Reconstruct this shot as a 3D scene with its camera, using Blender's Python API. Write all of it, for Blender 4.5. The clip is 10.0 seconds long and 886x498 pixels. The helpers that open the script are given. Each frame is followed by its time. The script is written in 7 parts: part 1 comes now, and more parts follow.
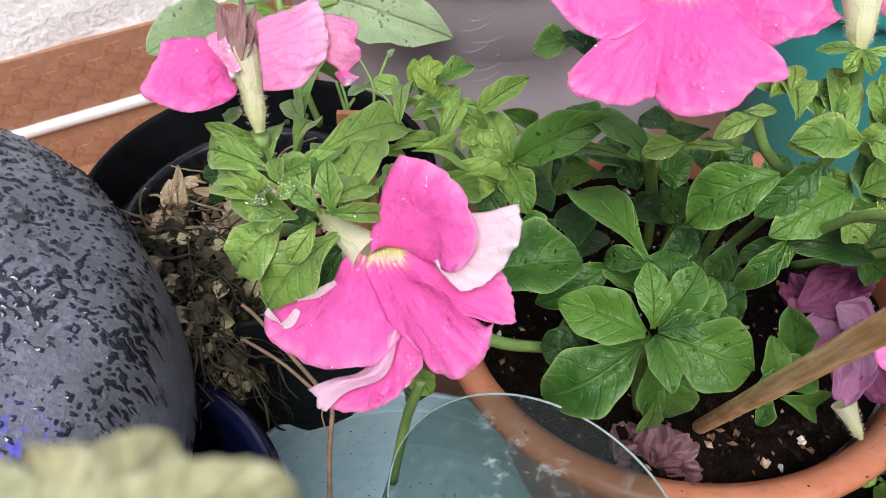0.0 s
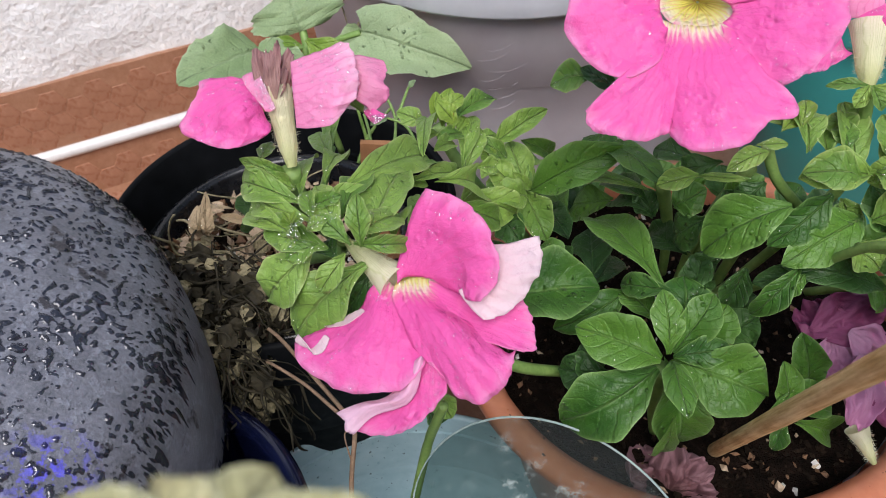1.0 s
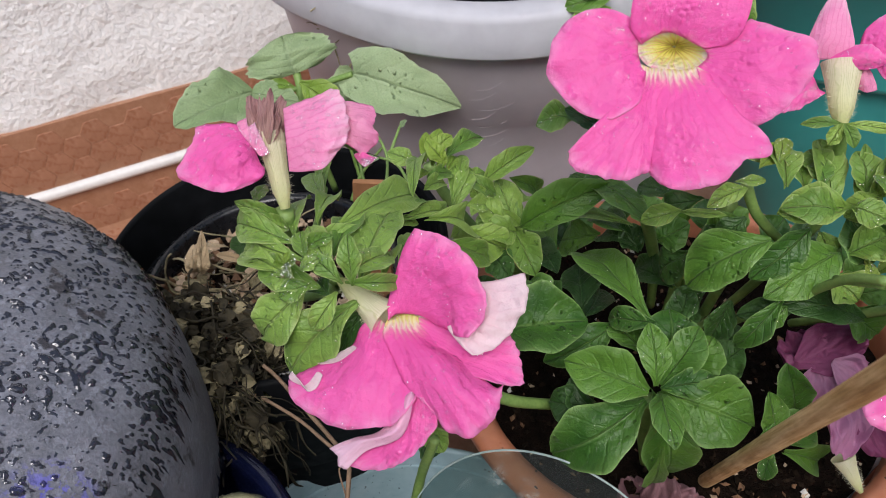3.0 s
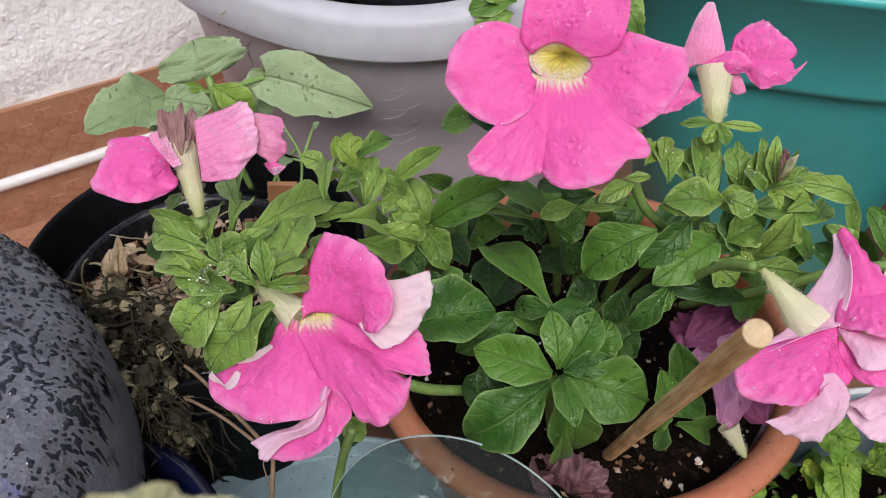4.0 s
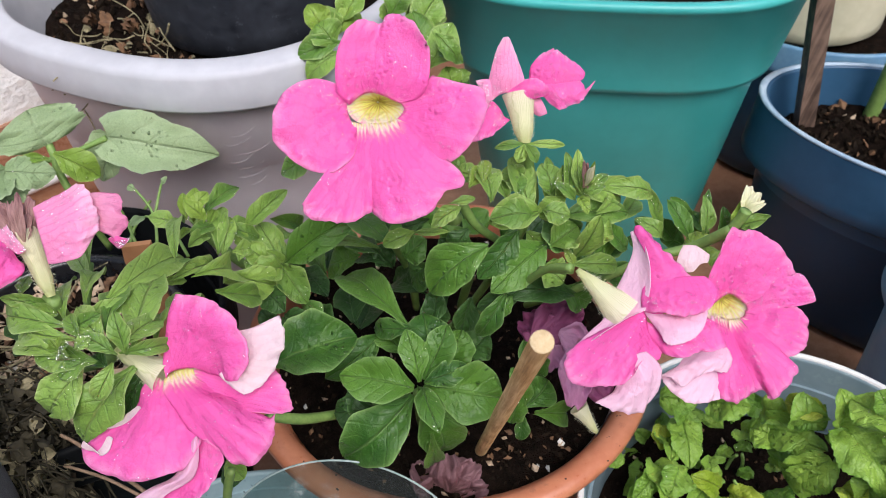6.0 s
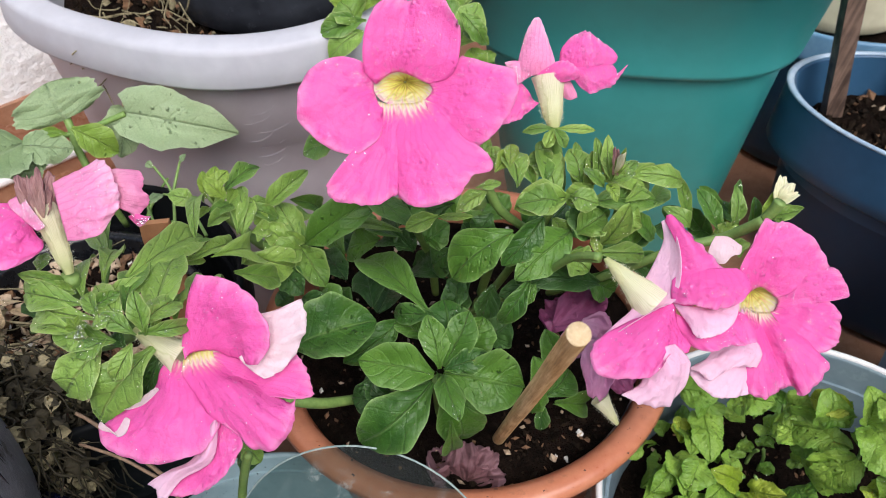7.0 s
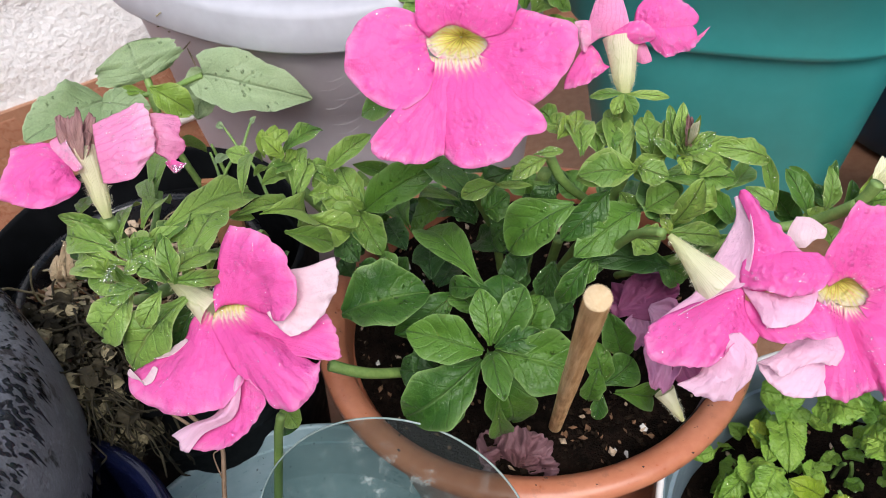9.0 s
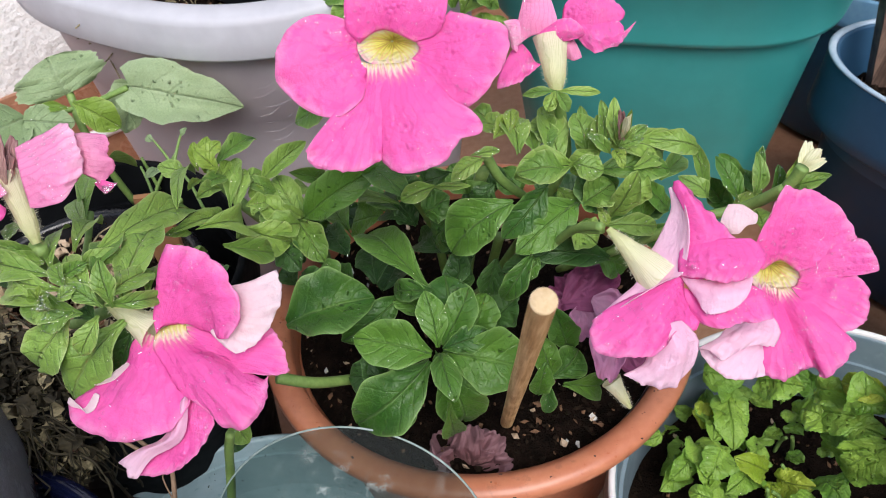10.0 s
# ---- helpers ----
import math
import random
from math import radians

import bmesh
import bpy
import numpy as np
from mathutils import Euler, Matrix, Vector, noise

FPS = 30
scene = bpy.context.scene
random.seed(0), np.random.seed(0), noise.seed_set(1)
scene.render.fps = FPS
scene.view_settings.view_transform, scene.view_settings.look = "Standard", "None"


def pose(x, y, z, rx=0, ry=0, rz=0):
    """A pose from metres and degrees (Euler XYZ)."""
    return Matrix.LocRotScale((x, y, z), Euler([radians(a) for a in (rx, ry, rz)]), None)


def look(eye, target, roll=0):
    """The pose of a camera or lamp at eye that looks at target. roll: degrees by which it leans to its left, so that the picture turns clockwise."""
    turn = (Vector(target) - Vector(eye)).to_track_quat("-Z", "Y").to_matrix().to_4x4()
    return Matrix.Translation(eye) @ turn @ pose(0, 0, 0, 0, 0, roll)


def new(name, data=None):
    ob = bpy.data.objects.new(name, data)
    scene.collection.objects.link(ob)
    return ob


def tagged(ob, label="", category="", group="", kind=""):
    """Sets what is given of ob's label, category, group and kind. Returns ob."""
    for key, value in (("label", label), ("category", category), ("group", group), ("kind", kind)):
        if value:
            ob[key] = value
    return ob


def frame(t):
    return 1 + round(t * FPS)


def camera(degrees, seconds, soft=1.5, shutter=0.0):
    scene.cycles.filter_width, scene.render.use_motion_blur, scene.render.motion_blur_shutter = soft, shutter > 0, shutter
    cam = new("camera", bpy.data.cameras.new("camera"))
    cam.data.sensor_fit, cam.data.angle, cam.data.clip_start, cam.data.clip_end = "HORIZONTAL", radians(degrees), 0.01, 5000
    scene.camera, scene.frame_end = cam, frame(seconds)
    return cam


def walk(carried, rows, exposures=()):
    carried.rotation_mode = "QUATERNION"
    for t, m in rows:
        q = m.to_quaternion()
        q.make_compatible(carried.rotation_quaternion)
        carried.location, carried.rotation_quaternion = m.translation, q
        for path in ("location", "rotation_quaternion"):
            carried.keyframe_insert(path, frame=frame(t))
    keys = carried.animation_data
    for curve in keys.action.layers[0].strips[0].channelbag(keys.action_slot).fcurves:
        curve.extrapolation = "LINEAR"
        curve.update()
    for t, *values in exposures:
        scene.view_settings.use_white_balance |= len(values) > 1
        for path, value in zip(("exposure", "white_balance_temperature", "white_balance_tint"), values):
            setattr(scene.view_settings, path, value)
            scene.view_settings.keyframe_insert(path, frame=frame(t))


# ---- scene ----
cam = camera(57.4, 10.0, soft=0.5)
cam.data.dof.use_dof = True
cam.data.dof.focus_distance = 0.29
cam.data.dof.aperture_fstop = 30.0
ROWS = [
    (0, 0.0007, 0.0002, 0.4495, 43.61, 3.46, 7.58),
    (0.5, -0.0003, -0.0026, 0.4561, 45.16, 4.19, 8.04),
    (1, -0.0012, -0.0044, 0.4591, 44.93, 4.02, 8.32),
    (1.5, -0.0007, -0.0063, 0.4585, 45.94, 4.34, 9.08),
    (2, 0.0019, -0.0098, 0.4600, 46.24, 4.16, 8.43),
    (3.5, 0.0023, -0.0075, 0.4721, 47.40, 4.76, 6.40),
    (4, 0.0098, -0.0172, 0.4791, 46.07, 2.02, 2.66),
    (4.5, 0.0203, -0.0152, 0.4710, 43.67, 1.42, 0.36),
    (5, 0.0263, -0.0273, 0.4902, 45.33, 2.29, -5.02),
    (5.5, 0.0320, -0.0279, 0.4979, 45.03, 1.87, -8.64),
    (6, 0.0267, -0.0303, 0.5045, 46.04, 2.09, -8.49),
    (7.5, 0.0216, -0.0205, 0.4960, 44.28, 1.44, -6.52),
    (8, 0.0231, -0.0190, 0.4914, 44.09, 1.58, -6.09),
    (8.5, 0.0290, -0.0168, 0.4847, 45.08, 3.11, -1.70),
    (9, 0.0428, -0.0203, 0.4800, 44.89, 4.86, 0.46),
    (9.5, 0.0445, -0.0191, 0.4816, 44.31, 4.14, -4.63),
    (10, 0.0425, -0.0178, 0.4820, 44.15, 4.16, -4.77),
]
walk(cam, [(t, pose(x, y, z, rx, ry, rz)) for t, x, y, z, rx, ry, rz in ROWS], [(0.0, 0.44, 6250, 10), (0.5, 0.41, 6250, 10), (1.0, 0.23, 6250, 10), (1.5, 0.23, 6250, 10), (2.0, 0.14, 6300, 10), (3.5, 0.06, 6400, 11), (4.0, 0.07, 6400, 12), (4.5, 0.31, 6300, 10), (5.0, 0.36, 6300, 10), (6.0, 0.36, 6300, 10), (10.0, 0.35, 6300, 10)])

# ---- light: an overcast day, soft from above ----
world = bpy.data.worlds.new("overcast")
scene.world = world
world.use_nodes = True
wn = world.node_tree.nodes
sky = wn.new("ShaderNodeTexSky")
sky.sky_type = "NISHITA"
sky.sun_disc = False
sky.sun_elevation, sky.sun_rotation = radians(52), radians(168)
sky.air_density, sky.dust_density, sky.ozone_density = 1.0, 3.0, 1.0
world.node_tree.links.new(sky.outputs[0], wn["Background"].inputs[0])
wn["Background"].inputs[1].default_value = 0.125
sun = new("sun", bpy.data.lights.new("sun", "SUN"))
sun.data.energy, sun.data.angle, sun.data.color = 2.3, radians(40), (1.0, 0.975, 0.96)
sun.matrix_world = look((0.28, -1.02, 1.95), (0, 0.2, 0.2))


# ---- materials ----
def material(name, rough=0.6, metal=0.0, spec=0.5):
    m = bpy.data.materials.new(name)
    m.use_nodes = True
    b = m.node_tree.nodes["Principled BSDF"]
    b.inputs["Roughness"].default_value = rough
    b.inputs["Metallic"].default_value = metal
    b.inputs["Specular IOR Level"].default_value = spec
    return m, m.node_tree, b


def node(nt, kind, **sets):
    n = nt.nodes.new(kind)
    for k, v in sets.items():
        n.inputs[k].default_value = v
    return n


def ramp(nt, fac, stops):
    r = nt.nodes.new("ShaderNodeValToRGB")
    el = r.color_ramp.elements
    while len(el) < len(stops):
        el.new(0.5)
    for e, (p, c) in zip(el, stops):
        e.position, e.color = p, (*c, 1)
    nt.links.new(fac, r.inputs[0])
    return r.outputs[0]


def mixed(nt, fac, a, b, how="MIX"):
    m = nt.nodes.new("ShaderNodeMix")
    m.data_type, m.blend_type = "RGBA", how
    for sock, v in ((m.inputs[0], fac), (m.inputs[6], a), (m.inputs[7], b)):
        if hasattr(v, "is_linked"):
            nt.links.new(v, sock)
        else:
            sock.default_value = v if isinstance(v, (int, float)) else (*v, 1)
    return m.outputs[2]


def maths(nt, op, a, b=0.0, clamp=False):
    m = nt.nodes.new("ShaderNodeMath")
    m.operation, m.use_clamp = op, clamp
    for sock, v in ((m.inputs[0], a), (m.inputs[1], b)):
        if hasattr(v, "is_linked"):
            nt.links.new(v, sock)
        else:
            sock.default_value = v
    return m.outputs[0]


def noise_of(nt, vec, scale, detail=4.0, rough=0.55):
    n = node(nt, "ShaderNodeTexNoise", Scale=scale, Detail=detail, Roughness=rough)
    nt.links.new(vec, n.inputs["Vector"])
    return n.outputs[0]


def bump(nt, b, height, strength, dist):
    n = node(nt, "ShaderNodeBump", Strength=strength, Distance=dist)
    nt.links.new(height, n.inputs["Height"])
    nt.links.new(n.outputs[0], b.inputs["Normal"])


def coords(nt, which="Object"):
    return nt.nodes.new("ShaderNodeTexCoord").outputs[which]


def surface(name, dark, light, scale, rough=0.6, bump_d=0.0005, bump_s=0.5, fine=6.0, spec=0.5, wear=None, grit=0.0):
    """A plain surface with variation at two scales, fine relief and, if asked, flecks of wear."""
    m, nt, b = material(name, rough, spec=spec)
    c = coords(nt)
    n1, n2 = noise_of(nt, c, scale), noise_of(nt, c, scale * fine, 6)
    both = maths(nt, "ADD", maths(nt, "MULTIPLY", n1, 0.6), maths(nt, "MULTIPLY", n2, 0.4))
    col = ramp(nt, both, [(0.36, dark), (0.64, light)])
    if wear:
        w = ramp(nt, noise_of(nt, c, scale * 3.1, 8, 0.7), [(0.60, (0, 0, 0)), (0.68, (1, 1, 1))])
        col = mixed(nt, maths(nt, "MULTIPLY", w, 0.5), col, wear)
    if grit:
        dots = ramp(nt, noise_of(nt, c, 420, 2, 0.4), [(grit, (0, 0, 0)), (grit + 0.02, (1, 1, 1))])
        col = mixed(nt, dots, col, (0.012, 0.009, 0.007))
    nt.links.new(col, b.inputs["Base Color"])
    nt.links.new(ramp(nt, n2, [(0.3, (rough * 0.75,) * 3), (0.7, (min(1, rough * 1.2),) * 3)]), b.inputs["Roughness"])
    bump(nt, b, n2, bump_s, bump_d)
    return m


def leafy(name, dark, light, vein, rough=0.43, crinkle=0.45, through_light=0.16):
    """Leaf: pale midrib and side veins along the blade, fine cells, wet flecks, some light let through."""
    m, nt, b = material(name, rough, spec=0.45)
    b.inputs["Sheen Weight"].default_value = 0.05
    b.inputs["Sheen Roughness"].default_value = 0.45
    b.inputs["Sheen Tint"].default_value = (0.75, 0.9, 0.7, 1)
    uv = coords(nt, "UV")
    sep = nt.nodes.new("ShaderNodeSeparateXYZ")
    nt.links.new(uv, sep.inputs[0])
    u, v = sep.outputs[0], sep.outputs[1]
    au = maths(nt, "ABSOLUTE", u)
    obj = coords(nt)
    wob = noise_of(nt, obj, 160, 2)
    rib = maths(nt, "SUBTRACT", 1.0, maths(nt, "MULTIPLY", au, 14.0), True)
    slant = maths(nt, "SUBTRACT", maths(nt, "MULTIPLY", v, 34.0), maths(nt, "MULTIPLY", au, 10.0))
    side = maths(nt, "SINE", maths(nt, "ADD", slant, maths(nt, "MULTIPLY", wob, 3.0)))
    side = maths(nt, "POWER", maths(nt, "MAXIMUM", side, 0.0), 8.0)
    vein_f = maths(nt, "MAXIMUM", rib, maths(nt, "MULTIPLY", side, 0.10))
    info = nt.nodes.new("ShaderNodeObjectInfo")
    patch = noise_of(nt, obj, 70, 4)
    fac = maths(nt, "ADD", maths(nt, "MULTIPLY", patch, 0.6), maths(nt, "MULTIPLY", info.outputs["Random"], 0.45))
    col = ramp(nt, fac, [(0.25, dark), (0.80, light)])
    col = mixed(nt, maths(nt, "MULTIPLY", vein_f, 0.45), col, vein)
    net = nt.nodes.new("ShaderNodeTexVoronoi")
    net.feature = "DISTANCE_TO_EDGE"
    net.inputs["Scale"].default_value = 520
    nt.links.new(obj, net.inputs["Vector"])
    mesh_f = maths(nt, "SUBTRACT", 1.0, maths(nt, "MULTIPLY", net.outputs[0], 9.0), True)
    col = mixed(nt, maths(nt, "MULTIPLY", mesh_f, 0.04), col, dark)
    edge = maths(nt, "ADD", maths(nt, "MULTIPLY", maths(nt, "POWER", au, 16.0), 0.9), maths(nt, "MULTIPLY", maths(nt, "POWER", au, 3.0), 0.16))
    col = mixed(nt, edge, col, vein)
    grain = noise_of(nt, obj, 1100, 3, 0.6)
    col = mixed(nt, 0.22, col, ramp(nt, grain, [(0.30, (0.45, 0.45, 0.45)), (0.70, (1.5, 1.5, 1.5))]), "MULTIPLY")
    nt.links.new(col, b.inputs["Base Color"])
    cells = noise_of(nt, obj, 260, 3)
    drops = nt.nodes.new("ShaderNodeTexVoronoi")
    drops.inputs["Scale"].default_value = 330
    nt.links.new(obj, drops.inputs["Vector"])
    where = ramp(nt, noise_of(nt, obj, 55, 2), [(0.48, (0, 0, 0)), (0.62, (1, 1, 1))])
    bead = maths(nt, "MULTIPLY", maths(nt, "SUBTRACT", 1.0, maths(nt, "MULTIPLY", drops.outputs[0], 2.6), True), where)
    bead = maths(nt, "MULTIPLY", bead, maths(nt, "GREATER_THAN", noise_of(nt, obj, 300, 0), 0.54))
    h = maths(nt, "ADD", maths(nt, "MULTIPLY", cells, crinkle), maths(nt, "MULTIPLY", rib, -0.35))
    h = maths(nt, "ADD", h, maths(nt, "MULTIPLY", maths(nt, "ADD", mesh_f, maths(nt, "MULTIPLY", side, 3.0)), -0.035))
    h = maths(nt, "ADD", h, maths(nt, "MULTIPLY", bead, 1.1))
    bump(nt, b, h, 1.0, 0.0021)
    nt.links.new(maths(nt, "SUBTRACT", rough, maths(nt, "MULTIPLY", bead, 0.34)), b.inputs["Roughness"])
    tr = nt.nodes.new("ShaderNodeBsdfTranslucent")
    nt.links.new(mixed(nt, 0.5, col, light), tr.inputs[0])
    mx = nt.nodes.new("ShaderNodeMixShader")
    mx.inputs[0].default_value = through_light
    nt.links.new(b.outputs[0], mx.inputs[1])
    nt.links.new(tr.outputs[0], mx.inputs[2])
    nt.links.new(mx.outputs[0], nt.nodes["Material Output"].inputs[0])
    return m


def petalled(name, stops, vein, vein_f=0.42, rough=0.36, wet=0.28, through_light=0.3):
    """Petal: colour from the throat outwards along the petal, fine branching veins, rain on it."""
    m, nt, b = material(name, rough, spec=0.4)
    uv = coords(nt, "UV")
    obj = coords(nt)
    sep = nt.nodes.new("ShaderNodeSeparateXYZ")
    nt.links.new(uv, sep.inputs[0])
    u, v = sep.outputs[0], sep.outputs[1]
    wob = noise_of(nt, obj, 90, 3)
    along = maths(nt, "ADD", v, maths(nt, "MULTIPLY", maths(nt, "SUBTRACT", wob, 0.5), 0.10))
    teeth = maths(nt, "SINE", maths(nt, "ADD", maths(nt, "MULTIPLY", u, 15.0), maths(nt, "MULTIPLY", wob, 16.0)))
    along = maths(nt, "ADD", along, maths(nt, "MULTIPLY", teeth, 0.024))
    col = ramp(nt, along, stops)
    lines = maths(nt, "SINE", maths(nt, "ADD", maths(nt, "MULTIPLY", u, 22.0), maths(nt, "MULTIPLY", wob, 16.0)))
    lines = maths(nt, "POWER", maths(nt, "MAXIMUM", lines, 0.0), 4.0)
    fine = noise_of(nt, obj, 260, 5, 0.65)
    vf = maths(nt, "MULTIPLY", maths(nt, "MULTIPLY", lines, vein_f), maths(nt, "MULTIPLY", fine, 1.6))
    col = mixed(nt, vf, col, vein)
    blot = ramp(nt, noise_of(nt, obj, 38, 3), [(0.38, (0, 0, 0)), (0.66, (1, 1, 1))])
    col = mixed(nt, maths(nt, "MULTIPLY", blot, 0.06), col, vein, "MIX")
    nt.links.new(col, b.inputs["Base Color"])
    area = ramp(nt, noise_of(nt, obj, 60, 2), [(0.48, (0, 0, 0)), (0.60, (1, 1, 1))])
    drop = nt.nodes.new("ShaderNodeTexVoronoi")
    drop.inputs["Scale"].default_value = 380
    nt.links.new(obj, drop.inputs["Vector"])
    bead = maths(nt, "MULTIPLY", maths(nt, "SUBTRACT", 1.0, maths(nt, "MULTIPLY", drop.outputs[0], 2.2), True), area)
    folds = noise_of(nt, obj, 120, 3, 0.6)
    h = maths(nt, "ADD", maths(nt, "MULTIPLY", fine, 0.85), maths(nt, "MULTIPLY", lines, 0.06))
    h = maths(nt, "ADD", h, maths(nt, "MULTIPLY", folds, 0.9))
    h = maths(nt, "ADD", h, maths(nt, "MULTIPLY", bead, wet))
    bump(nt, b, h, 0.85, 0.0014)
    nt.links.new(maths(nt, "SUBTRACT", rough, maths(nt, "MULTIPLY", area, 0.8 * wet + 0.06)), b.inputs["Roughness"])
    tr = nt.nodes.new("ShaderNodeBsdfTranslucent")
    nt.links.new(col, tr.inputs[0])
    mx = nt.nodes.new("ShaderNodeMixShader")
    mx.inputs[0].default_value = through_light
    nt.links.new(b.outputs[0], mx.inputs[1])
    nt.links.new(tr.outputs[0], mx.inputs[2])
    nt.links.new(mx.outputs[0], nt.nodes["Material Output"].inputs[0])
    return m


LEAF = leafy("petunia_leaf", (0.022, 0.092, 0.010), (0.115, 0.255, 0.030), (0.24, 0.40, 0.12))
# Paler green, picked by height on terra_plant: lighter tops put into the colour.
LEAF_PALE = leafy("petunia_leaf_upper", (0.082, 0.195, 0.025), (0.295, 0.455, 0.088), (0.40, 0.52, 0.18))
# Darker copy of LEAF for inner leaves: shade put into the colour.
LEAF_DARK = leafy("petunia_leaf_shaded", (0.014, 0.055, 0.009), (0.055, 0.140, 0.024), (0.13, 0.25, 0.08))
LEAF_YOUNG = leafy("petunia_leaf_young", (0.14, 0.26, 0.03), (0.27, 0.40, 0.06), (0.35, 0.45, 0.12))
HEART = leafy("weed_leaf", (0.19, 0.29, 0.12), (0.34, 0.44, 0.24), (0.38, 0.48, 0.28), 0.6, 0.2)
MINT = leafy("mint_leaf", (0.085, 0.215, 0.022), (0.31, 0.48, 0.070), (0.17, 0.34, 0.045), 0.40, 0.8)
MINT_YOUNG = leafy("mint_leaf_young", (0.22, 0.34, 0.02), (0.38, 0.46, 0.05), (0.32, 0.42, 0.05), 0.45, 0.7)
STEM = surface("petunia_stem", (0.13, 0.24, 0.05), (0.24, 0.36, 0.10), 120, 0.55, 0.0004)
PINK = (0.97, 0.145, 0.520)
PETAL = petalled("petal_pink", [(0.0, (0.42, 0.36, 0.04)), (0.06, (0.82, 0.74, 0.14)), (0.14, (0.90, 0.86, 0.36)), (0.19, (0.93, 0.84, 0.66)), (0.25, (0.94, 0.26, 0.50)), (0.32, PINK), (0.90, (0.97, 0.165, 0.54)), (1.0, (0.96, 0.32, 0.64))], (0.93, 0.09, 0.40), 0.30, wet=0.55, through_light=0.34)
PETAL_LIGHT = petalled("petal_light_pink", [(0.0, (0.90, 0.56, 0.60)), (0.35, (0.94, 0.34, 0.60)), (0.8, (0.94, 0.36, 0.62)), (1.0, (0.95, 0.56, 0.74))], (0.82, 0.10, 0.40), 0.34)
PETAL_FOLD = petalled("petal_fold", [(0.0, (0.93, 0.48, 0.68)), (0.4, (0.94, 0.53, 0.74)), (1.0, (0.95, 0.68, 0.82))], (0.92, 0.46, 0.68), 0.12, wet=0.12)
PETAL_BACK = petalled("petal_back", [(0.0, (0.75, 0.70, 0.35)), (0.25, (0.86, 0.55, 0.62)), (0.6, (0.87, 0.37, 0.57)), (1.0, (0.87, 0.30, 0.54))], (0.80, 0.20, 0.42), 0.25)
PETAL_PALE = petalled("petal_pale", [(0.0, (0.86, 0.52, 0.60)), (0.5, (0.88, 0.66, 0.72)), (1.0, (0.90, 0.74, 0.78))], (0.84, 0.45, 0.58), 0.15, wet=0.15)
PETAL_DRY = petalled("petal_dry", [(0.0, (0.72, 0.62, 0.40)), (0.4, (0.52, 0.32, 0.28)), (1.0, (0.44, 0.24, 0.24))], (0.24, 0.09, 0.11), 0.5, 0.6, 0.1)
PETAL_FADED = petalled("petal_faded", [(0.0, (0.42, 0.13, 0.27)), (1.0, (0.33, 0.08, 0.20))], (0.26, 0.06, 0.16), 0.25, 0.5, 0.2)
PETAL_LILAC = petalled("petal_lilac", [(0.0, (0.66, 0.40, 0.55)), (1.0, (0.68, 0.30, 0.52))], (0.55, 0.22, 0.42), 0.25, 0.5, 0.2)
PETAL_WITHERED = petalled("petal_withered", [(0.0, (0.11, 0.055, 0.045)), (0.6, (0.15, 0.065, 0.075)), (1.0, (0.26, 0.14, 0.16))], (0.07, 0.03, 0.03), 0.35, 0.7, 0.1, 0.12)
TUBE = petalled("flower_tube", [(0.0, (0.68, 0.72, 0.32)), (0.35, (0.86, 0.86, 0.54)), (1.0, (0.92, 0.90, 0.68))], (0.64, 0.66, 0.30), 0.7, 0.6, 0.1)
HAIR = surface("tube_hair", (0.7, 0.68, 0.45), (0.8, 0.78, 0.6), 300, 0.6)
TWIG = surface("dry_twig", (0.16, 0.10, 0.06), (0.30, 0.20, 0.13), 180, 0.8)


def streaked(name, dark, light, groove, tilt=(radians(-26), 0, 0), scale=900):
    """Split cane: streaks that run along it."""
    m, nt, b = material(name, 0.5)
    turn, pull = nt.nodes.new("ShaderNodeMapping"), nt.nodes.new("ShaderNodeMapping")
    turn.inputs["Rotation"].default_value = tilt
    pull.inputs["Scale"].default_value = (1.0, 1.0, 0.05)
    nt.links.new(coords(nt), turn.inputs["Vector"])
    nt.links.new(turn.outputs[0], pull.inputs["Vector"])
    lines = noise_of(nt, pull.outputs[0], scale, 4, 0.6)
    broad = noise_of(nt, coords(nt), 60, 3)
    col = ramp(nt, maths(nt, "ADD", maths(nt, "MULTIPLY", lines, 0.65), maths(nt, "MULTIPLY", broad, 0.35)), [(0.30, groove), (0.42, dark), (0.60, light)])
    nt.links.new(col, b.inputs["Base Color"])
    bump(nt, b, lines, 0.7, 0.0006)
    return m


STAKE = streaked("weathered_stake", (0.085, 0.055, 0.042), (0.24, 0.16, 0.12), (0.03, 0.02, 0.015), (0, radians(-9), 0), 260)
BAMBOO = streaked("bamboo", (0.56, 0.32, 0.12), (0.86, 0.62, 0.32), (0.30, 0.16, 0.06))
BAMBOO_CUT = surface("bamboo_cut", (0.60, 0.42, 0.22), (0.75, 0.58, 0.36), 260, 0.8)
TERRACOTTA = surface("terracotta_plastic", (0.46, 0.155, 0.08), (0.58, 0.23, 0.125), 35, 0.36, 0.0003, 0.4, wear=(0.30, 0.12, 0.07), grit=0.73)
PALE_BLUE_LIGHT = surface("light_blue_basin_plastic", (0.25, 0.37, 0.41), (0.36, 0.48, 0.52), 22, 0.35, 0.0003, wear=(0.34, 0.42, 0.44), grit=0.715)
PALE_BLUE = surface("pale_blue_plastic", (0.15, 0.21, 0.245), (0.21, 0.275, 0.31), 18, 0.38, 0.0002, wear=(0.26, 0.34, 0.36))
GREEN = surface("green_plastic", (0.050, 0.39, 0.37), (0.072, 0.47, 0.45), 9, 0.40, 0.0002, 0.3)
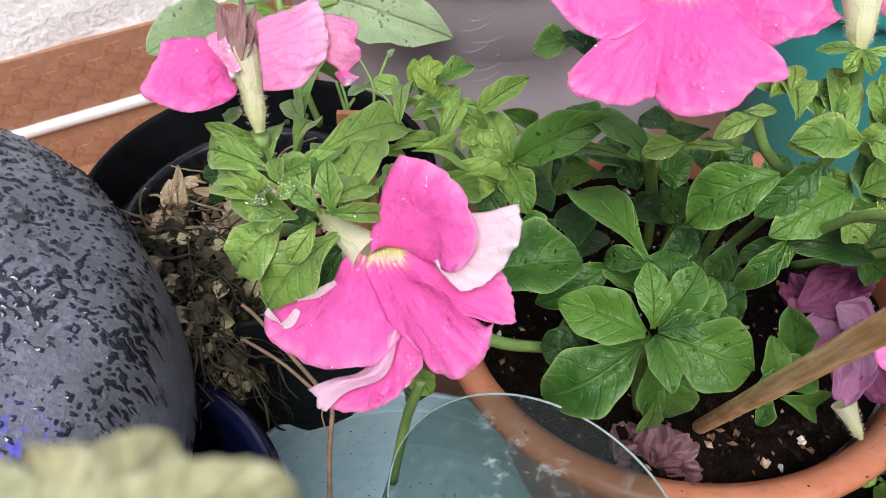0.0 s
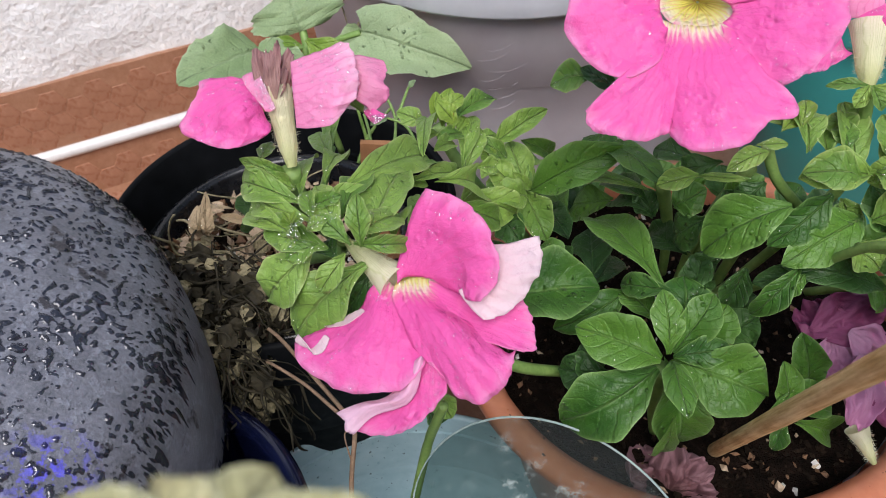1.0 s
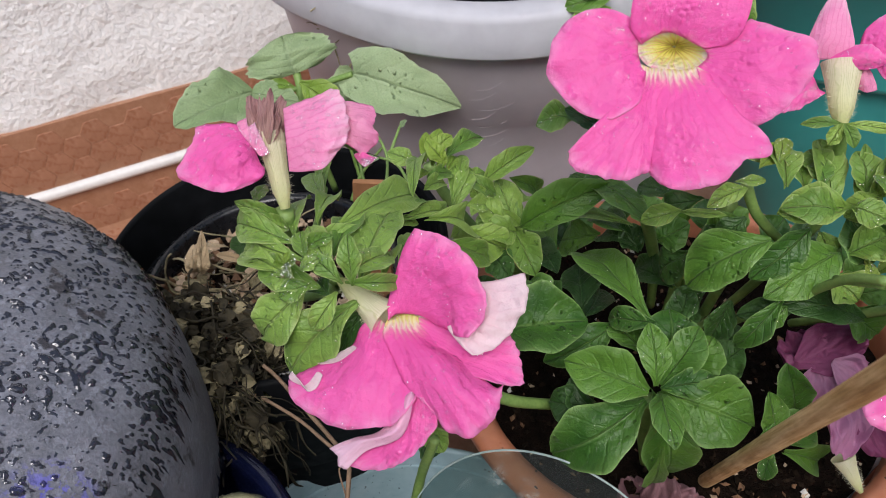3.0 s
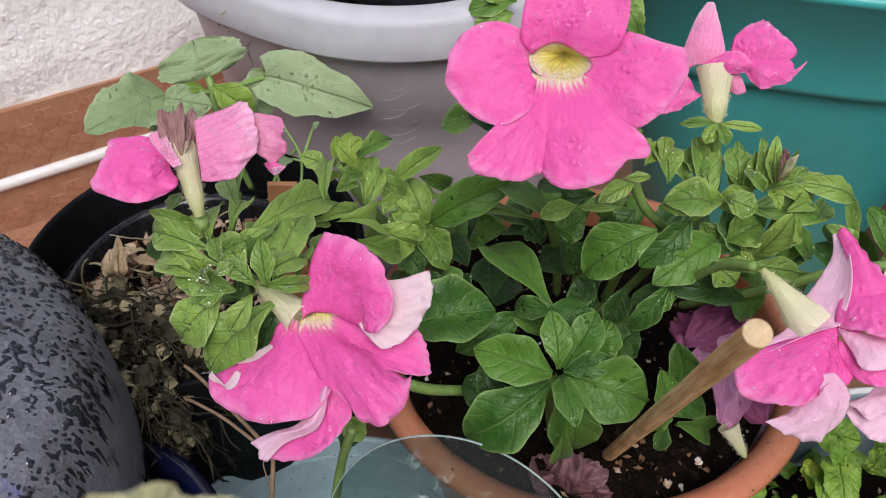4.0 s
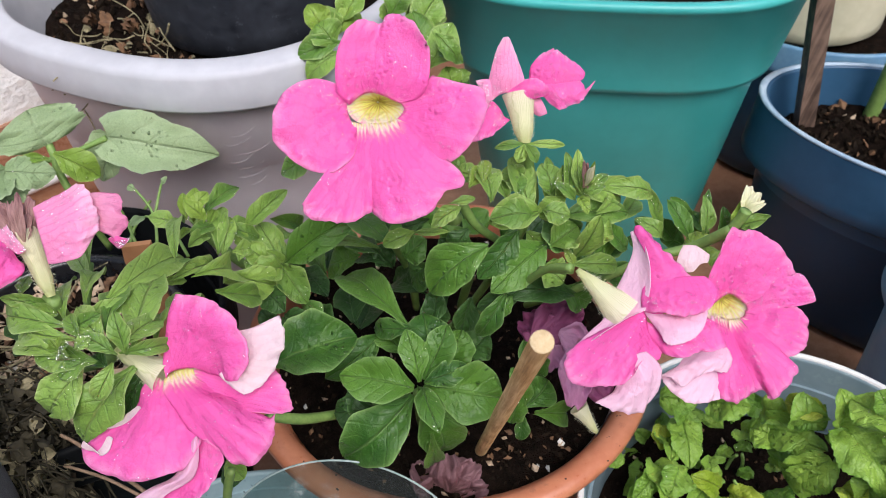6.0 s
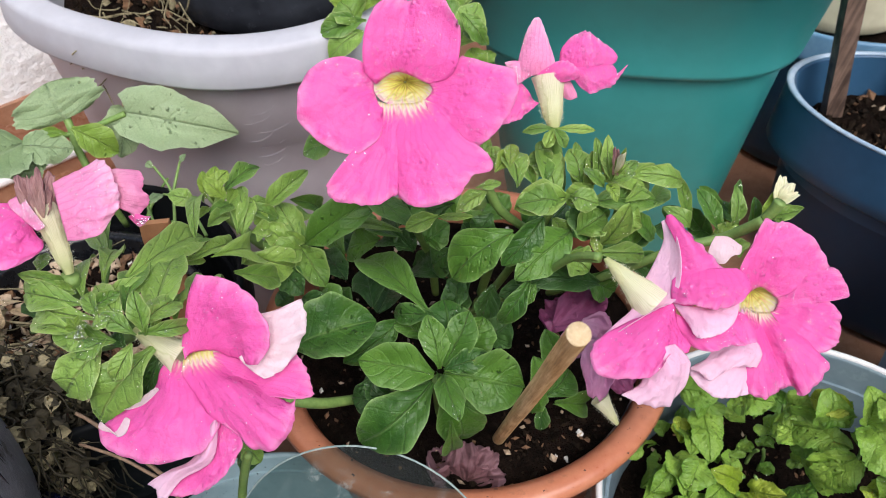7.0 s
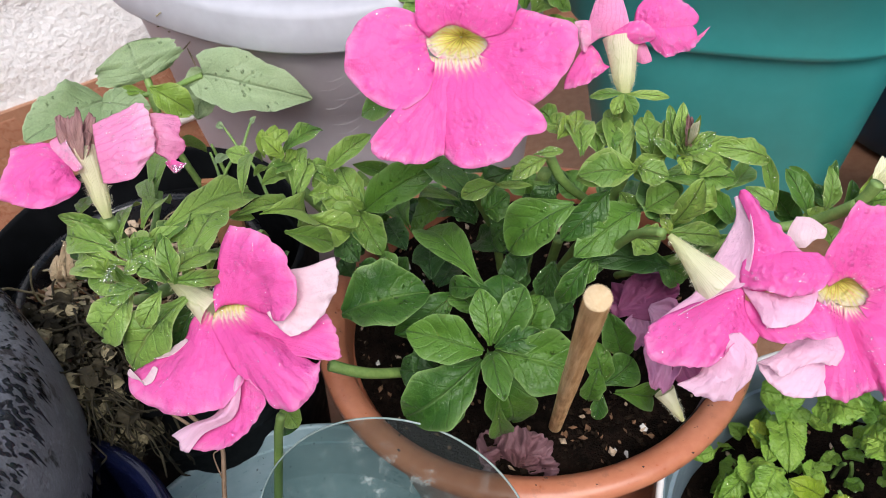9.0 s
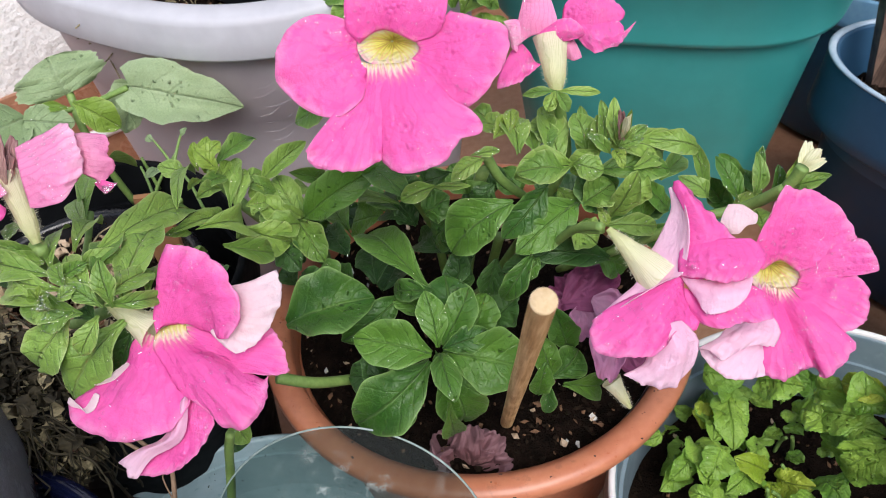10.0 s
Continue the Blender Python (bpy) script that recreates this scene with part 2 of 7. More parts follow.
BLUE = surface("blue_plastic", (0.022, 0.075, 0.150), (0.036, 0.105, 0.20), 12, 0.42, 0.0002, 0.3)
BLUE_LIP = surface("pale_blue_lip", (0.30, 0.42, 0.56), (0.48, 0.58, 0.68), 40, 0.4, 0.0002, 0.3)
# Darker copy of BLUE: shade on the oval planter's body put into colour.
BLUE_SHADED = surface("blue_plastic_shaded", (0.010, 0.032, 0.070), (0.018, 0.050, 0.10), 12, 0.5, 0.0002, 0.3)
BLUE_RIM = surface("blue_plastic_rim", (0.10, 0.24, 0.42), (0.18, 0.34, 0.50), 30, 0.4, 0.0002, 0.3)
BLACK = surface("black_plastic", (0.004, 0.0045, 0.005), (0.010, 0.011, 0.013), 25, 0.62, 0.0003, 0.4, spec=0.06)
BLACK_GLOSS = surface("glossy_black_plastic", (0.004, 0.0045, 0.006), (0.012, 0.013, 0.016), 25, 0.28, 0.0003, 0.4, spec=0.5)
BLACK_DUSTY = surface("dusty_black_plastic", (0.010, 0.012, 0.018), (0.035, 0.04, 0.052), 40, 0.6, 0.0003, 0.4, wear=(0.10, 0.11, 0.13))
NAVY = surface("navy_glaze", (0.002, 0.003, 0.011), (0.004, 0.006, 0.026), 30, 0.12, 0.0002, 0.3)
CREAM = surface("cream_plastic", (0.62, 0.58, 0.40), (0.72, 0.68, 0.50), 20, 0.5)
WHITE = surface("white_plastic", (0.46, 0.46, 0.50), (0.57, 0.57, 0.61), 14, 0.52, 0.0002, 0.3, spec=0.3)
GREY_POT = surface("grey_mauve_plastic", (0.46, 0.41, 0.44), (0.55, 0.50, 0.53), 10, 0.5, 0.0004, 0.4)
PLASTER_PLAIN = surface("plain_plaster", (0.30, 0.29, 0.27), (0.38, 0.37, 0.35), 12, 0.9)
PLASTER = surface("rough_plaster", (0.80, 0.79, 0.78), (0.90, 0.89, 0.88), 40, 0.9, 0.004, 0.9, fine=3.5, wear=(0.66, 0.64, 0.61))
TILE = surface("brown_tile", (0.29, 0.130, 0.075), (0.39, 0.190, 0.115), 30, 0.30, 0.0006, 0.6, wear=(0.50, 0.32, 0.24))
GROUT = surface("tile_joint", (0.30, 0.14, 0.075), (0.40, 0.21, 0.13), 120, 0.5)
TRIM = surface("white_trim", (0.66, 0.65, 0.64), (0.80, 0.79, 0.78), 25, 0.4, 0.0001, 0.2)
SOIL = surface("wet_soil", (0.004, 0.003, 0.002), (0.018, 0.011, 0.008), 140, 0.9, 0.003, 1.0, spec=0.05)
CRUMB_DARK = surface("soil_crumb", (0.005, 0.004, 0.003), (0.025, 0.016, 0.010), 200, 0.85, spec=0.08)
CRUMB_BROWN = surface("bark_chip", (0.10, 0.05, 0.025), (0.26, 0.14, 0.07), 160, 0.8)
CRUMB_PALE = surface("pale_chip", (0.40, 0.29, 0.19), (0.62, 0.48, 0.34), 160, 0.8)
STRAW = leafy("dead_pale_leaf", (0.34, 0.24, 0.13), (0.60, 0.47, 0.30), (0.45, 0.33, 0.2), 0.7, 1.2)
PERLITE = surface("perlite", (0.6, 0.58, 0.53), (0.8, 0.78, 0.74), 300, 0.8)
DEAD_DARK = surface("dead_leaf_dark", (0.012, 0.010, 0.006), (0.055, 0.046, 0.026), 120, 0.8, spec=0.3)
DEAD = surface("dead_leaf", (0.12, 0.105, 0.055), (0.42, 0.36, 0.22), 120, 0.8, spec=0.3)

WOOD = surface("orange_wood", (0.36, 0.16, 0.07), (0.48, 0.24, 0.11), 60, 0.6)
YELLOW_LEAF = leafy("yellowing_leaf", (0.40, 0.40, 0.20), (0.60, 0.54, 0.32), (0.5, 0.50, 0.32))


def wet_black():
    """Dark slate plastic: a dusty bloom, its grey raised for reflected sky, paler patches that paint sky-reflecting
    water film, bare dark patches and a few blue specks; the rain on it is modelled.
    """
    m, nt, b = material("wet_black_plastic", 0.4)
    c = coords(nt)
    big = ramp(nt, noise_of(nt, c, 30, 5, 0.6), [(0.38, (0, 0, 0)), (0.62, (1, 1, 1))])
    sky_patches = ramp(nt, noise_of(nt, c, 150, 6, 0.66), [(0.555, (0, 0, 0)), (0.575, (1, 1, 1))])
    bare = ramp(nt, noise_of(nt, c, 48, 6, 0.65), [(0.60, (0, 0, 0)), (0.64, (1, 1, 1))])
    grain = noise_of(nt, c, 700, 5, 0.7)
    col = mixed(nt, big, (0.130, 0.135, 0.158), (0.205, 0.213, 0.252))
    # reflected sky in thin water film, painted as paler grey-blue
    col = mixed(nt, maths(nt, "MULTIPLY", sky_patches, 0.32), col, (0.33, 0.35, 0.42))
    col = mixed(nt, maths(nt, "MULTIPLY", bare, 0.85), col, (0.022, 0.018, 0.022))
    far = node(nt, "ShaderNodeVectorMath", **{})
    far.operation = "DISTANCE"
    far.inputs[1].default_value = BLUE_SPOT
    nt.links.new(c, far.inputs[0])
    near = maths(nt, "SUBTRACT", 1.0, maths(nt, "MULTIPLY", far.outputs["Value"], 60.0), True)
    specks = ramp(nt, noise_of(nt, c, 260, 4, 0.7), [(0.50, (0, 0, 0)), (0.56, (1, 1, 1))])
    col = mixed(nt, maths(nt, "MULTIPLY", near, specks), col, (0.12, 0.11, 0.75))
    col = mixed(nt, 0.45, col, ramp(nt, grain, [(0.30, (0.3, 0.3, 0.3)), (0.70, (1.6, 1.6, 1.6))]), "MULTIPLY")
    nt.links.new(col, b.inputs["Base Color"])
    nt.links.new(ramp(nt, grain, [(0.3, (0.28,) * 3), (0.7, (0.50,) * 3)]), b.inputs["Roughness"])
    bump(nt, b, maths(nt, "ADD", grain, maths(nt, "MULTIPLY", sky_patches, 0.5)), 0.7, 0.0006)
    return m


BLUE_SPOT = (0.1153, -0.0222, 0.0857)

def clear_water(name, deep, tint, least):
    """Rain water: clear where one looks straight in, mirror-like where one looks along it."""
    m, nt, b = material(name, 0.03)
    fr = nt.nodes.new("ShaderNodeLayerWeight")
    fr.inputs["Blend"].default_value = 0.35
    rim = maths(nt, "POWER", fr.outputs["Facing"], 4.0)
    tr = nt.nodes.new("ShaderNodeBsdfTransparent")
    tr.inputs[0].default_value = (*tint, 1)
    gl = node(nt, "ShaderNodeBsdfGlossy", Roughness=deep)
    mx = nt.nodes.new("ShaderNodeMixShader")
    nt.links.new(maths(nt, "ADD", maths(nt, "MULTIPLY", rim, 0.5), least), mx.inputs[0])
    nt.links.new(tr.outputs[0], mx.inputs[1])
    nt.links.new(gl.outputs[0], mx.inputs[2])
    nt.links.new(mx.outputs[0], nt.nodes["Material Output"].inputs[0])
    return m


def clear_plastic():
    """Thin clear plastic: mostly see-through, a faint green tint, glossy, with limescale stains."""
    m, nt, b = material("clear_plastic", 0.15)
    c = coords(nt)
    b.inputs["Base Color"].default_value = (0.75, 0.85, 0.82, 1)
    tr = nt.nodes.new("ShaderNodeBsdfTransparent")
    tr.inputs[0].default_value = (0.40, 0.48, 0.46, 1)
    stain = ramp(nt, noise_of(nt, c, 90, 8, 0.72), [(0.52, (0, 0, 0)), (0.75, (1, 1, 1))])
    patch = ramp(nt, noise_of(nt, c, 22, 2), [(0.42, (0, 0, 0)), (0.62, (1, 1, 1))])
    fac = maths(nt, "ADD", maths(nt, "MULTIPLY", maths(nt, "MULTIPLY", stain, patch), 0.7), 0.03)
    mx = nt.nodes.new("ShaderNodeMixShader")
    nt.links.new(fac, mx.inputs[0])
    nt.links.new(tr.outputs[0], mx.inputs[1])
    nt.links.new(b.outputs[0], mx.inputs[2])
    nt.links.new(mx.outputs[0], nt.nodes["Material Output"].inputs[0])
    return m


WET_BLACK = wet_black()
WATER = clear_water("rain_water", 0.05, (0.42, 0.43, 0.47), 0.09)
DROP = clear_water("rain_drop", 0.10, (1.0, 1.0, 1.0), 0.13)
CLEAR = clear_plastic()
CUP_LIP = surface("cup_lip", (0.20, 0.29, 0.28), (0.42, 0.50, 0.48), 60, 0.2, 0.0001, 0.2)


# ---- makers ----
PLACE = {}


def thing(name, at, label, category, group="", kind=""):
    ob = new(name)
    ob.location = at
    PLACE[ob.name] = Vector(at)
    return tagged(ob, label, category, group, kind)


def part(name, verts, faces, mat, parent=None, label="", at=None, uvs=None, mats=None, smooth=True):
    """One mesh object under a thing or part (or on its own), its points given in the world."""
    at = Vector(at) if at is not None else (PLACE[parent.name] if parent else Vector())
    me = bpy.data.meshes.new(name)
    me.from_pydata([Vector(v) - at for v in verts], [], faces)
    for one in (mat if isinstance(mat, (list, tuple)) else [mat]):
        me.materials.append(one)
    if mats:
        me.polygons.foreach_set("material_index", mats)
    me.polygons.foreach_set("use_smooth", [smooth] * len(me.polygons))
    if uvs is not None:
        layer = me.uv_layers.new(name="blade")
        for loop in me.loops:
            layer.data[loop.index].uv = uvs[loop.vertex_index]
    ob = new(name, me)
    ob.location = at - (PLACE[parent.name] if parent else Vector())
    ob.parent = parent
    PLACE[ob.name] = at
    if label:
        tagged(ob, label)
    return ob


FACE = Vector((0.03, -0.62, 0.78)).normalized()


def grid_faces(nu, nv):
    return [(j * (nu + 1) + i, j * (nu + 1) + i + 1, (j + 1) * (nu + 1) + i + 1, (j + 1) * (nu + 1) + i) for j in range(nv) for i in range(nu)]


def blade_frame(base, tip, roll):
    a = Vector(tip) - Vector(base)
    length = a.length
    a.normalize()
    n = (FACE - a * FACE.dot(a)).normalized()
    n = Matrix.Rotation(radians(roll), 3, a) @ n
    return a, n, a.cross(n).normalized(), length


WET = []
wet_rnd = random.Random(99)


def rain(verts, nu, nv, chance):
    """Remember spots on a blade where rain drops cling, in patches."""
    for j in range(nv):
        for i in range(nu):
            a, b, d = verts[j * (nu + 1) + i], verts[j * (nu + 1) + i + 1], verts[(j + 1) * (nu + 1) + i]
            if noise.noise(a * 75) < 0.04 or wet_rnd.random() > chance:
                continue
            up = (b - a).cross(d - a)
            if up.length < 1e-12:
                continue
            up.normalize()
            p, q = wet_rnd.random(), wet_rnd.random()
            WET.append((a + (b - a) * p + (d - a) * q, up if up.dot(FACE) > 0 else -up, wet_rnd.random()))


def leaf(plant, base, tip, width, bend=0.06, roll=0.0, shape="ovate", mat=None):
    """A leaf from its stalk to its tip: bulged along its length, folded at the midrib, with a wavy rim."""
    mat = mat or PLANT_LEAF[plant.name]
    base = Vector(base)
    a, n, s, length = blade_frame(base, tip, roll)
    rnd = random.Random(int(base.x * 1e5) * 7 + int(base.z * 1e5))
    fold, phase, twist = rnd.uniform(0.15, 0.70), rnd.uniform(0, 6), rnd.uniform(-0.45, 0.45)
    blunt, hook = rnd.uniform(0.95, 1.35), rnd.uniform(-0.05, 0.13)
    if shape in ("heart", "round"):
        fold, twist = fold * 0.4, twist * 0.5
    nu, nv = (12, 28) if shape == "mint" else (10, 18)
    toothed = shape != "ovate"
    quilt = 0.045 if shape == "mint" else 0.042
    verts, uvs = [], []
    for j in range(nv + 1):
        v = j / nv
        if shape == "mint":
            h = max(0.0, math.sin(math.pi * min(1, 0.05 + 0.95 * v) ** 0.9)) ** 0.56
        elif shape == "round":
            h = max(0.0, math.sin(math.pi * min(1, 0.06 + 0.94 * v) ** 0.9)) ** 0.55
        elif shape == "heart":
            h = max(0.0, math.sin(math.pi * min(1, 0.03 + 0.97 * v) ** 0.62)) ** 0.72
        else:
            h = 0.14 * (1 - v) ** 3 + max(0.0, math.sin(math.pi * v ** blunt)) ** (0.62 + 0.5 * (1 - v) ** 2)
        if j == nv:
            h = 0.05
        if toothed and 0 < j < nv:
            h *= 1.0 + (1 if j % 2 else -1) * (0.014 if shape == "heart" else 0.030)
        for i in range(nu + 1):
            u = i / nu * 2 - 1
            back = -0.10 * abs(u) ** 1.5 * length if shape == "heart" and v < 0.25 else 0.0
            p = base + a * (v * length + back * (1 - v * 4))
            p += s * (u * h * width / 2 * (1 + 0.05 * math.sin(17 * v + phase) + 0.05 * math.sin(7 * v + 2 * phase + u)))
            lift = bend * length * 4 * v * (1 - v) - bend * length * 0.5 * v * v
            lift += fold * abs(u) ** 1.4 * h * width / 2
            lift += 0.10 * width * math.sin(9 * v + phase + 2.2 * u) * abs(u) ** 1.5 * h + 0.03 * width * math.sin(21 * v + 2 * phase) * u * u * h
            lift += twist * u * h * width / 2 * v
            lift += quilt * width * abs(math.sin(math.pi * ((7.0 if shape == "mint" else 5.0) * v - 1.6 * abs(u)))) * h * (1 - abs(u) ** 4)
            lift += 0.16 * width * noise.noise(Vector((u * 1.3 + phase, v * 2.0, phase))) + 0.035 * width * noise.noise(Vector((u * 4 + phase, v * 7.0, phase))) * (1 - abs(u) ** 6)
            lift -= hook * length * v ** 3
            p += s * (0.5 * hook * length * math.sin(phase) * 4 * v * (1 - v))
            verts.append(p + n * lift)
            uvs.append((u, v))
    rain(verts, nu, nv, 0.30 if shape == "ovate" else 0.04)
    return part("leaf", verts, grid_faces(nu, nv), mat, plant, at=base, uvs=uvs)


def sheet(name, verts, nu, nv, uvs, front, back, parent, at, normals, thick=0.0004):
    """A thin two-sided sheet with its own material on each side."""
    if front in (PETAL, PETAL_LIGHT):
        rain(verts, nu, nv, 0.20)
    k = len(verts)
    f1 = grid_faces(nu, nv)
    both = list(verts) + [v - n * thick for v, n in zip(verts, normals)]
    f2 = [tuple(k + i for i in reversed(q)) for q in f1]
    rim = [i for i in range(nu)] + [nu + j * (nu + 1) for j in range(nv)] + [nv * (nu + 1) + i for i in range(nu, 0, -1)] + [j * (nu + 1) for j in range(nv, 0, -1)]
    f3 = [(rim[(q + 1) % len(rim)], rim[q], k + rim[q], k + rim[(q + 1) % len(rim)]) for q in range(len(rim))]
    mats = [0] * len(f1) + [1] * len(f2) + [1] * len(f3)
    return part(name, both, f1 + f2 + f3, [front, back], parent, at=at, uvs=list(uvs) * 2, mats=mats)


def petal(flower, base, tip, width, cup=0.1, bend=0.1, seed=0, pale=0, dry=0, roll=0.0, start=0.24, root=0.17, drop=0.38, skew=0.0, taper=0.20):
    """One loose lobe of a corolla, ruffled at its rim. root: share of the width at its foot; drop: how far the corners fall back; skew: one side longer."""
    base = Vector(base)
    a, n, s, length = blade_frame(base, tip, roll)
    rnd = random.Random(seed)
    ph = [rnd.uniform(0, 6.28) for _ in range(6)]
    nu, nv = 26, 18
    calm = 0.3 if pale in (1, 2) else 1.0
    verts, uvs, normals = [], [], []
    for j in range(nv + 1):
        v = j / nv
        h = root + (1 - root) * math.sin(min(1.0, v * 1.3) * math.pi / 2) ** 1.15
        for i in range(nu + 1):
            u = i / nu * 2 - 1
            reach = 1.0 - drop * abs(u) ** 2.6 + skew * u + 0.030 * math.sin(7 * u + ph[0]) + (0.016 * math.sin(17 * u + ph[1]) + 0.006 * math.sin(37 * u + ph[4])) * calm - 0.05 * math.exp(-(u * 5) ** 2)
            hh = h * (1 - taper * max(0.0, v - 0.4) / 0.6) * (1 + 0.03 * math.sin(21 * v + ph[5]) * v)
            p = base + a * (v * reach * length) + s * (u * hh * width / 2)
            lift = bend * length * (1.6 * v * (1 - v) - 0.35 * v * v) * 1.4
            lift += cup * width * (u * u - 0.3) * h
            lift += calm * width * (0.035 * math.sin(6 * u + ph[2]) + 0.028 * math.sin(13 * u + 3 * v + ph[3])) * v ** 1.5
            lift += calm * width * 0.018 * math.sin(29 * u + 5 * v + ph[4]) * v ** 4
            lift += width * (0.11 * noise.noise(Vector((u * 1.5 + seed, v * 1.9, seed * 0.37))) + 0.05 * noise.noise(Vector((u * 4.0, v * 4.0 + seed, seed * 0.7))) + calm * 0.016 * noise.noise(Vector((u * 11.0, v * 6.0 + seed, seed * 0.3)))) * min(1.0, v * 2.5)
            if dry:
                lift += width * (0.04 * math.sin(9 * u + 9 * v + ph[1]) + 0.40 * noise.noise(Vector((u * 1.7 + seed, v * 2.6, 0.5 * seed))) + 0.20 * noise.noise(Vector((u * 4.5 + seed, v * 5.5, 0.5 * seed)))) * v
            verts.append(p + n * lift)
            uvs.append((u, start + (1 - start) * v))
            normals.append(n)
    front, back = PETAL, PETAL_BACK
    if pale:
        front = (PETAL_PALE, PETAL_BACK, PETAL_LIGHT, TUBE)[pale - 1]
        back = (PETAL_PALE, PETAL_BACK, PETAL_BACK, TUBE)[pale - 1]
    if dry:
        front = back = (PETAL_DRY, PETAL_FADED, PETAL_LILAC, PETAL_WITHERED)[dry - 1]
    return sheet("petal", verts, nu, nv, uvs, front, back, flower, base, normals)


def smooth_row(points, n, start=None):
    """n + 1 points evenly along a smooth line through the given ones."""
    pts = [Vector(p) for p in points]
    if len(pts) == 2:
        return [pts[0].lerp(pts[1], i / n) for i in range(n + 1)]
    fine = []
    for k in range(len(pts) - 1):
        p0, p1, p2, p3 = pts[max(k - 1, 0)], pts[k], pts[k + 1], pts[min(k + 2, len(pts) - 1)]
        for q in range(12):
            t = q / 12
            fine.append(0.5 * (2 * p1 + (p2 - p0) * t + (2 * p0 - 5 * p1 + 4 * p2 - p3) * t * t + (3 * p1 - p0 - 3 * p2 + p3) * t ** 3))
    fine.append(pts[-1])
    run = [0.0]
    for a, b in zip(fine, fine[1:]):
        run.append(run[-1] + (b - a).length)
    out, k = [], 0
    for i in range(n + 1):
        want = run[-1] * i / n
        while k < len(fine) - 2 and run[k + 1] < want:
            k += 1
        out.append(fine[k].lerp(fine[k + 1], (want - run[k]) / max(run[k + 1] - run[k], 1e-9)))
    return out


def lobe(flower, frame_of, rows, mat, start, seed, back=None):
    """One petal as a limp sheet: rows of guide points from its foot to its rim, in millimetres to the right, up and out of the bloom; the rim frayed and rippled."""
    at, right, up, out = [Vector(v) for v in frame_of]
    nu, nv = 34, 26
    guides = [smooth_row(r, nu) for r in rows]
    columns = [smooth_row([g[i] for g in guides], nv) for i in range(nu + 1)]
    span = (columns[nu // 2][-1] - columns[nu // 2][0]).length
    lap = 2.0 if mat is PETAL else 0.4
    wide = (guides[-1][-1] - guides[-1][0]).length
    local = [[columns[i][j] for i in range(nu + 1)] for j in range(nv + 1)]
    verts, uvs, normals = [], [], []
    for j in range(nv + 1):
        v = j / nv
        for i in range(nu + 1):
            u = i / nu * 2 - 1
            du = local[j][min(i + 1, nu)] - local[j][max(i - 1, 0)]
            dv = local[min(j + 1, nv)][i] - local[max(j - 1, 0)][i]
            n = du.cross(dv)
            n = n.normalized() if n.length > 1e-9 else Vector((0, 0, 1))
            if n.z < 0:
                n = -n
            p = local[j][i].copy()
            q = p * 0.055 + Vector((seed * 3.7, seed * 1.3, 0))
            calm = min(1.0, v * 2.0) * min(1.0, span / 14.0) * min(1.0, wide / 18.0)
            p += n * calm * (0.9 * noise.noise(q * 1.6) + 0.55 * noise.noise(q * 4.0) * (1 - abs(u) ** 4) + 0.34 * noise.noise(q * 11.0))
            p += n * (0.75 * math.sin(15 * u + 4 * v + seed) * v ** 6 * (1 - u * u) * calm * min(1.0, wide / 25))
            fray = 0.75 * noise.noise(Vector((u * 7.0, seed, 0.0))) + 0.48 * noise.noise(Vector((u * 19.0, seed, 4.0)))
            if dv.length > 1e-9:
                p += dv.normalized() * fray * v ** 8 * calm
            side = max(0.0, abs(u) - 0.75) * 4
            if du.length > 1e-9:
                p += du.normalized() * (lap * side * math.copysign(1, u) * min(1.0, v * 5) * (1 - v ** 6))
            p.z += 0.35 * side * (1 if u > 0 else -1)
            verts.append(at + (right * p.x + up * p.y + out * p.z) / 1000)
            normals.append(right * n.x + up * n.y + out * n.z)
            uvs.append((u * 1.2 + seed, start + (1 - start) * v))
    return sheet("petal", verts, nu, nv, uvs, mat, back or (PETAL_BACK if mat is PETAL else mat), flower, at, normals, 0.0003)


def throat_cup(flower, frame_of, centre, wide, high, deep, rise):
    """The yellow funnel inside a bloom, darker towards its bottom."""
    at, right, up, out = [Vector(v) for v in frame_of]
    verts, uvs = [], []
    for j in range(9):
        f = j / 8
        for i in range(37):
            th = 2 * math.pi * i / 36
            k = (1 - f) ** 0.8 * (1 + 0.02 * math.sin(5 * th)) * 0.97 + 0.05
            x = centre[0] + wide * k * math.cos(th)
            y = centre[1] + high * k * math.sin(th) + rise * f
            verts.append(at + (right * x + up * y + out * (centre[2] - deep * f)) / 1000)
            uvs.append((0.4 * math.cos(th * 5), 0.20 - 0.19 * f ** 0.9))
    return part("throat", verts, grid_faces(36, 8), PETAL, flower, "yellow throat", at=at, uvs=uvs)


def ring_points(p, q, r, count, up=None):
    d = (Vector(q) - Vector(p)).normalized()
    a = d.orthogonal().normalized() if up is None else (up - d * up.dot(d)).normalized()
    b = d.cross(a)
    return [Vector(p) + a * (r * math.cos(2 * math.pi * i / count)) + b * (r * math.sin(2 * math.pi * i / count)) for i in range(count)]


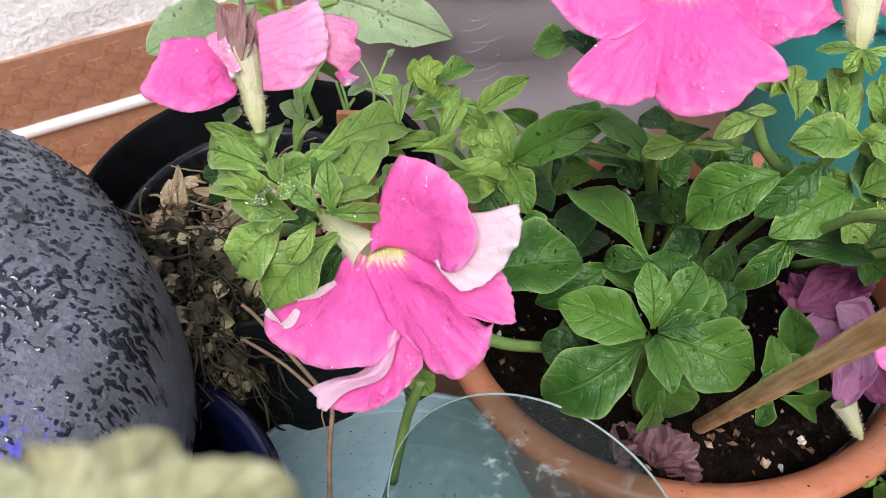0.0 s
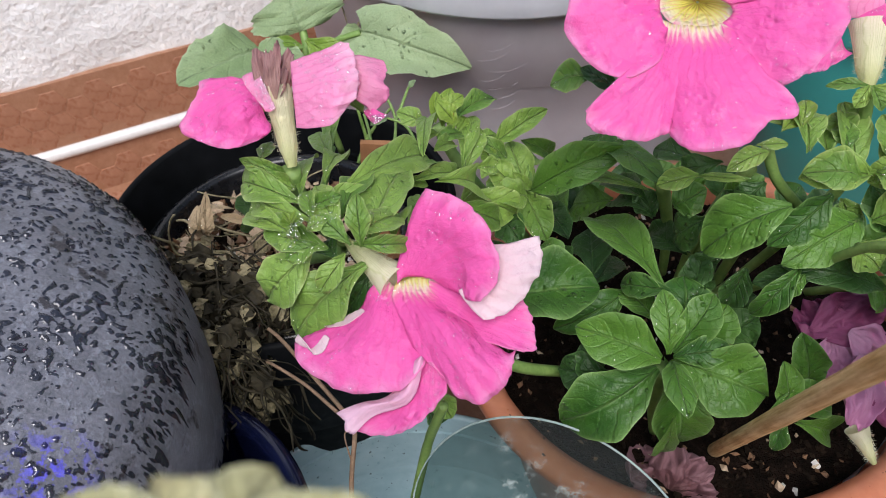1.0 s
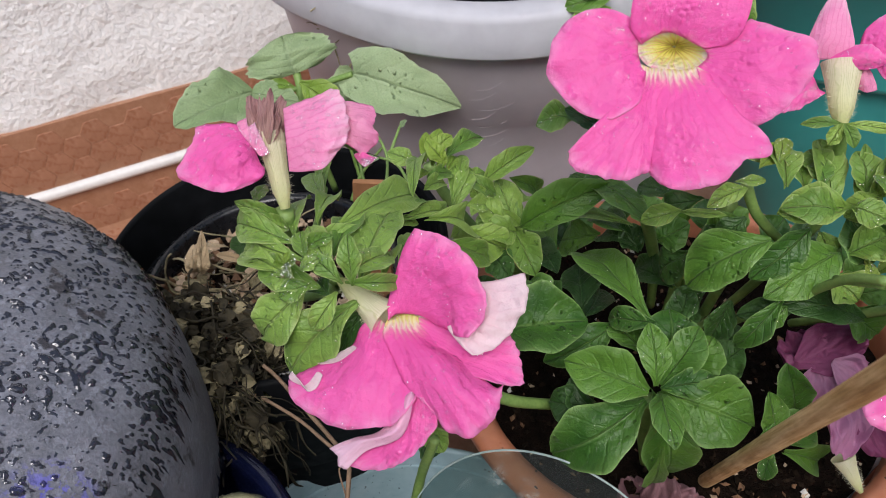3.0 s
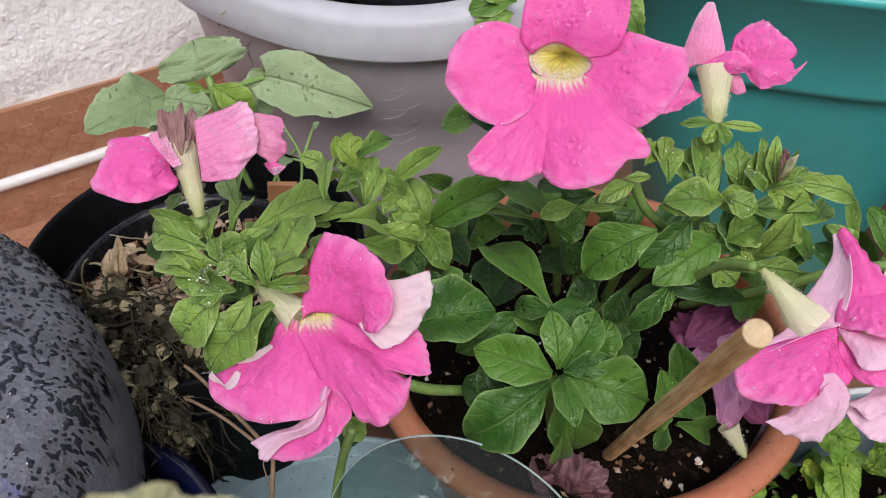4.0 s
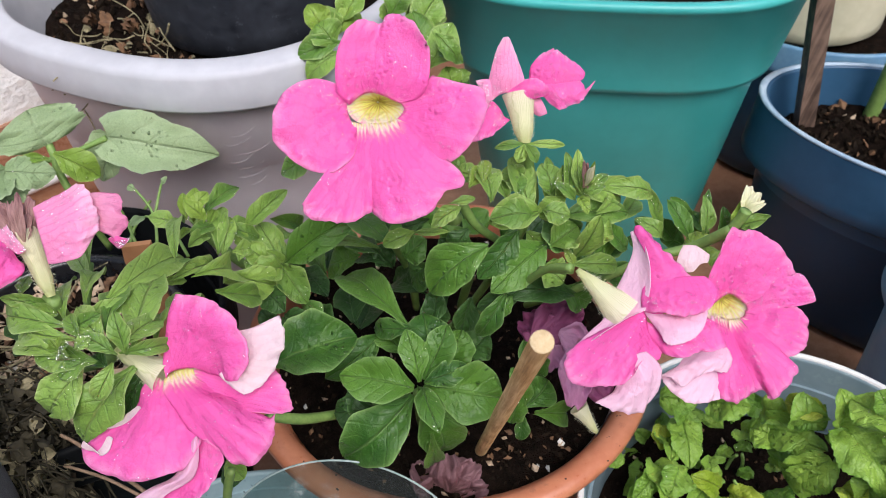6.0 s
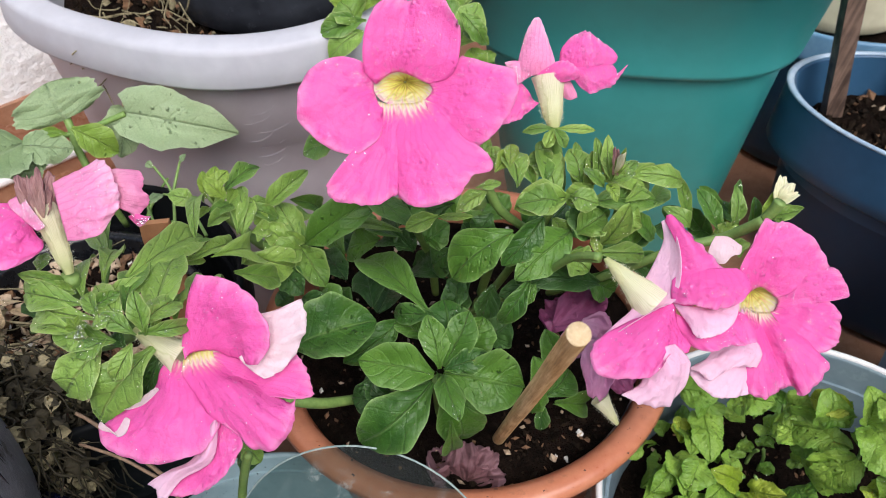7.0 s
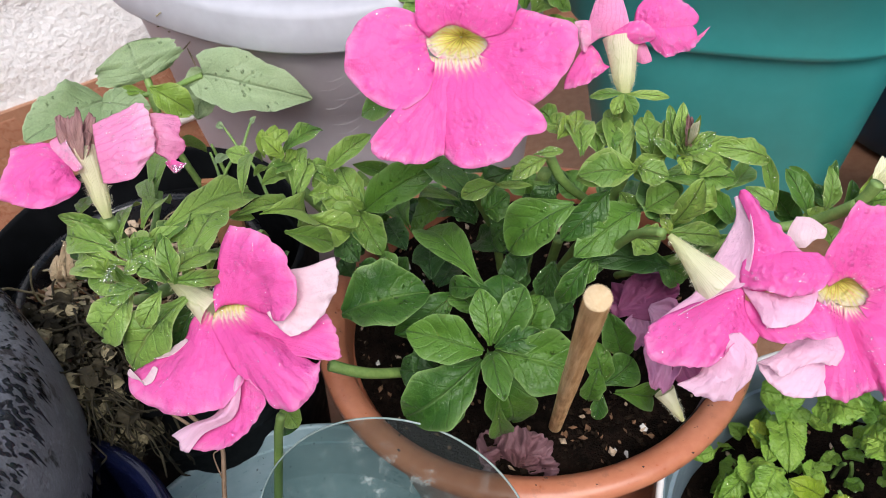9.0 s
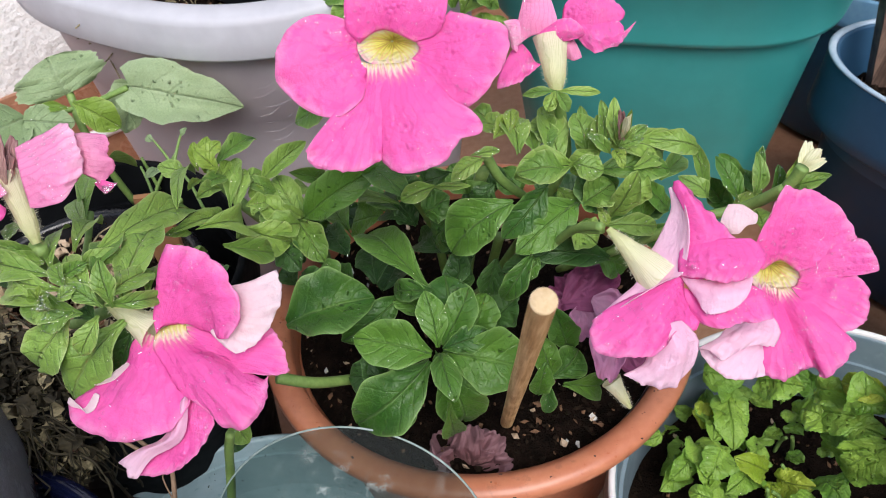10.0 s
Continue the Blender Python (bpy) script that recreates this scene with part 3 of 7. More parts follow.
def rope(points, radii, count=8):
    """Verts and faces of a tapered round stem through points."""
    pts = [Vector(p) for p in points]
    fine, rad = [], []
    for k in range(len(pts) - 1):
        p0, p1, p2, p3 = pts[max(k - 1, 0)], pts[k], pts[k + 1], pts[min(k + 2, len(pts) - 1)]
        for s in range(5):
            t = s / 5
            fine.append(0.5 * ((2 * p1) + (p2 - p0) * t + (2 * p0 - 5 * p1 + 4 * p2 - p3) * t * t + (3 * p1 - p0 - 3 * p2 + p3) * t ** 3))
            rad.append(radii[k] * (1 - t) + radii[k + 1] * t)
    fine.append(pts[-1])
    rad.append(radii[-1])
    verts, up = [], Vector((0.3, 0.2, 0.93))
    for k, p in enumerate(fine):
        q = fine[k + 1] if k + 1 < len(fine) else p + (p - fine[k - 1])
        verts += ring_points(p, q, rad[k], count, up)
    faces = [(k * count + i, k * count + (i + 1) % count, (k + 1) * count + (i + 1) % count, (k + 1) * count + i) for k in range(len(fine) - 1) for i in range(count)]
    faces += [tuple(range(count - 1, -1, -1)), tuple(range((len(fine) - 1) * count, len(fine) * count))]
    return verts, faces


def stem(plant, points, r0, r1, mat=None, name="stem"):
    k = len(points)
    verts, faces = rope(points, [r0 + (r1 - r0) * i / (k - 1) for i in range(k)])
    return part(name, verts, faces, mat or STEM, plant, at=points[0])


def tube(flower, base, mouth, r0, r1):
    """The hairy tube behind a corolla, and its fringe of fine hairs."""
    base, mouth = Vector(base), Vector(mouth)
    count, verts, uvs = 20, [], []
    for j in range(9):
        v = j / 8
        r = r0 * 0.55 + (r0 * 0.45) * min(1, v * 4) + (r1 - r0) * v ** 1.7
        p = base.lerp(mouth, v)
        ring = ring_points(p, p + (mouth - base), r, count, Vector((0.3, 0.2, 0.93)))
        for i in range(count + 1):
            verts.append(ring[i % count])
            uvs.append((math.cos(i / count * 6.283 * 3), v))
    t = part("tube", verts, grid_faces(count, 8), TUBE, flower, "pale yellow-green hairy tube", at=base, uvs=uvs)
    rnd = random.Random(int(base.x * 1e6))
    hv, hf = [], []
    d = (mouth - base).normalized()
    for _ in range(320):
        v = rnd.uniform(0.05, 0.85)
        r = r0 * 0.55 + (r0 * 0.45) * min(1, v * 4) + (r1 - r0) * v ** 1.7
        ang = rnd.uniform(0, 6.283)
        a = d.orthogonal().normalized()
        out = a * math.cos(ang) + d.cross(a) * math.sin(ang)
        p = base.lerp(mouth, v) + out * r
        side = d * 0.00005
        k = len(hv)
        hv += [p - side, p + side, p + out * rnd.uniform(0.0008, 0.0018) + d * rnd.uniform(-0.0005, 0.0005)]
        hf.append((k, k + 1, k + 2))
    part("hairs", hv, hf, HAIR, t, at=base)
    return t


def squared(th, n, turn):
    """How far a rounded square reaches at an angle, against a circle."""
    return (abs(math.cos(th - turn)) ** n + abs(math.sin(th - turn)) ** n) ** (-1 / n)


def drawn_out(centre, r, th, turn, oval):
    """A point round a centre, stretched along the direction of turn."""
    if oval == 1.0:
        return centre[0] + r * math.cos(th), centre[1] + r * math.sin(th)
    a, b = r * math.cos(th) * oval, r * math.sin(th)
    return centre[0] + a * math.cos(turn) - b * math.sin(turn), centre[1] + a * math.sin(turn) + b * math.cos(turn)


def lathe(name, profile, mat, parent=None, centre=(0, 0), label="", seg=96, at=None, square=2.0, turn=0.0, oval=1.0):
    """A turned form, round, rounded-square or drawn out to an oval along its turn: profile of radius and height, round a centre."""
    verts = []
    for r, z in profile:
        for i in range(seg):
            th = 2 * math.pi * i / seg
            rr = r * squared(th, square, turn)
            verts.append((*drawn_out(centre, rr, th, turn, oval), z))
    faces = [(k * seg + i, k * seg + (i + 1) % seg, (k + 1) * seg + (i + 1) % seg, (k + 1) * seg + i) for k in range(len(profile) - 1) for i in range(seg)]
    return part(name, verts, faces, mat, parent, label, at=at)


def rolled(r, z, thick, n=8):
    """Profile of a rolled rim, from its outer foot over the top to the inside."""
    return [(r + thick * math.cos(a), z + thick * math.sin(a)) for a in [math.pi * (-0.5 + 1.5 * k / n) for k in range(n + 1)]]


def soil(name, centre, radius, z, label, seed, mat=None, mound=0.006, crumbs=(), count=700, turn=0.0, oval=1.0, size=1.0):
    """Earth in a pot: an uneven sheet and, joined to it, crumbs, chips and grains."""
    rnd = random.Random(seed)
    verts, faces, mats = [], [], []
    rings, seg = 22, 64
    for j in range(rings + 1):
        for i in range(seg):
            r, th = radius * j / rings, 2 * math.pi * i / seg
            x, y = drawn_out(centre, r, th, turn, oval)
            h = noise.noise(Vector((x * 45, y * 45, seed))) * mound + noise.noise(Vector((x * 150, y * 150, seed))) * 0.0025
            verts.append((x, y, z + h))
    for j in range(rings):
        for i in range(seg):
            faces.append((j * seg + i, j * seg + (i + 1) % seg, (j + 1) * seg + (i + 1) % seg, (j + 1) * seg + i))
            mats.append(0)
    for _ in range(count):
        r, th = radius * 0.97 * math.sqrt(rnd.random()), rnd.uniform(0, 6.283)
        x, y = drawn_out(centre, r, th, turn, oval)
        h = noise.noise(Vector((x * 45, y * 45, seed))) * mound
        which = rnd.choices(range(len(crumbs)), [w for _, w, _ in crumbs])[0]
        big = crumbs[which][2] * rnd.uniform(0.45, 1.25) * size
        m = Matrix.Translation((x, y, z + h + big * 0.2)) @ Euler((rnd.uniform(0, 6), rnd.uniform(0, 6), rnd.uniform(0, 6))).to_matrix().to_4x4() @ Matrix.Diagonal((big, big * rnd.uniform(0.4, 0.9), big * rnd.uniform(0.2, 0.6), 1))
        k = len(verts)
        for p in ((1, 0, 0), (-1, 0, 0), (0, 1, 0), (0, -1, 0), (0, 0, 1), (0, 0, -1)):
            verts.append(m @ (Vector(p) * rnd.uniform(0.6, 1.1)))
        for q in ((0, 2, 4), (2, 1, 4), (1, 3, 4), (3, 0, 4), (2, 0, 5), (1, 2, 5), (3, 1, 5), (0, 3, 5)):
            faces.append(tuple(k + w for w in q))
            mats.append(which + 1)
    ob = part(name, verts, faces, [mat or SOIL] + [c[0] for c in crumbs], at=(centre[0], centre[1], z), mats=mats, smooth=False)
    return tagged(ob, label, "soil", kind="stuff")


# ---- the setting: tiled floor, plaster wall with a tiled skirting ----
FZ = -0.05
floor = part("floor", [(-1.6, -1.2, FZ), (2.2, -1.2, FZ), (2.2, 2.4, FZ), (-1.6, 2.4, FZ)], [(0, 1, 2, 3)], GROUT)
tagged(floor, "brown hexagon-tiled balcony floor, wet", "floor", kind="structure")
W0, WD = Vector((-0.513, 0.532, 0)), Vector((0.852, 0.523, 0)).normalized()
WN = Vector((WD.y, -WD.x, 0))
SK = 0.076


def wall_at(along, out, z):
    return W0 + WD * along + WN * out + Vector((0, 0, z))


wv, nx, nz = [], 150, 70
for j in range(nz + 1):
    for i in range(nx + 1):
        al, z = -0.9 + 3.2 * i / nx, SK + 0.9 * (j / nz) ** 1.2
        p = wall_at(al, 0, z)
        d = noise.noise(p * 22) * 0.004 + noise.noise(p * 60) * 0.0025 + noise.noise(p * 140) * 0.0012
        wv.append(p + WN * (d + 0.003))
k = len(wv)
wf = grid_faces(nx, nz)
wv += [wall_at(-0.9, -0.12, 0), wall_at(2.3, -0.12, 0), wall_at(2.3, -0.12, 1.0), wall_at(-0.9, -0.12, 1.0)]
wf += [(k, k + 1, k + 2, k + 3), (0, k, k + 3, nz * (nx + 1)), (nx, (nz + 1) * (nx + 1) - 1, k + 2, k + 1), (nz * (nx + 1), k + 3, k + 2, (nz + 1) * (nx + 1) - 1)]
wall = part("wall_west", wv, wf, PLASTER, smooth=True)
tagged(wall, "white rough plaster wall above a brown tiled skirting", "wall", kind="structure")

sv = [wall_at(a, o, z) for a in (-0.9, 2.3) for o, z in ((0.0, FZ), (0.008, FZ), (0.008, SK), (0.0, SK))]
skirting = part("baseboard", sv, [(0, 1, 5, 4), (1, 2, 6, 5), (2, 3, 7, 6), (0, 3, 2, 1), (4, 5, 6, 7)], GROUT, smooth=False)
tagged(skirting, "brown tiled skirting with a faint hexagon pattern", "baseboard", kind="structure")
bead_pts = [wall_at(a, 0.008, 0.004) for a in (-0.9, -0.3, 0.3, 0.9, 1.6, 2.3)]
tv, tf = rope(bead_pts, [0.0062] * 6, 12)
trim = part("trim", tv, tf, TRIM)
tagged(trim, "white plastic bead along the foot of the wall", "trim", kind="structure")




def sky_blocker(name, label, a, b, height):
    """A plain plastered wall, added out of view to keep low sky light out."""
    a, b = Vector(a), Vector(b)
    n = Vector((-(b - a).y, (b - a).x, 0)).normalized() * 0.12
    up = Vector((0, 0, height))
    v = [a, b, b + n, a + n, a + up, b + up, b + n + up, a + n + up]
    ob = part(name, v, [(3, 2, 1, 0), (4, 5, 6, 7), (0, 1, 5, 4), (1, 2, 6, 5), (2, 3, 7, 6), (3, 0, 4, 7)], PLASTER_PLAIN, smooth=False)
    return tagged(ob, label, "wall", kind="structure")


# added walls, never in view: they deepen the darks between pots and leaves
sky_blocker("wall_south", "plain unseen wall added to block low sky", (-1.6, -1.0, FZ), (1.9, -1.0, FZ), 0.9)
sky_blocker("wall_east", "plain unseen wall added to block low sky", (1.5, -1.0, FZ), (1.5, 2.3, FZ), 1.1)
sky_blocker("wall_north", "plain unseen wall added to block low sky", (1.9, 1.9, FZ), (-1.6, 1.9, FZ), 1.1)

# ---- pots ----
def pot(name, label, centre, z0, rim_r, rim_z, foot_r, rim_h, thick, mat, rim_mat=None, lip=0.006, group="pots", turn=0.0, oval=1.0):
    """A plant pot: tapered wall with thickness, a floor, and a banded rim with a rolled lip."""
    t = thing(name, (*centre, z0), label, "pot", group)
    zb = rim_z - rim_h
    rb = foot_r + (rim_r - foot_r) * 0.93
    body = [(0.001, z0 + 0.002), (foot_r - 0.006, z0 + 0.002), (foot_r, z0 + 0.007)]
    body += [(foot_r + (rb - lip - foot_r) * q / 10, z0 + 0.007 + (zb - z0 - 0.007) * q / 10) for q in range(1, 11)]
    lathe("body", body, mat, t, centre, turn=turn, oval=oval)
    ri = rim_r - thick
    rim = [(rb - lip, zb), (rb + 0.001, zb), (rb + 0.003, zb + 0.003)]
    rim += [(rb + 0.003 + (rim_r - rb - 0.003) * q / 5, zb + 0.003 + (rim_h - 0.006) * q / 5) for q in range(1, 6)]
    rim += [(rim_r - thick / 2 + thick / 2 * math.cos(a), rim_z - 0.003 + thick / 2 * math.sin(a)) for a in [math.pi * w / 8 for w in range(1, 9)]]
    rim += [(ri - 0.002, zb), (foot_r - thick, z0 + 0.012), (0.001, z0 + 0.011)]
    lathe("rim", rim, rim_mat or mat, t, centre, turn=turn, oval=oval)
    return t


TC = (0.059, 0.2595)
terracotta = thing("flower_pot", (*TC, FZ), "terracotta-coloured plastic flower pot with a rolled rim", "pot", "pots")
lathe("body", [(0.001, FZ + 0.001), (0.064, FZ + 0.001), (0.068, FZ + 0.006), (0.080, 0.06), (0.0935, 0.135)], TERRACOTTA, terracotta, TC)
lathe("rim", [(0.0935, 0.135), (0.098, 0.136), (0.1005, 0.139), (0.1065, 0.146), (0.1115, 0.150), (0.1135, 0.153), (0.1125, 0.1565), (0.1085, 0.1585), (0.104, 0.158), (0.0995, 0.155), (0.0985, 0.150), (0.0965, 0.13), (0.072, FZ + 0.012), (0.001, FZ + 0.011)], TERRACOTTA, terracotta, TC)

WC, WS, WT = (-0.050, 0.5171), 2.5, -0.566
white_pot = thing("planter", (*WC, FZ), "large grey-mauve plastic planter with a thick white rim", "pot", "pots")
lathe("body", [(0.001, FZ + 0.001), (0.097, FZ + 0.001), (0.102, FZ + 0.008), (0.120, 0.10), (0.1275, 0.165), (0.1298, 0.199), (0.1320, 0.2015), (0.1380, 0.2535)], GREY_POT, white_pot, WC, "grey-mauve body with moulded lines", seg=160, square=WS, turn=WT)
lathe("rim", [(0.138, 0.2535), (0.1462, 0.2522), (0.1484, 0.2526), (0.1491, 0.2542), (0.1484, 0.2640), (0.1478, 0.2722), (0.1470, 0.2748), (0.1452, 0.2764), (0.1400, 0.2774), (0.1345, 0.2776), (0.1322, 0.2768), (0.1310, 0.2745), (0.1296, 0.258), (0.126, 0.235), (0.097, FZ + 0.012), (0.001, FZ + 0.011)], WHITE, white_pot, WC, "wide white plastic rim", seg=160, square=WS, turn=WT)
for k in range(7):
    z0, th0 = 0.226 - 0.0070 * k, -1.57 - 0.012 * math.sin(k * 2.1)
    arc = []
    for q in range(7):
        f = q / 6
        z = z0 + 0.010 * f * f - 0.003 * f
        th = th0 + (0.11 + 0.02 * (k % 3)) * f - 0.03 * (k % 2)
        r = ((0.1320 + (z - 0.2015) * 0.115) if z > 0.2015 else 0.1298 - (0.199 - z) * 0.068) * squared(th, WS, WT) - 0.0001
        arc.append((WC[0] + r * math.cos(th), WC[1] + r * math.sin(th), z))
    av, af = rope(arc, [0.0001, 0.0002, 0.0002, 0.0002, 0.0002, 0.0002, 0.0001], 6)
    part("moulding_line", av, af, GREY_POT, white_pot)

GC, GS, GT = (0.2421, 0.5661), 3.2, -0.29
green_pot = thing("tall_planter", (*GC, FZ), "large rounded-square teal green plastic pot with a stepped upper band", "pot", "pots")
lathe("body", [(0.001, FZ + 0.001), (0.086, FZ + 0.001), (0.092, FZ + 0.008), (0.1205, 0.176), (0.1215, 0.179)], GREEN, green_pot, GC, seg=160, square=GS, turn=GT)
lathe("rim", [(0.1215, 0.179), (0.1260, 0.1775), (0.1285, 0.179), (0.1295, 0.183), (0.1410, 0.2465), (0.1435, 0.2485), (0.1440, 0.2520), (0.1415, 0.2545), (0.137, 0.254), (0.135, 0.236), (0.117, 0.16), (0.07, FZ + 0.012), (0.001, FZ + 0.011)], GREEN, green_pot, GC, seg=160, square=GS, turn=GT)

BC, BT, BO = (0.470, 0.400), radians(-40), 1.875
blue_pot = pot("blue_planter", "oval dark blue plastic planter with a thin pale lip", BC, FZ, 0.080, 0.136, 0.070, 0.055, 0.004, BLUE_SHADED, BLUE, turn=BT, oval=BO)
lathe("lip", rolled(0.0790, 0.1350, 0.0016), BLUE_LIP, blue_pot, BC, "thin pale blue lip", turn=BT, oval=BO)
MC = (0.209, 0.136)
mint_pot = pot("pale_pot", "pale blue-grey plastic pot with mint growing in it", MC, FZ, 0.103, 0.137, 0.078, 0.02, 0.004, PALE_BLUE)
lathe("lip", rolled(0.1018, 0.1358, 0.0017), TRIM, mint_pot, MC, "thin whitish lip")
PC = (-0.064, 0.130)
basin = pot("basin", "pale blue plastic basin, empty and rain-wet", PC, FZ, 0.106, 0.090, 0.085, 0.012, 0.004, PALE_BLUE_LIGHT)
KC = (-0.1464, 0.2823)
black_pot = pot("black_pot", "dull black plastic outer pot round a smaller one", KC, FZ, 0.090, 0.190, 0.064, 0.03, 0.004, BLACK)
IC = (-0.1490, 0.2770)
nested_pot = pot("nested_pot", "glossy black nursery pot nested in a larger black pot", IC, FZ + 0.012, 0.0700, 0.1740, 0.046, 0.02, 0.007, BLACK_GLOSS)
NC = (-0.166, 0.096)
pot("glazed_pot", "navy blue glazed pot under the black lid", NC, FZ, 0.083, 0.178, 0.05, 0.03, 0.009, NAVY)

# the wet black lid that lies over the navy pot
DC = (-0.2534, 0.1123)
LID = [(0.0010, 0.3060), (0.0248, 0.3055), (0.0497, 0.3020), (0.0745, 0.2950), (0.0944, 0.2850), (0.1093, 0.2740), (0.1207, 0.2625), (0.1262, 0.2515), (0.1292, 0.2380), (0.1302, 0.2200)]
lid = thing("round_lid", (*DC, 0.18), "large domed black plastic lid, beaded with rain", "lid")
lathe("dome", LID, WET_BLACK, lid, DC, seg=180)
lathe("edge", [(0.1302, 0.220), (0.1302, 0.200), (0.1290, 0.188), (0.1275, 0.184), (0.124, 0.186), (0.119, 0.22), (0.001, 0.28)], WET_BLACK, lid, DC, seg=180)


def lid_height(r):
    for (r0, z0), (r1, z1) in zip(LID, LID[1:]):
        if r <= r1:
            return z0 + (z1 - z0) * (r - r0) / (r1 - r0)
    return LID[-1][1]


def puddles(x0, x1, y0, y1, step):
    """Rain standing on the lid: flat-topped beads and broken puddles with steep rims."""
    nx, ny = int((x1 - x0) / step), int((y1 - y0) / step)
    verts, deep = [], []
    for j in range(ny + 1):
        for i in range(nx + 1):
            x, y = x0 + step * i, y0 + step * j
            r = math.hypot(x - DC[0], y - DC[1])
            p = Vector((x, y, 0))
            if r > 0.1292 or x < -0.240:
                verts.append(p)
                deep.append(0.0)
                continue
            p.z = lid_height(r)
            w = p * 200 + Vector((noise.noise(p * 240), noise.noise(p * 240 + Vector((5, 0, 0))), noise.noise(p * 240 + Vector((0, 5, 0))))) * 2.2
            h = noise.noise(w) + 0.40 * noise.noise(p * 480) + 0.25 * noise.noise(p * 40) - 0.20
            h = min(1.0, max(0.0, h * 4.0)) ** 0.6
            slope = Vector((x - DC[0], y - DC[1], 0)) / r * min(1.0, (r / 0.134) ** 3) + Vector((0, 0, 1))
            verts.append(Vector((x, y, lid_height(r))) + slope.normalized() * (0.0012 * h - 0.0003))
            deep.append(h)
    faces = [q for q in grid_faces(nx, ny) if any(deep[i] > 0 for i in q)]
    used = sorted({i for q in faces for i in q})
    back = {i: n for n, i in enumerate(used)}
    part("rain_film", [verts[i] for i in used], [tuple(back[i] for i in q) for q in faces], WATER, lid, "clear standing rain water")


puddles(-0.2405, -0.1225, 0.020, 0.244, 0.00050)

# nursery pot that stands in the white planter
pot("nursery_pot", "dusty black nursery pot standing inside the white planter", (-0.035, 0.498), 0.238, 0.088, 0.42, 0.066, 0.03, 0.004, BLACK_DUSTY)

# pale pots behind and beside the blue one
pot("back_pot", "blue plastic pot behind the oval planter", (0.500, 0.662), FZ, 0.125, 0.120, 0.105, 0.03, 0.005, BLUE, BLUE_RIM)
cream_pot = pot("cream_pot", "cream plastic pot standing in a blue one", (0.472, 0.645), 0.104, 0.078, 0.24, 0.070, 0.03, 0.005, CREAM)
pot("side_pot", "light blue plastic pot at the edge of the group", (0.402, 0.244), FZ, 0.070, 0.150, 0.058, 0.03, 0.006, BLUE_RIM)

# ---- earth ----
MIX = ((CRUMB_DARK, 9, 0.0026), (CRUMB_BROWN, 1.6, 0.0026), (CRUMB_PALE, 0.5, 0.0028), (PERLITE, 0.22, 0.0030))
soil("soil", TC, 0.0955, 0.142, "dark wet potting soil with pale chips and perlite", 3, crumbs=MIX, count=1500)
soil("soil", BC, 0.072, 0.098, "dark brown soil with bark and roots in the oval planter", 4, crumbs=((CRUMB_DARK, 6, 0.006), (CRUMB_BROWN, 1.6, 0.006), (CRUMB_PALE, 0.3, 0.004), (PERLITE, 0.12, 0.004)), count=900, mound=0.016, turn=BT, oval=BO)
soil("soil", (0.500, 0.662), 0.115, 0.103, "dark soil under the cream pot", 10, crumbs=MIX, count=150)
soil("soil", MC, 0.092, 0.088, "dark soil under the mint", 5, crumbs=MIX, count=700)
soil("soil", WC, 0.129, 0.238, "dark soil with dry litter in the white planter", 6, crumbs=((CRUMB_DARK, 9, 0.005), (CRUMB_BROWN, 1.6, 0.006), (CRUMB_PALE, 0.4, 0.004)), count=1200)
soil("soil", GC, 0.130, 0.225, "dark soil in the green pot", 9, crumbs=MIX, count=200)
soil("wood_chips", IC, 0.062, 0.160, "tan wood chips and perlite in the black pot", 7, crumbs=((CRUMB_DARK, 3, 0.004), (CRUMB_BROWN, 3, 0.0055), (CRUMB_PALE, 3, 0.0055), (PERLITE, 0.25, 0.004)), count=800)

# ---- sticks ----
STICK = ((0.0660, 0.1890, 0.1500), (0.0630, 0.0895, 0.3535))
bamboo = thing("bamboo_stick", STICK[0], "slanting bamboo cane with a pale cut end", "stick")
s0, s1 = Vector(STICK[0]), Vector(STICK[1])
cane = [s0.lerp(s1, t) for t in (-0.12, 0.1, 0.3, 0.5, 0.7, 0.9, 1.0)]
bv, bf = rope(cane, [0.0031, 0.0031, 0.0030, 0.0032, 0.0030, 0.0031, 0.0030], 18)
part("cane", bv, bf[:-1], BAMBOO, bamboo)
ev = ring_points(s1, s1 + (s1 - s0), 0.0030, 18) + ring_points(s1 + (s1 - s0).normalized() * 0.0005, s1 + (s1 - s0), 0.0026, 18)
part("cut_end", ev, [(i, (i + 1) % 18, 18 + (i + 1) % 18, 18 + i) for i in range(18)] + [tuple(range(18, 36))], BAMBOO_CUT, bamboo, "pale cut end")


def stake(name, label, foot, top, w, d, mat):
    t = thing(name, foot, label, "stake")
    f, g = Vector(foot), Vector(top)
    verts, n = [], 10
    for k in range(n + 1):
        p = f.lerp(g, k / n)
        j = 1 + 0.06 * math.sin(k * 2.3)
        verts += [p + Vector((-w * j, -d, 0)), p + Vector((w * j, -d, 0)), p + Vector((w, d, 0)), p + Vector((-w, d, 0))]
    faces = [(4 * k + i, 4 * k + (i + 1) % 4, 4 * k + 4 + (i + 1) % 4, 4 * k + 4 + i) for k in range(n) for i in range(4)] + [(3, 2, 1, 0), (4 * n, 4 * n + 1, 4 * n + 2, 4 * n + 3)]
    part("shaft", verts, faces, mat, t, smooth=False)
    return t


stake("wooden_stake", "weathered grey-brown wooden stake in the oval planter", (0.394, 0.480, 0.090), (0.339, 0.4735, 0.42), 0.007, 0.005, STAKE)
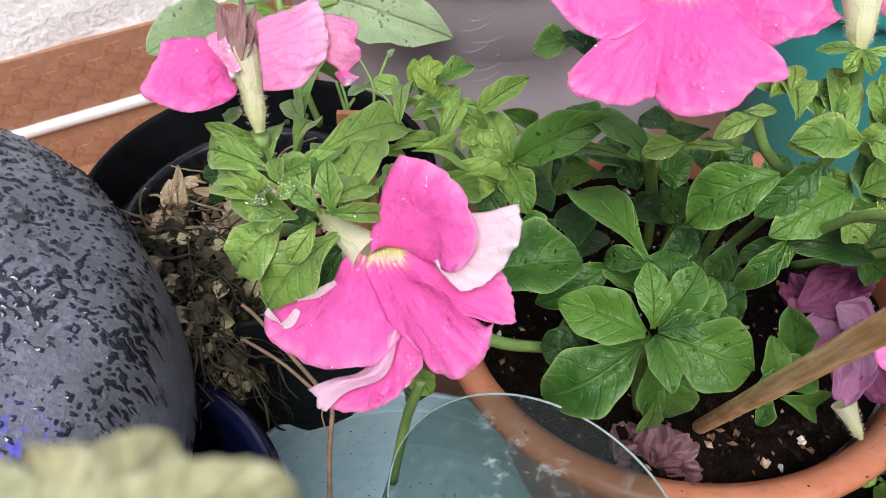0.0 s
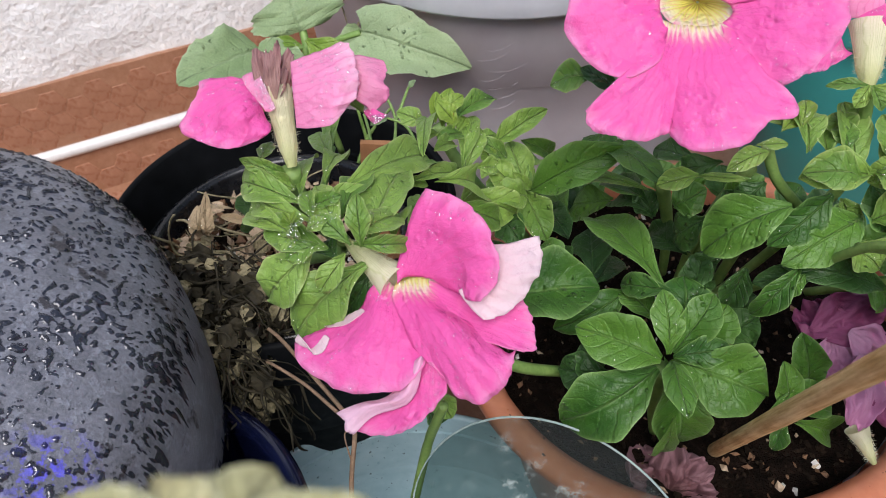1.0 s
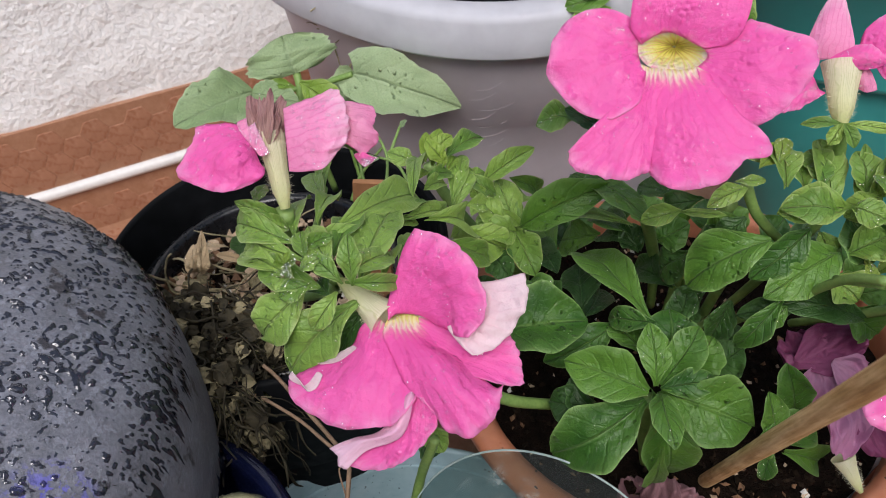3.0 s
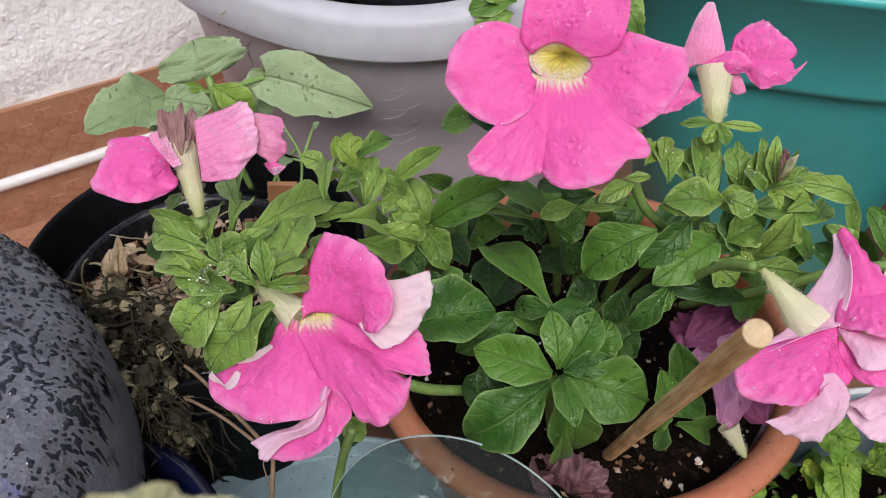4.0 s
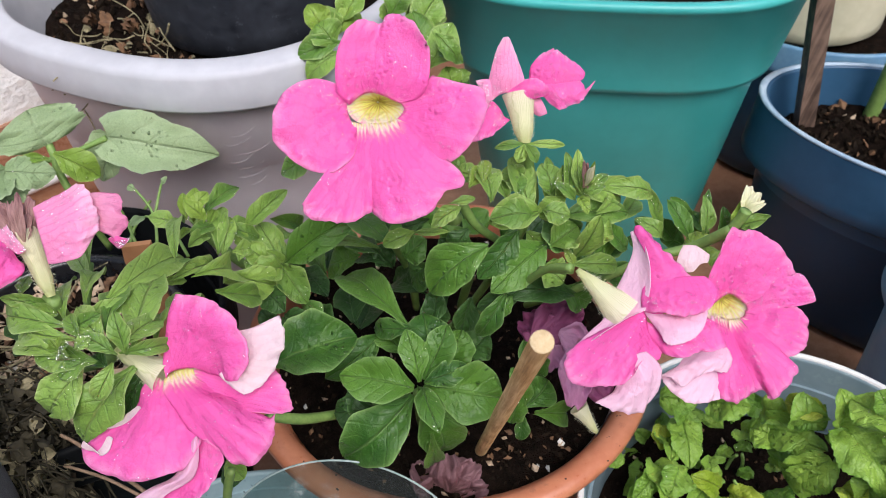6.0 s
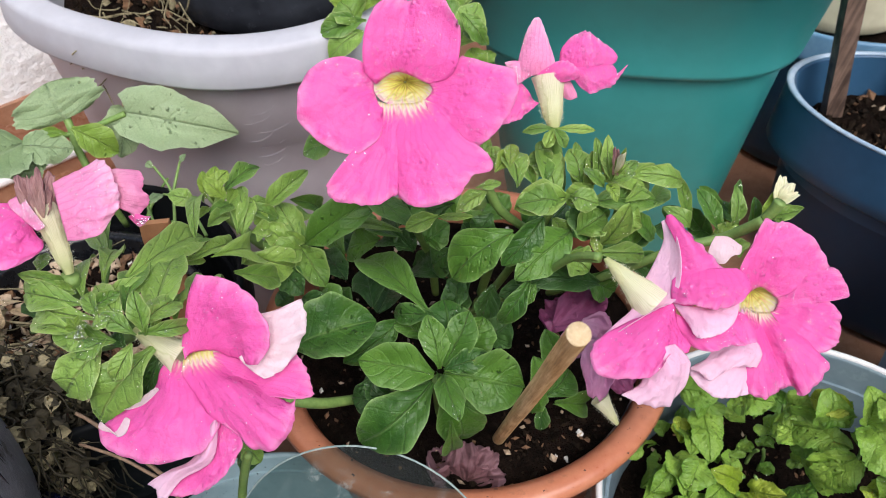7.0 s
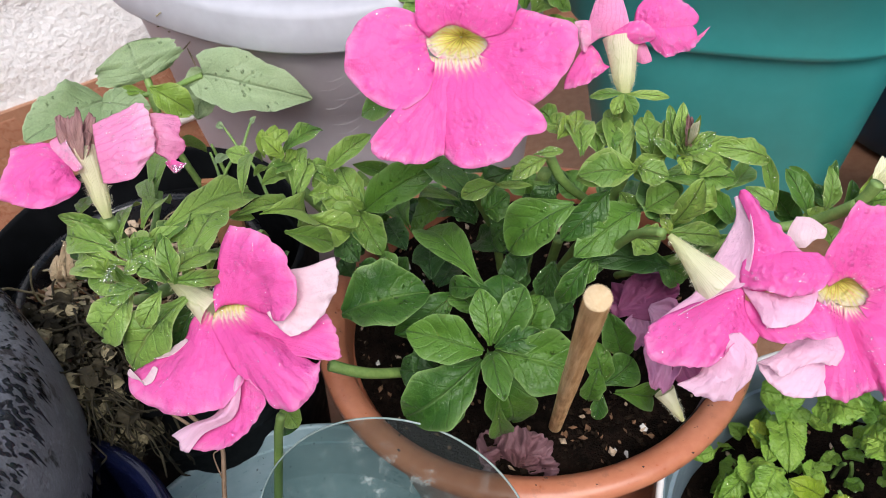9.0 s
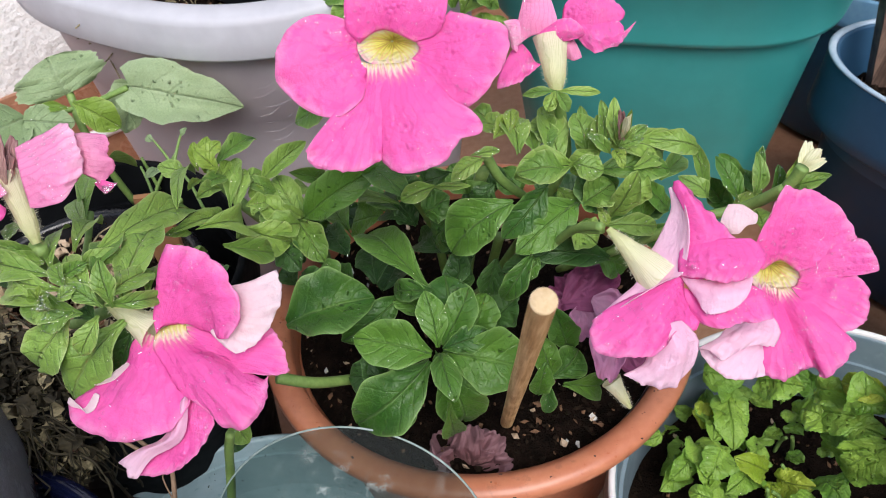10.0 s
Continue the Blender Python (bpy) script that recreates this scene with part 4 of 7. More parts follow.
stake("plant_label_stick", "flat orange-brown wooden plant stick in the black pot", (-0.090, 0.268, 0.15), (-0.086, 0.268, 0.245), 0.007, 0.0015, WOOD)

sapling = thing("sapling", (0.452, 0.482, 0.086), "smooth green stalk growing in the oval planter", "plant")
stem(sapling, [(0.452, 0.482, 0.080), (0.456, 0.478, 0.20), (0.462, 0.470, 0.36)], 0.0065, 0.005)

# ---- the clear cup in the basin ----
CN = Vector((0.345, 0.191, 0.919)).normalized()
CT = Vector((0.003, 0.117, 0.201))
cup = thing("clear_cup", CT - CN * 0.125, "clear plastic cup with white limescale stains, leaning in the basin", "cup")


def leaning(profile, n=72):
    a = CN.orthogonal().normalized()
    b = CN.cross(a)
    verts = [CT + CN * h + a * (r * math.cos(6.28318 * i / n)) + b * (r * math.sin(6.28318 * i / n)) for r, h in profile for i in range(n)]
    return verts, [(k * n + i, k * n + (i + 1) % n, (k + 1) * n + (i + 1) % n, (k + 1) * n + i) for k in range(len(profile) - 1) for i in range(n)]


cv, cf = leaning([(0.0005, -0.125), (0.040, -0.125), (0.042, -0.122), (0.052, -0.001)])
glass = part("wall", cv, cf, CLEAR, cup)
glass.visible_shadow = False
cv, cf = leaning([(0.0518, -0.0006), (0.0523, -0.0005), (0.0523, 0.0002), (0.0518, 0.0002), (0.0518, -0.0006)])
part("lip", cv, cf, CUP_LIP, cup, "thin pale lip")

# ---- petunia in the terracotta pot ----
PLANT_LEAF = {}
terra_plant = thing("petunia", (*TC, 0.134), "bushy petunia with wet green leaves and pink blooms", "plant", "petunias")
PLANT_LEAF[terra_plant.name] = LEAF
stem(terra_plant, [(0.0381, 0.1946, 0.1961), (0.0382, 0.1972, 0.1673), (0.0406, 0.1987, 0.1444)], 0.0035, 0.0020)
stem(terra_plant, [(-0.0300, 0.1855, 0.2083), (-0.0171, 0.1878, 0.1988), (-0.0035, 0.1960, 0.1867), (0.0170, 0.2063, 0.1739)], 0.0026, 0.0022)
stem(terra_plant, [(0.0949, 0.2405, 0.2972), (0.0968, 0.2395, 0.2847), (0.0982, 0.2361, 0.2653), (0.0870, 0.2392, 0.2332), (0.0687, 0.2501, 0.1852), (0.0562, 0.2496, 0.1703)], 0.0025, 0.0018)
stem(terra_plant, [(0.1012, 0.1841, 0.2776), (0.0944, 0.1968, 0.2649), (0.0865, 0.2169, 0.2326), (0.0701, 0.2376, 0.1937), (0.0567, 0.2440, 0.1710)], 0.0017, 0.0016)
stem(terra_plant, [(0.1754, 0.2007, 0.2705), (0.1643, 0.2080, 0.2553), (0.1451, 0.2112, 0.2481), (0.1247, 0.2174, 0.2307), (0.0977, 0.2371, 0.1986)], 0.0024, 0.0018)
stem(terra_plant, [(0.0650, 0.2446, 0.2574), (0.0589, 0.2594, 0.2204), (0.0540, 0.2709, 0.1816), (0.0496, 0.2625, 0.1600)], 0.0030, 0.0020)
stem(terra_plant, [(0.0345, 0.2496, 0.2449), (0.0423, 0.2662, 0.2044), (0.0446, 0.2721, 0.1683)], 0.0030, 0.0020)
stem(terra_plant, [(0.0611, 0.2662, 0.2060), (0.0582, 0.2682, 0.1795), (0.0541, 0.2620, 0.1599)], 0.0030, 0.0022)
stem(terra_plant, [(0.0733, 0.2605, 0.2020), (0.0680, 0.2626, 0.1754), (0.0612, 0.2566, 0.1558)], 0.0025, 0.0022)
stem(terra_plant, [(0.0651, 0.2298, 0.2789), (0.0713, 0.2297, 0.2645), (0.0836, 0.2333, 0.2485)], 0.0022, 0.0018)
stem(terra_plant, [(0.0933, 0.2008, 0.2613), (0.1018, 0.1852, 0.2746)], 0.0014, 0.0014)
leaf(terra_plant, (0.0352, 0.1840, 0.2149), (0.0035, 0.1916, 0.2214), 0.0198, bend=.10)
leaf(terra_plant, (0.0380, 0.1878, 0.2136), (0.0351, 0.2039, 0.2312), 0.0124, bend=.05)
leaf(terra_plant, (0.0401, 0.1892, 0.2126), (0.0538, 0.2045, 0.2297), 0.0145, bend=.08)
leaf(terra_plant, (0.0399, 0.1872, 0.2128), (0.0604, 0.1882, 0.2180), 0.0114, bend=.1)
leaf(terra_plant, (0.0398, 0.1874, 0.2109), (0.0747, 0.1801, 0.2024), 0.0265, bend=.12)
leaf(terra_plant, (0.0372, 0.1861, 0.2120), (0.0467, 0.1758, 0.1667), 0.0209, bend=.14)
leaf(terra_plant, (0.0391, 0.1843, 0.2140), (0.0424, 0.1579, 0.2210), 0.0111, bend=.1)
leaf(terra_plant, (0.0343, 0.1843, 0.2097), (-0.0008, 0.1684, 0.1905), 0.0253, bend=.16)
leaf(terra_plant, (0.0299, 0.1795, 0.1975), (0.0093, 0.1721, 0.1794), 0.0155, bend=.1)
leaf(terra_plant, (0.0400, 0.1664, 0.2056), (0.0424, 0.1828, 0.1474), 0.0112)
leaf(terra_plant, (0.0426, 0.2009, 0.2101), (0.0443, 0.2180, 0.2245), 0.0221, bend=.12)
leaf(terra_plant, (0.0534, 0.2001, 0.2045), (0.0614, 0.2124, 0.2156), 0.0182, bend=.1)
leaf(terra_plant, (0.0233, 0.2210, 0.2105), (-0.0050, 0.2073, 0.2002), 0.0146, bend=.1)
leaf(terra_plant, (0.0362, 0.2065, 0.2087), (0.0221, 0.2232, 0.2098), 0.0119)
leaf(terra_plant, (-0.0263, 0.2092, 0.2142), (0.0122, 0.2150, 0.2198), 0.0307, bend=.16, roll=-12)
leaf(terra_plant, (-0.0041, 0.2258, 0.2106), (-0.0127, 0.2425, 0.2131), 0.0169)
leaf(terra_plant, (0.0359, 0.2123, 0.2238), (0.0077, 0.2659, 0.2115), 0.0195, bend=.14, roll=10)
leaf(terra_plant, (0.0383, 0.2103, 0.2243), (0.0203, 0.2213, 0.2139), 0.0104, bend=.1)
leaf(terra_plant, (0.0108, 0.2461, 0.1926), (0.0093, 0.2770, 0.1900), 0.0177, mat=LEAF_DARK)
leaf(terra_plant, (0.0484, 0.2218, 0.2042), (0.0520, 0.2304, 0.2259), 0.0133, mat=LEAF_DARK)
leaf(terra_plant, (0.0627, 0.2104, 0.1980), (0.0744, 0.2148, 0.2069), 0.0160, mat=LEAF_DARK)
leaf(terra_plant, (0.0858, 0.1838, 0.1884), (0.1006, 0.1963, 0.1901), 0.0147)
leaf(terra_plant, (0.0861, 0.1850, 0.1868), (0.0806, 0.1920, 0.2087), 0.0117)
leaf(terra_plant, (0.0913, 0.1886, 0.1759), (0.1168, 0.2048, 0.1465), 0.0138, bend=.1)
leaf(terra_plant, (0.0844, 0.1829, 0.1856), (0.0821, 0.1766, 0.1723), 0.0070)
leaf(terra_plant, (0.0963, 0.2002, 0.1860), (0.0898, 0.2051, 0.2090), 0.0134)
leaf(terra_plant, (0.0786, 0.1801, 0.1820), (0.0826, 0.1823, 0.2001), 0.0105)
leaf(terra_plant, (0.0126, 0.1905, 0.1928), (0.0070, 0.1973, 0.2063), 0.0130, mat=LEAF_DARK)
leaf(terra_plant, (0.0182, 0.1873, 0.2001), (-0.0023, 0.1908, 0.1960), 0.0155, mat=LEAF_DARK)
leaf(terra_plant, (0.0738, 0.2143, 0.2661), (0.0459, 0.2118, 0.2441), 0.0189, bend=.14, roll=8)
leaf(terra_plant, (0.0883, 0.2216, 0.2655), (0.0692, 0.2092, 0.2508), 0.0138, bend=.08, roll=-15)
leaf(terra_plant, (0.1020, 0.2244, 0.2526), (0.0745, 0.2033, 0.2494), 0.0174, bend=.12)
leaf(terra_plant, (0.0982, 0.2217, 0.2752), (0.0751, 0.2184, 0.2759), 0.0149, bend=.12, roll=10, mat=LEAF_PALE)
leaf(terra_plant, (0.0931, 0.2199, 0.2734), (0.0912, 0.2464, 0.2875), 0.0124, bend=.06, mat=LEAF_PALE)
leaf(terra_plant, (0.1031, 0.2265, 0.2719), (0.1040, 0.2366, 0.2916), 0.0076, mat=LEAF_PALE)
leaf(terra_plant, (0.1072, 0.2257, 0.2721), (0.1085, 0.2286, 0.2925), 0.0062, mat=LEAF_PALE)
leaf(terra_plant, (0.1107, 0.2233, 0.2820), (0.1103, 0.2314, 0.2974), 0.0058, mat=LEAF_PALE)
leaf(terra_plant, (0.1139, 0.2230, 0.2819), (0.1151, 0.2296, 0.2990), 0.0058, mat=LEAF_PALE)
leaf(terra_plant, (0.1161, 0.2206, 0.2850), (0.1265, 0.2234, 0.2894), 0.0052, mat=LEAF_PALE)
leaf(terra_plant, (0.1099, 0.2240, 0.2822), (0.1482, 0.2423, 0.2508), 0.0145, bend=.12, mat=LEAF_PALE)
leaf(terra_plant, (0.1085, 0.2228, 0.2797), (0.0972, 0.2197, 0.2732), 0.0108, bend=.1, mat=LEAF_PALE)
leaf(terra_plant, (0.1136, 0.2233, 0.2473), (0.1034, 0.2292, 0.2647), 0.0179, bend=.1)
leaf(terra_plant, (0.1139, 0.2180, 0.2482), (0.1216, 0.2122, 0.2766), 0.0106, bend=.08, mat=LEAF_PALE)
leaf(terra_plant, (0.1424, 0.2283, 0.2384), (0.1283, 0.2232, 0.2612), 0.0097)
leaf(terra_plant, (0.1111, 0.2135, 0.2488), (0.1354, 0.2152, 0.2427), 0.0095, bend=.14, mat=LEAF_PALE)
leaf(terra_plant, (0.1124, 0.2127, 0.2480), (0.1092, 0.2186, 0.2547), 0.0044, mat=LEAF_YOUNG)
leaf(terra_plant, (0.1108, 0.2204, 0.2442), (0.1005, 0.2133, 0.2414), 0.0100)
leaf(terra_plant, (0.1147, 0.2143, 0.2273), (0.0789, 0.2115, 0.2398), 0.0130, bend=.1, mat=LEAF_DARK)
leaf(terra_plant, (0.0914, 0.2165, 0.2324), (0.0685, 0.2135, 0.2277), 0.0101, mat=LEAF_DARK)
leaf(terra_plant, (0.0813, 0.2081, 0.2441), (0.0661, 0.1993, 0.2243), 0.0099, bend=.2)
leaf(terra_plant, (0.0834, 0.2083, 0.2392), (0.0765, 0.2035, 0.2311), 0.0064)
leaf(terra_plant, (0.1585, 0.2319, 0.2447), (0.1513, 0.2384, 0.2673), 0.0062, bend=.05, mat=LEAF_PALE)
leaf(terra_plant, (0.1536, 0.2359, 0.2637), (0.1313, 0.2302, 0.2781), 0.0101, bend=.18, mat=LEAF_PALE)
leaf(terra_plant, (0.1764, 0.2400, 0.2362), (0.1667, 0.2421, 0.2545), 0.0093)
leaf(terra_plant, (0.1811, 0.2341, 0.2368), (0.1829, 0.2370, 0.2594), 0.0052)
leaf(terra_plant, (0.1821, 0.2277, 0.2390), (0.1768, 0.2418, 0.2456), 0.0082)
leaf(terra_plant, (0.1879, 0.2205, 0.2501), (0.1925, 0.2213, 0.2668), 0.0076, mat=LEAF_YOUNG)
leaf(terra_plant, (0.1885, 0.2197, 0.2541), (0.1982, 0.2112, 0.2648), 0.0052, mat=LEAF_PALE)
leaf(terra_plant, (0.1868, 0.2247, 0.2412), (0.1870, 0.2285, 0.2563), 0.0065)
leaf(terra_plant, (0.1751, 0.2358, 0.2282), (0.1638, 0.2412, 0.2336), 0.0111)
leaf(terra_plant, (0.1824, 0.2197, 0.2283), (0.1817, 0.2307, 0.2321), 0.0121, mat=LEAF_YOUNG)
leaf(terra_plant, (0.1587, 0.2385, 0.2348), (0.1527, 0.2447, 0.2422), 0.0082)
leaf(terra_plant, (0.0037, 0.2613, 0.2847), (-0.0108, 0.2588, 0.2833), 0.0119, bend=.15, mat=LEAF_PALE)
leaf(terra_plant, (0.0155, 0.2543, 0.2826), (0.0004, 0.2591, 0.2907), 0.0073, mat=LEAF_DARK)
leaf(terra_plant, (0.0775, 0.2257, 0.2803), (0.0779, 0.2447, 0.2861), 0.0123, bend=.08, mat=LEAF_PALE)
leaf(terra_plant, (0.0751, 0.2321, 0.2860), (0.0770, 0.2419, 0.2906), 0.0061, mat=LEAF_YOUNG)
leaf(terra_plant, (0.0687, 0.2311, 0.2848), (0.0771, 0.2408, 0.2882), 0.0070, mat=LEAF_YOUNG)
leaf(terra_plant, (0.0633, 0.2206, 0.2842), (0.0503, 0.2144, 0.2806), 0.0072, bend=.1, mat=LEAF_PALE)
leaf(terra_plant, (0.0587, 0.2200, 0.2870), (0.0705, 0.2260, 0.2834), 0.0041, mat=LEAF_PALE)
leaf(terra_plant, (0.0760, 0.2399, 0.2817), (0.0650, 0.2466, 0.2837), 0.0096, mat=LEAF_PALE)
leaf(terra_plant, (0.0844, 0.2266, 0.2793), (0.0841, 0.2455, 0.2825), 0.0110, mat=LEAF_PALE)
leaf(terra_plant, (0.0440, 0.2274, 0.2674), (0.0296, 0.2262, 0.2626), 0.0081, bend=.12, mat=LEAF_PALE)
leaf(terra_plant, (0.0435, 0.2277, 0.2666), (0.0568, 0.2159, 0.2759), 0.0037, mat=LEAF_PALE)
leaf(terra_plant, (-0.0184, 0.2624, 0.2248), (0.0206, 0.2640, 0.2503), 0.0178, bend=.14)
leaf(terra_plant, (0.0131, 0.2813, 0.2368), (0.0321, 0.2326, 0.2598), 0.0130, bend=.1)
leaf(terra_plant, (0.0196, 0.2743, 0.2376), (0.0031, 0.2900, 0.2352), 0.0140)
leaf(terra_plant, (0.0284, 0.2373, 0.2507), (0.0022, 0.3052, 0.1908), 0.0067, bend=.1, mat=LEAF_PALE)
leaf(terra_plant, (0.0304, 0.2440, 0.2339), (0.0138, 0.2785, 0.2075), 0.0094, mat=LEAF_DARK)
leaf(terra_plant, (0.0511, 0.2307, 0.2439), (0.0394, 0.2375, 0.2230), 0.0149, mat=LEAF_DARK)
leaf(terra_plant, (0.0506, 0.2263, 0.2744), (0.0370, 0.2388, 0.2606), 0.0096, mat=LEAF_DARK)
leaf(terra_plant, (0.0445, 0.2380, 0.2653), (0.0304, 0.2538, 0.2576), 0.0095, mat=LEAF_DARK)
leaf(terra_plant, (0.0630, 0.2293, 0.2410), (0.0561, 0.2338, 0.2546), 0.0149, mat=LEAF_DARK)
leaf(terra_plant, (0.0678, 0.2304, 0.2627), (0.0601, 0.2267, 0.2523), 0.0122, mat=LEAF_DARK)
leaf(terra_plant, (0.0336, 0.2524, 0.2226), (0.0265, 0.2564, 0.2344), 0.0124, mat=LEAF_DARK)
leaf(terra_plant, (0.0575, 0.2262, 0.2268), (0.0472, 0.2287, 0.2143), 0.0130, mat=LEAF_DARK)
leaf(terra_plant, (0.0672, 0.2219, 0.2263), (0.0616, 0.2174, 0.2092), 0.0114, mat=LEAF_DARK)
leaf(terra_plant, (0.0945, 0.2283, 0.2582), (0.0996, 0.2251, 0.2473), 0.0099, mat=LEAF_PALE)
leaf(terra_plant, (0.1285, 0.2252, 0.2368), (0.1405, 0.2337, 0.2413), 0.0105)
leaf(terra_plant, (0.1263, 0.2238, 0.2313), (0.1450, 0.2247, 0.2208), 0.0133)
leaf(terra_plant, (0.0175, 0.2720, 0.2138), (-0.0018, 0.2901, 0.1910), 0.0177)
leaf(terra_plant, (0.0287, 0.2450, 0.2393), (0.0154, 0.2845, 0.2163), 0.0137)
leaf(terra_plant, (0.0386, 0.2379, 0.2428), (0.0489, 0.2364, 0.2532), 0.0140)
leaf(terra_plant, (0.0563, 0.2358, 0.2478), (0.0685, 0.2342, 0.2561), 0.0139)
leaf(terra_plant, (-0.0017, 0.2841, 0.1925), (-0.0118, 0.3150, 0.1840), 0.0156)
leaf(terra_plant, (0.0721, 0.2240, 0.2483), (0.0893, 0.2273, 0.2396), 0.0150)
leaf(terra_plant, (0.0903, 0.2248, 0.2349), (0.1031, 0.2213, 0.2260), 0.0144)
leaf(terra_plant, (0.0946, 0.2329, 0.2337), (0.0843, 0.2366, 0.2454), 0.0154)
leaf(terra_plant, (0.1093, 0.2243, 0.2221), (0.1262, 0.2229, 0.2100), 0.0160)
leaf(terra_plant, (0.1308, 0.2244, 0.2372), (0.1239, 0.2257, 0.2537), 0.0133)
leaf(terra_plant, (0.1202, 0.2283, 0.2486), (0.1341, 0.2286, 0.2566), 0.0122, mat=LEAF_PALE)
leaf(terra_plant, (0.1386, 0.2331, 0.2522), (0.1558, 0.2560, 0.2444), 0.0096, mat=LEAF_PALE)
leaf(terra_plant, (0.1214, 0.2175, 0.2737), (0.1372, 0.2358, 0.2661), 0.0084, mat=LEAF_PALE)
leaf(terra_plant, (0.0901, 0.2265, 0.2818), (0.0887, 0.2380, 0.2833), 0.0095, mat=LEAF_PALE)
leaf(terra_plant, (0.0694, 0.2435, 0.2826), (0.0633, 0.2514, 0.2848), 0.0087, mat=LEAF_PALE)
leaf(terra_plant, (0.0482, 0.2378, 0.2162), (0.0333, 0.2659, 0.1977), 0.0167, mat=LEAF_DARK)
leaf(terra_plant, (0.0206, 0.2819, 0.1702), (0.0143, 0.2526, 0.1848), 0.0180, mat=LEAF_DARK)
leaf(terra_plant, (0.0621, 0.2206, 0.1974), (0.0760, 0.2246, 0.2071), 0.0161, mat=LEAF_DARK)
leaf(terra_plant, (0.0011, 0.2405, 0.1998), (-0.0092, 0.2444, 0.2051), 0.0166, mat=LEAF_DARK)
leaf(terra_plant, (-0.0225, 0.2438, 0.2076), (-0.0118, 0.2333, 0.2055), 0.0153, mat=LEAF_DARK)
leaf(terra_plant, (0.1586, 0.2342, 0.2280), (0.1468, 0.2361, 0.2384), 0.0119)
leaf(terra_plant, (0.1700, 0.2378, 0.2305), (0.1614, 0.2425, 0.2414), 0.0094)
leaf(terra_plant, (0.1760, 0.2340, 0.2333), (0.1816, 0.2405, 0.2424), 0.0072, mat=LEAF_YOUNG)
leaf(terra_plant, (0.1142, 0.2224, 0.2853), (0.1166, 0.2143, 0.3022), 0.0041, mat=LEAF_YOUNG)
leaf(terra_plant, (0.1096, 0.2239, 0.2787), (0.1072, 0.2281, 0.2888), 0.0052, mat=LEAF_YOUNG)
leaf(terra_plant, (0.1392, 0.2802, 0.1744), (0.1541, 0.2807, 0.1807), 0.0178)
leaf(terra_plant, (0.1350, 0.2894, 0.1748), (0.1476, 0.2928, 0.1829), 0.0161)
leaf(terra_plant, (0.1246, 0.3000, 0.1748), (0.1376, 0.3046, 0.1842), 0.0182)
leaf(terra_plant, (0.1126, 0.3058, 0.1775), (0.1260, 0.3116, 0.1879), 0.0175, mat=LEAF_DARK)
leaf(terra_plant, (0.1011, 0.3129, 0.1746), (0.1117, 0.3207, 0.1860), 0.0184)
leaf(terra_plant, (0.0925, 0.3204, 0.1734), (0.0840, 0.3315, 0.1844), 0.0192)
leaf(terra_plant, (0.0762, 0.3228, 0.1731), (0.0744, 0.3344, 0.1861), 0.0192, mat=LEAF_DARK)
leaf(terra_plant, (0.0631, 0.3245, 0.1732), (0.0547, 0.3367, 0.1864), 0.0186)
leaf(terra_plant, (0.0466, 0.3262, 0.1736), (0.0414, 0.3371, 0.1858), 0.0186)
leaf(terra_plant, (0.0298, 0.3253, 0.1719), (0.0246, 0.3354, 0.1835), 0.0186, mat=LEAF_DARK)
leaf(terra_plant, (0.0163, 0.3190, 0.1726), (0.0028, 0.3271, 0.1824), 0.0164)
leaf(terra_plant, (0.0031, 0.3066, 0.1747), (-0.0101, 0.3144, 0.1844), 0.0161, mat=LEAF_DARK)
leaf(terra_plant, (-0.0160, 0.2988, 0.1757), (-0.0245, 0.3041, 0.1826), 0.0146)
leaf(terra_plant, (-0.0282, 0.2828, 0.1757), (-0.0350, 0.2880, 0.1823), 0.0124, mat=LEAF_DARK)
leaf(terra_plant, (-0.0330, 0.2704, 0.1717), (-0.0396, 0.2768, 0.1791), 0.0111, mat=LEAF_DARK)
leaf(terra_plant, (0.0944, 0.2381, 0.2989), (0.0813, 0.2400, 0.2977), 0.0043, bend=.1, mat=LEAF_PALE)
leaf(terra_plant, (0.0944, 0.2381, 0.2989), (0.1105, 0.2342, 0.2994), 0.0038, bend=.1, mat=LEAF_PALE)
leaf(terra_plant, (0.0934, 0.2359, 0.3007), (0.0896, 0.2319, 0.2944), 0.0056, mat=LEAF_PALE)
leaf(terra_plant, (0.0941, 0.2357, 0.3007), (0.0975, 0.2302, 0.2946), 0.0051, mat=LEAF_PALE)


def in_frame(frame_of, x, y, z):
    """A point of a bloom from millimetres in the bloom's own frame."""
    at, right, up, out = [Vector(v) for v in frame_of]
    return at + (right * x + up * y + out * z) / 1000


def bloom(plant, at, label):
    ob = new("flower")
    ob.parent = plant
    ob.location = Vector(at) - PLACE[plant.name]
    PLACE[ob.name] = Vector(at)
    return tagged(ob, label)



B_FRAME = ((0.0327, 0.2223, 0.3363), (0.988, -0.148, -0.036), (0.128, 0.683, 0.719), (-0.081, -0.716, 0.694))
flower_b = bloom(terra_plant, B_FRAME[0], "wide open pink petunia bloom with a yellow throat")
lobe(flower_b, B_FRAME, [[(-9.8, 1.5, -4), (-2.1, 6.3, -4.8), (9.2, 2, -4)], [(-12.5, 8.3, 0), (-0.7, 12.7, -1), (17.1, 7.3, 0)], [(-12.3, 19, 3), (1, 21.9, 0), (19.6, 19.3, 2)], [(-10.1, 27.6, 4), (-4.5, 31.8, 3), (1.9, 30.8, 0), (6.4, 34, 2), (14.1, 30.5, 4), (19.2, 21.9, 4)]], PETAL, 0.26, 11)
